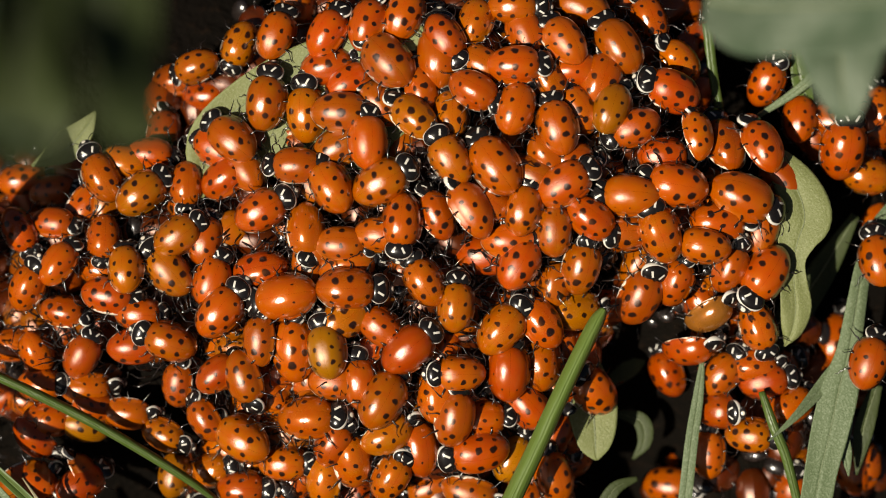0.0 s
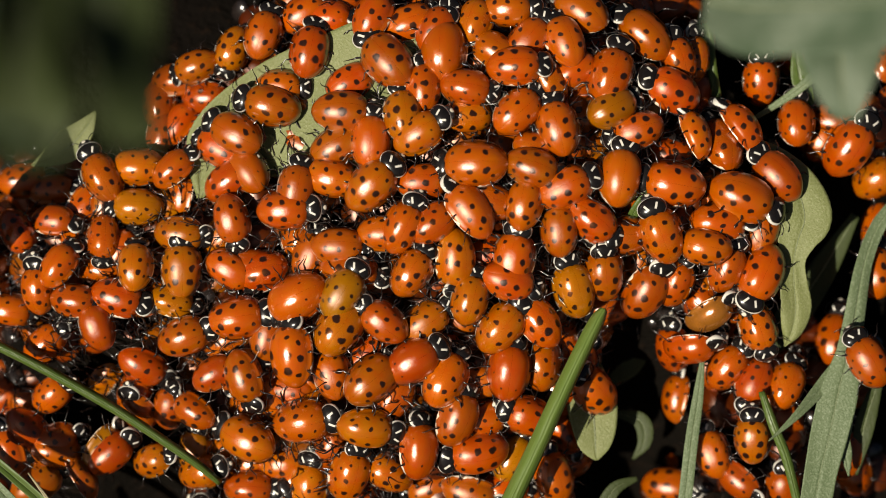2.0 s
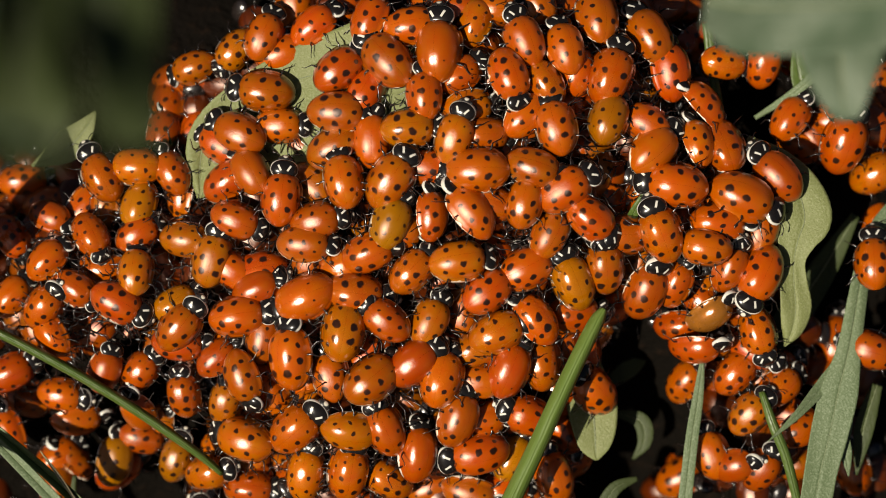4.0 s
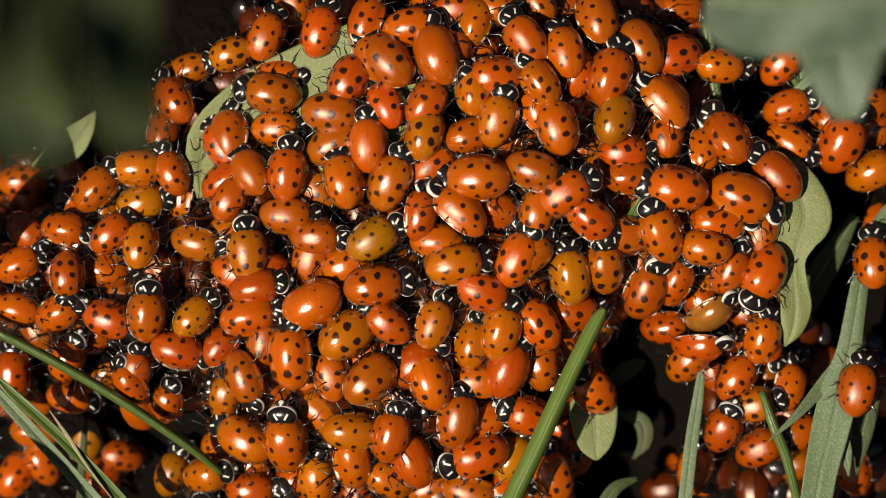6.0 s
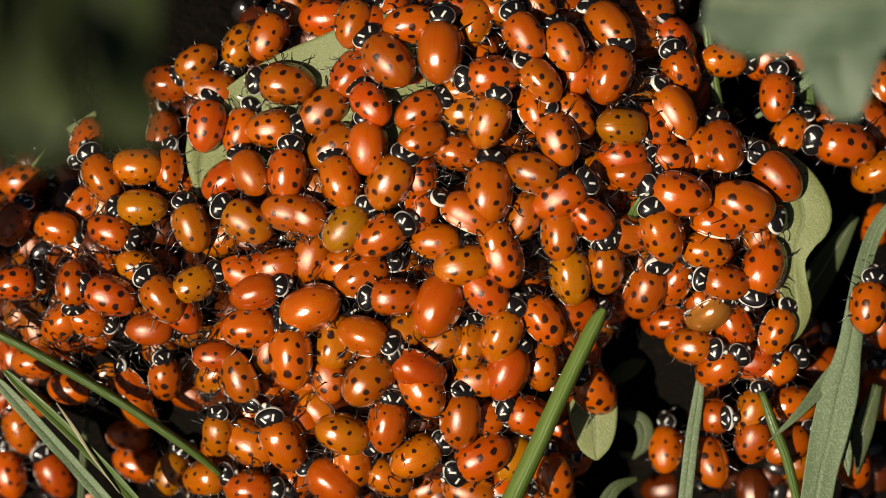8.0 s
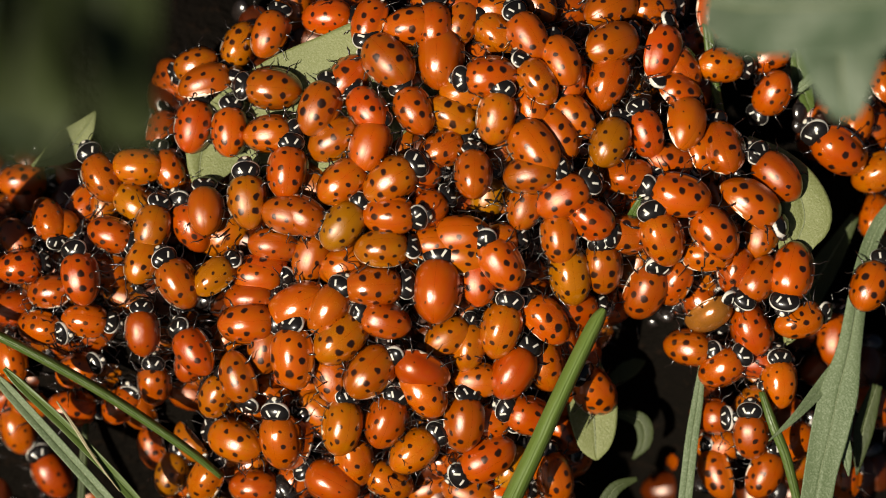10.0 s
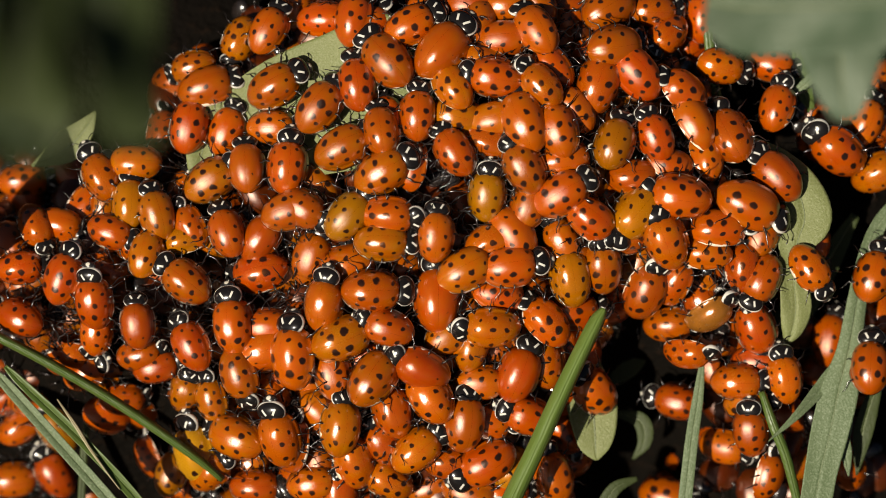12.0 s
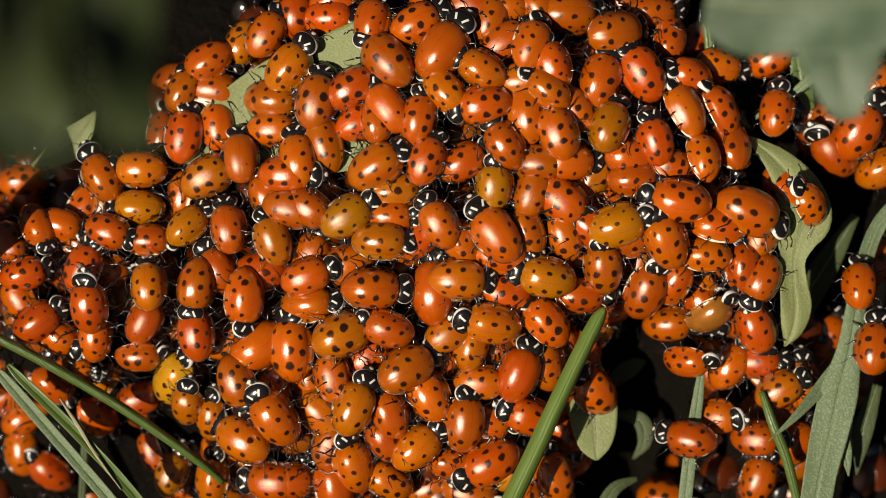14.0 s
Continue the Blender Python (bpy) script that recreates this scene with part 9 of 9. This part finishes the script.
    crawl('r', 0.92, -9, 66, (0, 33.6, 9.6, -8.6, 30, -11), (0.3, 33.6, 9.6, -8.6, 30, -11), (1.5, 33.6, 9.6, -4.7, 30, -11), (2.4, 33.6, 9.6, -8.4, 30, -11), (3.5, 32.2, 9.3, -8.2, 75, -9), (4.6, 30.8, 9.1, -7.9, 120, -7), (5.5, 30.8, 9.1, -4.3, 120, -7), (6.7, 30.3, 9.8, -4.2, 120, -7), (7.3, 30.4, 9.8, -4.2, 75, -10), (8, 30.6, 9.8, -4.2, 30, -13), (10.5, 37.1, 11.1, -5.2, 20, 0), (12.2, 37.3, 11.1, -5.3, 20, 0), (14, 38.8, 14.6, -6.4, 60, 0))
    crawl('p', 0.93, 0, 0, (0, -17.7, -0.2, -4.9, 100, -25), (0.3, -17.7, -0.2, -4.9, 100, -25), (1.5, -17.7, -0.2, -2.3, 100, -25), (3, -16.4, -4.0, -0.8, 60, -33), (5.5, -16.7, -3.2, 0.4, 80, -17), (6.7, -16.7, -4.0, 0.4, 80, -17), (8, -16.7, -4.0, 0.4, 75, -20), (10.5, -17.2, -4.5, -1.0, 90, -44), (11.3, -16.6, -2.7, -0.9, 80, -23), (12.2, -16.0, 1.1, -0.8, 20, 0), (13, -15.1, -2.1, -1.0, -25, 0), (14, -19.7, -2.0, -1.3, -30, 0))
    crawl('p', 0.96, -9, 66, (0, -26.0, -4.2, -5.5, 60, 18), (0.3, -26.0, -4.2, -5.5, 60, 18), (1.5, -26.0, -4.2, -2.9, 60, 18), (2.7, -26.0, -4.2, -5.5, 60, 18), (14, -26.0, -4.2, -5.5, 60, 18))
    crawl('y', 0.87, -15, 0, (0, -24.2, -5.1, -5.5, 90, -55), (0.3, -24.2, -5.1, -5.5, 90, -55), (1.5, -24.2, -5.1, -2.9, 90, -55), (3, -24.2, -4.7, -1.6, 100, -24), (4.2, -23.7, -5.0, -1.6, 50, -15), (5.5, -23.2, -5.2, -1.6, 0, -6), (6.1, -21.9, -6.2, -0.9, 45, -10), (6.7, -21.2, -5.5, -0.2, 5, -15), (8, -22.2, -3.2, -0.2, 60, -6), (10.5, -20.0, -2.5, -0.1, 40, -37), (12.2, -23.0, 0.8, -1.8, 60, -37), (14, -22.7, 1.8, -0.7, 40, -17))
    crawl('q', 0.92, -9, 4, (0, -1.7, -6.5, -3.4, 60, 6), (0.3, -1.7, -6.5, -3.4, 60, 6), (1.5, -1.7, -6.5, 0.4, 60, 6), (3, -1.6, -6.5, 0.4, 40, 6), (5.5, -1.0, -6.7, 1.6, 20, 18), (6.7, -1.0, -6.7, 1.6, 30, 26), (8, -0.2, -8.2, 0.0, 60, 6), (10.5, 0.3, -7.7, 0.0, 60, 6), (12.2, 0.3, -7.7, 0.0, 60, 6), (14, 0.3, -7.5, 0.1, 60, 6))
    crawl('t', 1.02, -12, 4, (0, -13.5, -12.5, -4.5, 90, -20), (0.3, -13.5, -12.5, -4.5, 90, -20), (1.5, -13.5, -12.5, -0.7, 90, -20), (2.4, -13.5, -12.5, -4.3, 90, -20), (7.1, -13.0, -15.0, -4.7, 90, -11), (8, -13.0, -15.0, -2.3, 90, -11), (9.2, -13.0, -16.2, -2.1, 45, -22), (10.5, -13.0, -17.4, -2.0, 0, -33), (12.2, -13.0, -17.4, -2.0, 0, -39), (13.1, -13.8, -19.0, -2.9, -45, -16), (14, -14.7, -20.5, -3.7, -90, 6))
    crawl('r', 0.92, -4, 40, (0, -7.2, -22.0, -7.7, 0, 9), (0.3, -7.2, -22.0, -7.7, 0, 9), (1.5, -7.2, -22.0, -3.9, 0, 9), (2.4, -7.2, -22.0, -7.5, 0, 9), (6, -3.5, -20.3, -7.1, 45, 7), (9.6, 0.3, -18.7, -6.7, 90, 5), (10.5, 0.3, -18.7, -3.0, 90, 5), (12.2, 0.3, -18.7, -3.0, 90, 5), (14, 0.6, -18.7, -3.1, 90, 5))
    crawl('r', 0.92, -14, 56, (0, 5.3, -21.2, -9.1, 80, -17), (0.3, 5.3, -21.2, -9.1, 80, -17), (1.5, 5.3, -21.2, -5.2, 80, -17), (3, 5.3, -21.2, -5.2, 80, -17), (5.5, 5.3, -21.2, -5.2, 80, -17), (6.7, 5.3, -21.2, -5.2, 80, -17), (8, 5.3, -21.2, -5.2, 80, -17), (10.5, 5.3, -21.5, -5.3, 80, -17), (12.2, 5.3, -21.5, -5.3, 80, -17), (13.4, 5.3, -21.5, -9.2, 80, -17), (14, 5.3, -21.5, -9.2, 80, -17))
    crawl('t', 1.00, -2, 62, (0, 37.6, -10.2, -2.5, 20, -6), (0.3, 37.6, -10.2, -2.5, 20, -6), (1.5, 37.6, -10.2, -2.5, 20, -6), (1.85, 37.7, -10.1, -2.5, -15, -5), (2.2, 37.7, -10.1, -2.5, -50, -4), (2.6, 37.8, -10.1, -2.5, -85, -3), (3, 37.8, -10.0, -2.5, -120, -2), (4.2, 38.2, -8.7, -5.4, -60, -14), (5.5, 38.6, -7.5, -8.4, 0, -27), (6.1, 36.5, -12.9, -1.0, 15, -12), (6.7, 37.1, -9.5, -2.5, 20, 3), (7.5, 37.5, -7.5, -2.4, 0, 0), (8, 38.8, -6.5, -8.5, 0, -4), (10.5, 34.3, -8.2, -8.2, 10, -36), (12.2, 34.3, -8.2, -8.2, 10, -36), (13.4, 34.3, -8.2, -10.8, 10, -36), (14, 34.3, -8.2, -10.8, 10, -36))
    crawl('r', 1.02, -19, -6, (0, 34.7, -8.2, -10.9, 10, -33), (0.3, 34.7, -8.2, -10.9, 10, -33), (1.5, 34.7, -8.2, -8.3, 10, -33), (3, 34.6, -8.2, -8.3, 10, -23), (3.9, 34.6, -8.2, -10.7, 10, -23), (5.8, 38.8, -12.5, -11.7, 0, -12), (6.7, 38.8, -12.5, -9.3, 0, -12), (8, 38.6, -13.0, -9.2, 0, -12), (9.2, 38.1, -13.5, -9.0, 60, -17), (10.5, 37.6, -14.0, -8.8, 120, -23), (11.3, 37.7, -12.2, -5.6, 60, -21), (12.2, 37.8, -10.5, -2.5, 0, -19), (14, 38.1, -9.0, -2.6, 10, -12))
    crawl('t', 0.93, 18, 40, (0, 30.8, -21.5, -9.7, 0, 3), (0.3, 30.8, -21.5, -9.7, 0, 3), (1.5, 30.8, -21.5, -7.1, 0, 3), (3, 28.1, -20.5, -5.1, -10, 3), (4.2, 28.1, -19.2, -4.7, 40, -1), (5.5, 28.1, -17.9, -4.3, 90, -4), (6.7, 27.5, -17.4, -4.2, 8, 3), (8, 27.4, -16.9, -4.2, 10, 3), (10.5, 27.3, -16.4, -2.8, 0, -12), (12.2, 27.3, -16.2, -2.8, 0, -12), (13.1, 27.4, -16.4, -3.5, 45, -5), (14, 27.6, -16.7, -4.1, 90, 3))
    crawl('r', 1.02, -12, 0, (0, 19.9, -21.0, -12.3, 90, -7), (0.3, 19.9, -21.0, -12.3, 90, -7), (1.5, 19.9, -21.0, -9.7, 90, -7), (2.4, 19.9, -21.0, -12.1, 90, -7), (4.8, 21.9, -20.0, -10.7, 30, -7), (7.1, 23.8, -18.9, -9.3, -30, -7), (8, 23.8, -18.9, -5.6, -30, -7), (10.5, 24.8, -20.0, -6.7, -20, -46), (11.3, 22.2, -19.7, -8.4, 40, -35), (12.2, 19.4, -22.3, -11.0, 100, -24), (14, 19.4, -22.3, -11.0, 100, -24))
    crawl('s', 0.93, -8, 4, (0, 37.1, -19.2, -11.3, 0, 21), (0.3, 37.1, -19.2, -11.3, 0, 21), (1.5, 37.1, -19.2, -8.7, 0, 21), (3, 31.3, -16.4, -4.7, 60, 21), (5.5, 31.3, -15.7, -4.7, 70, 14), (6.7, 30.8, -17.4, -4.6, 60, -2), (8, 30.3, -17.4, -4.5, 60, -2), (10.5, 28.1, -20.2, -5.0, 20, 21), (12.2, 28.3, -20.0, -5.0, 20, 52), (14, 27.8, -20.5, -5.1, 20, 2))
    crawl('r', 0.93, 0, 62, (0, 20.8, 21.3, -8.7, 90, 8), (4.3, 20.8, 21.3, -8.7, 90, 8), (5.5, 20.8, 21.3, -4.9, 90, 8), (6.4, 20.8, 21.3, -8.5, 90, 8), (7.1, 18.3, 21.1, -7.5, 70, 34), (8, 18.3, 21.1, -3.8, 70, 34), (10.5, 18.3, 21.3, -3.9, 90, 25), (12.2, 18.3, 21.1, -3.8, 90, 25), (14, 18.3, 21.1, -3.8, 90, 33))
    crawl('t', 1.02, 1, 14, (0, 36.3, -19.5, -11.0, 340, -38), (5.5, 36.3, -19.5, -11.0, 340, -38), (6.7, 36.3, -19.5, -8.4, 340, -38), (8, 36.1, -18.9, -8.3, 340, -6), (10.5, 35.6, -20.0, -8.2, 360, -56), (12.2, 35.8, -18.9, -8.2, 340, -36), (13.1, 33.3, -18.2, -7.0, 380, -32), (14, 30.8, -17.4, -5.9, 420, -29))
    crawl('p', 1.19, -14, -6, (0, -0.5, -5.2, -3.4, 20, -22), (6.8, -0.5, -5.2, -3.4, 20, -22), (8, -0.5, -5.2, 1.7, 20, -22), (10.5, -0.5, -3.7, 1.9, 0, -6), (12.2, -0.5, -4.7, 0.5, 0, 0), (14, -0.7, -4.0, 0.6, 0, -12))
    crawl('t', 0.92, 10, 14, (0, 29.3, -10.7, -8.5, 60, 0), (6.8, 29.3, -10.7, -8.5, 60, 0), (8, 29.3, -10.7, -4.7, 60, 0), (10.5, 29.8, -12.0, -3.0, -10, -3), (12.2, 30.3, -11.5, -3.0, -10, -7), (14, 31.6, -12.0, -5.2, 0, -7))
    crawl('t', 0.92, 7, 66, (0, 31.1, 16.8, -10.2, 320, 9), (6.8, 31.1, 16.8, -10.2, 320, 9), (8, 31.1, 16.8, -6.3, 320, 9), (10.5, 22.8, 20.8, -5.5, 360, 27), (12.2, 22.8, 20.1, -5.2, 360, 9), (13.1, 22.3, 17.6, -3.7, 320, 20), (14, 21.8, 15.1, -2.1, 280, 32))
    crawl('t', 0.92, -15, 40, (0, 38.3, 2.1, -12.1, 0, 7), (9.3, 38.3, 2.1, -12.1, 0, 7), (10.5, 38.3, 2.1, -8.2, 0, 7), (12.2, 38.6, -6.0, -8.4, 0, -4), (14, 36.8, -3.5, -3.2, 10, -4))
    crawl('y', 1.10, 5, -6, (0, 17.1, 3.1, -3.9, 220, 7), (11, 17.1, 3.1, -3.9, 220, 7), (12.2, 17.1, 3.1, 1.2, 220, 7), (13, 14.2, 2.5, 1.2, 270, 8), (13.33, 14.5, 2.4, 1.2, 323, 8), (13.67, 14.8, 2.2, 1.1, 377, 9), (14, 15.1, 2.1, 1.1, 430, 9))
    crawl('t', 0.92, -9, -6, (0, 16.3, 8.3, -3.8, 90, 13), (12.8, 16.3, 8.3, -3.8, 90, 13), (14, 16.3, 8.3, 0.0, 90, 13))
    crawl('g', 1.12, -4, 0, (0, -19.1, -24.5, -6.4, 310, 0), (11, -19.1, -24.2, -6.3, 310, 0), (11.5, -19.2, -21.7, -4.4, 315, 0), (12, -21.6, -18.1, -4.1, 357, 0), (12.5, -24.9, -14.3, -3.0, 345, 0), (12.8, -25.9, -12.8, -3.6, 360, -25), (13.2, -25.9, -11.1, -4.4, 375, -45), (13.5, -24.0, -10.7, -4.8, 390, -48), (14, -23.4, -11.6, -4.4, 395, -45))
    crawl('b', 0.95, -6, 55, (0, 23.3, -5.4, -2.4, 62, 48))
    crawl('r', 0.98, -1, 50, (0, 10.4, -16.0, -6.8, 138, -16))
    crawl('s', 1.04, -10, 50, (0, 12.1, -9.0, -6.4, 165, -5))
    crawl('o', 0.96, 2, 50, (0, -14.9, -13.0, -2.8, 320, -16))
    crawl('s', 1.01, 5, 50, (0, -11.6, -0.9, -0.9, 20, -6))
    crawl('q', 1.01, -6, 50, (0, 13.3, 6.7, -1.4, 207, -5))
    crawl('s', 1.08, 4, 50, (0, 23.0, -4.5, -5.2, 160, -7))
    crawl('q', 0.98, -7, 50, (0, -1.0, -20.7, -6.3, 238, -18))
    crawl('t', 0.96, 3, 50, (0, 14.6, -5.1, -5.4, 267, 24))
    crawl('s', 0.98, 7, 50, (0, -3.9, -2.1, -1.7, 39, 21))
    crawl('s', 1.04, 9, 50, (0, 7.9, -3.9, -3.0, 316, 6))
    crawl('o', 1.10, -3, 50, (0, 17.3, 13.5, -3.7, 314, -12))
    crawl('t', 1.05, -4, 50, (0, -13.3, -20.7, -5.5, 36, 3))
    crawl('y', 0.93, 8, 0, (0, 4.0, 4.5, -2.6, 15, 0), (10.5, 4.0, 4.5, -1.0, 15, 0), (10.9, 4.0, 4.5, 1.4, 10, 0), (12, 3.9, 4.6, 1.4, 5, 0), (12.5, 3.8, 4.5, -1.6, 0, 0), (13.2, 4.4, 5.0, -0.6, 5, 0), (13.8, 4.5, 5.3, 1.8, 5, 0), (14, 4.5, 5.3, 1.8, 5, 0))
    crawl('r', 1.06, -2, 50, (0, 38.1, 10.8, -7.4, 304, 19))
    crawl('o', 1.04, 2, 50, (0, -2.1, -14.7, -3.5, 251, -10))
    crawl('q', 1.02, -1, 50, (0, -12.5, 9.3, -3.3, 120, -9))
    crawl('q', 1.09, -12, 50, (0, -10.9, -14.3, -2.5, 132, -22))
    crawl('q', 1.03, 2, 50, (0, 17.9, 3.6, -2.2, 211, -5))
    crawl('q', 1.00, -12, 50, (0, 24.0, 4.8, -3.3, 158, -14))
    crawl('t', 0.98, -8, 50, (0, 11.2, 20.6, -3.7, 53, -5))
    crawl('r', 1.05, -14, 50, (0, -15.9, -2.0, -1.4, 259, 12))
    crawl('r', 1.04, -2, 50, (0, -6.4, -9.2, -1.7, 219, 0))
    crawl('s', 1.10, 6, 50, (0, 10.0, -12.8, -6.4, 346, -1))
    crawl('q', 1.05, 10, 50, (0, -13.0, 21.5, -5.7, 358, -3))
    crawl('r', 1.00, 9, 50, (0, 5.5, 9.1, -1.1, 215, -8))
    crawl('s', 1.07, 9, 50, (0, 16.6, 21.4, -5.9, 308, -23))
    crawl('s', 0.97, -7, 50, (0, -13.4, -6.4, -2.8, 225, 5))
    crawl('s', 0.97, -12, 50, (0, 1.8, -5.7, -1.7, 356, -22))
    crawl('r', 0.96, 8, 50, (0, 34.2, 11.4, -6.6, 98, -1))
    crawl('s', 1.12, 0, 50, (0, -0.7, 21.7, -4.2, 235, -23))
    crawl('o', 0.99, -15, 50, (0, 17.3, -1.4, -3.8, 23, -12))
    crawl('q', 1.11, 0, 50, (0, -3.7, 8.7, -1.7, 24, -4))
    crawl('q', 1.08, -6, 50, (0, -8.6, -1.4, -0.4, 76, 8))
    crawl('q', 1.05, -2, 50, (0, -19.2, 1.2, -3.1, 53, -4))
    crawl('r', 1.10, 4, 50, (0, 3.6, -0.4, -1.1, 87, 12))
    crawl('r', 1.06, 3, 50, (0, -2.0, 14.6, -2.0, 260, 11))
    crawl('r', 0.99, -9, 50, (0, -19.0, -7.9, -3.6, 59, 15))
    crawl('q', 1.07, -10, 50, (0, -11.2, 5.4, -1.8, 312, 11))
    crawl('q', 0.96, -5, 50, (0, -19.2, -17.4, -6.0, 103, 19))
    crawl('r', 1.02, -3, 50, (0, 3.5, 17.0, -1.9, 184, 10))
    crawl('r', 1.00, 6, 50, (0, -8.3, 21.7, -4.7, 199, 18))
    crawl('s', 1.03, 6, 50, (0, 7.3, -21.3, -7.6, 322, -24))
    crawl('t', 1.12, -14, 50, (0, -7.4, -21.6, -6.0, 168, 14))
    crawl('t', 1.00, 5, 50, (0, 12.0, 12.9, -1.9, 355, -22))
    crawl('r', 0.97, 6, 50, (0, -0.2, -9.3, -2.1, 11, 18))
    crawl('t', 0.99, 4, 50, (0, 11.8, -0.2, -2.5, 98, 15))
    crawl('r', 1.03, -4, 30, (0, -31.5, 4.0, -6.0, 209, -51))
    crawl('s', 0.98, -15, 30, (0, 8.5, -18.0, -7.2, 257, -67))
    crawl('t', 0.93, -16, 30, (0, -17.0, -14.5, -4.7, 332, 41))
    crawl('o', 0.91, 5, 30, (0, -29.5, -11.0, -8.1, 212, 59))
    crawl('q', 0.94, 0, 30, (0, -32.2, -20.4, -4.8, 330, 61), (2, -32.4, -20.6, -4.8, 330, 61), (3, -33.9, -19.8, -4.8, 300, 61), (5.4, -31.5, -19.0, -16.7, 330, 61), (14, -31.5, -19.0, -16.7, 330, 61))
    crawl('r', 0.96, 6, 30, (0, 5.5, -13.5, -5.2, 160, 57))
    crawl('s', 0.92, -14, 30, (0, 21.5, 2.0, -2.4, 347, -66))
    crawl('q', 0.96, 8, 30, (0, 13.5, -7.0, -8.2, 206, 61))
    crawl('r', 1.00, 11, 30, (0, -32.0, 0.0, -5.3, 307, 50))
    crawl('s', 0.98, -1, 30, (0, -11.5, -7.5, -2.3, 37, -56))
    crawl('t', 0.94, -17, 30, (0, 7.0, -8.5, -4.3, 173, -53))
    crawl('o', 0.96, -16, 30, (0, 5.5, -16.5, -6.0, 106, 25))
    crawl('q', 0.99, -20, 30, (0, 14.0, 0.5, -2.8, 258, 65))
    crawl('r', 0.94, -13, 30, (0, -25.0, 10.0, -7.0, 13, 49))
    crawl('s', 0.90, -14, 30, (0, 14.5, 4.5, -2.2, 146, -24))
    crawl('q', 1.02, -10, 30, (0, -37.0, -20.3, -4.8, 80, 28), (2, -36.2, -20.7, -4.8, 60, 28), (3, -36.2, -20.9, -4.8, 40, 28), (5.4, -31.5, -21.5, -15.7, -16, 28), (14, -31.5, -21.5, -15.7, -16, 28))
    crawl('r', 0.95, 9, 30, (0, -38.5, -13.0, -10.6, 244, 40))
    crawl('s', 0.97, -6, 30, (0, 11.0, -18.5, -8.9, 259, -52))
    crawl('t', 0.94, -11, 30, (0, -0.5, -16.5, -4.2, 122, -69))
    crawl('o', 0.95, 0, 30, (0, -17.5, -19.0, -6.2, 48, 71))
    crawl('q', 0.95, 3, 30, (0, 21.0, -1.0, -4.3, 265, 44))
    crawl('r', 0.90, -8, 30, (0, 12.5, 9.5, -2.0, 225, -51))
    crawl('s', 0.95, -10, 30, (0, -15.0, -11.0, -3.1, 133, 51))
    crawl('q', 1.01, -21, 30, (0, -29.5, 4.0, -5.8, 204, 36))
    crawl('r', 1.01, -13, 30, (0, 6.5, -5.5, -2.8, 67, -36))
    crawl('s', 0.98, 12, 30, (0, 11.0, -11.0, -6.4, 242, 54))
    crawl('t', 0.92, -9, 30, (0, 13.0, 17.5, -3.2, 233, -43))
    crawl('o', 0.90, 12, 30, (0, 22.5, -2.5, -4.9, 113, 34))
    crawl('q', 1.02, -18, 30, (0, 18.5, 5.5, -2.4, 222, -65))
    crawl('r', 1.02, -5, 30, (0, 22.0, 18.5, -7.1, 228, -42))
    crawl('s', 1.03, -16, 30, (0, 10.0, -8.5, -5.0, 2, 42))
    crawl('q', 1.00, -20, 30, (0, -15.0, 8.5, -4.1, 164, 49))
    crawl('r', 1.02, 8, 30, (0, -12.0, -11.5, -3.0, 349, 48))
    crawl('s', 1.03, 2, 30, (0, 12.5, 5.0, -1.3, 332, -62))
    crawl('t', 1.00, -15, 30, (0, -30.0, -1.5, -3.9, 108, 50))
    crawl('o', 1.03, 0, 30, (0, 1.5, -13.0, -3.5, 123, -47))
    crawl('q', 1.01, -19, 30, (0, 11.5, -14.5, -8.3, 79, 71))
    crawl('r', 0.92, 6, 30, (0, 24.0, -7.5, -7.5, 331, -48))
    crawl('s', 0.99, 9, 30, (0, -22.5, 4.5, -4.4, 18, -63))
    crawl('q', 0.97, -20, 30, (0, -36.5, -13.0, -10.0, 116, 33))


motions()
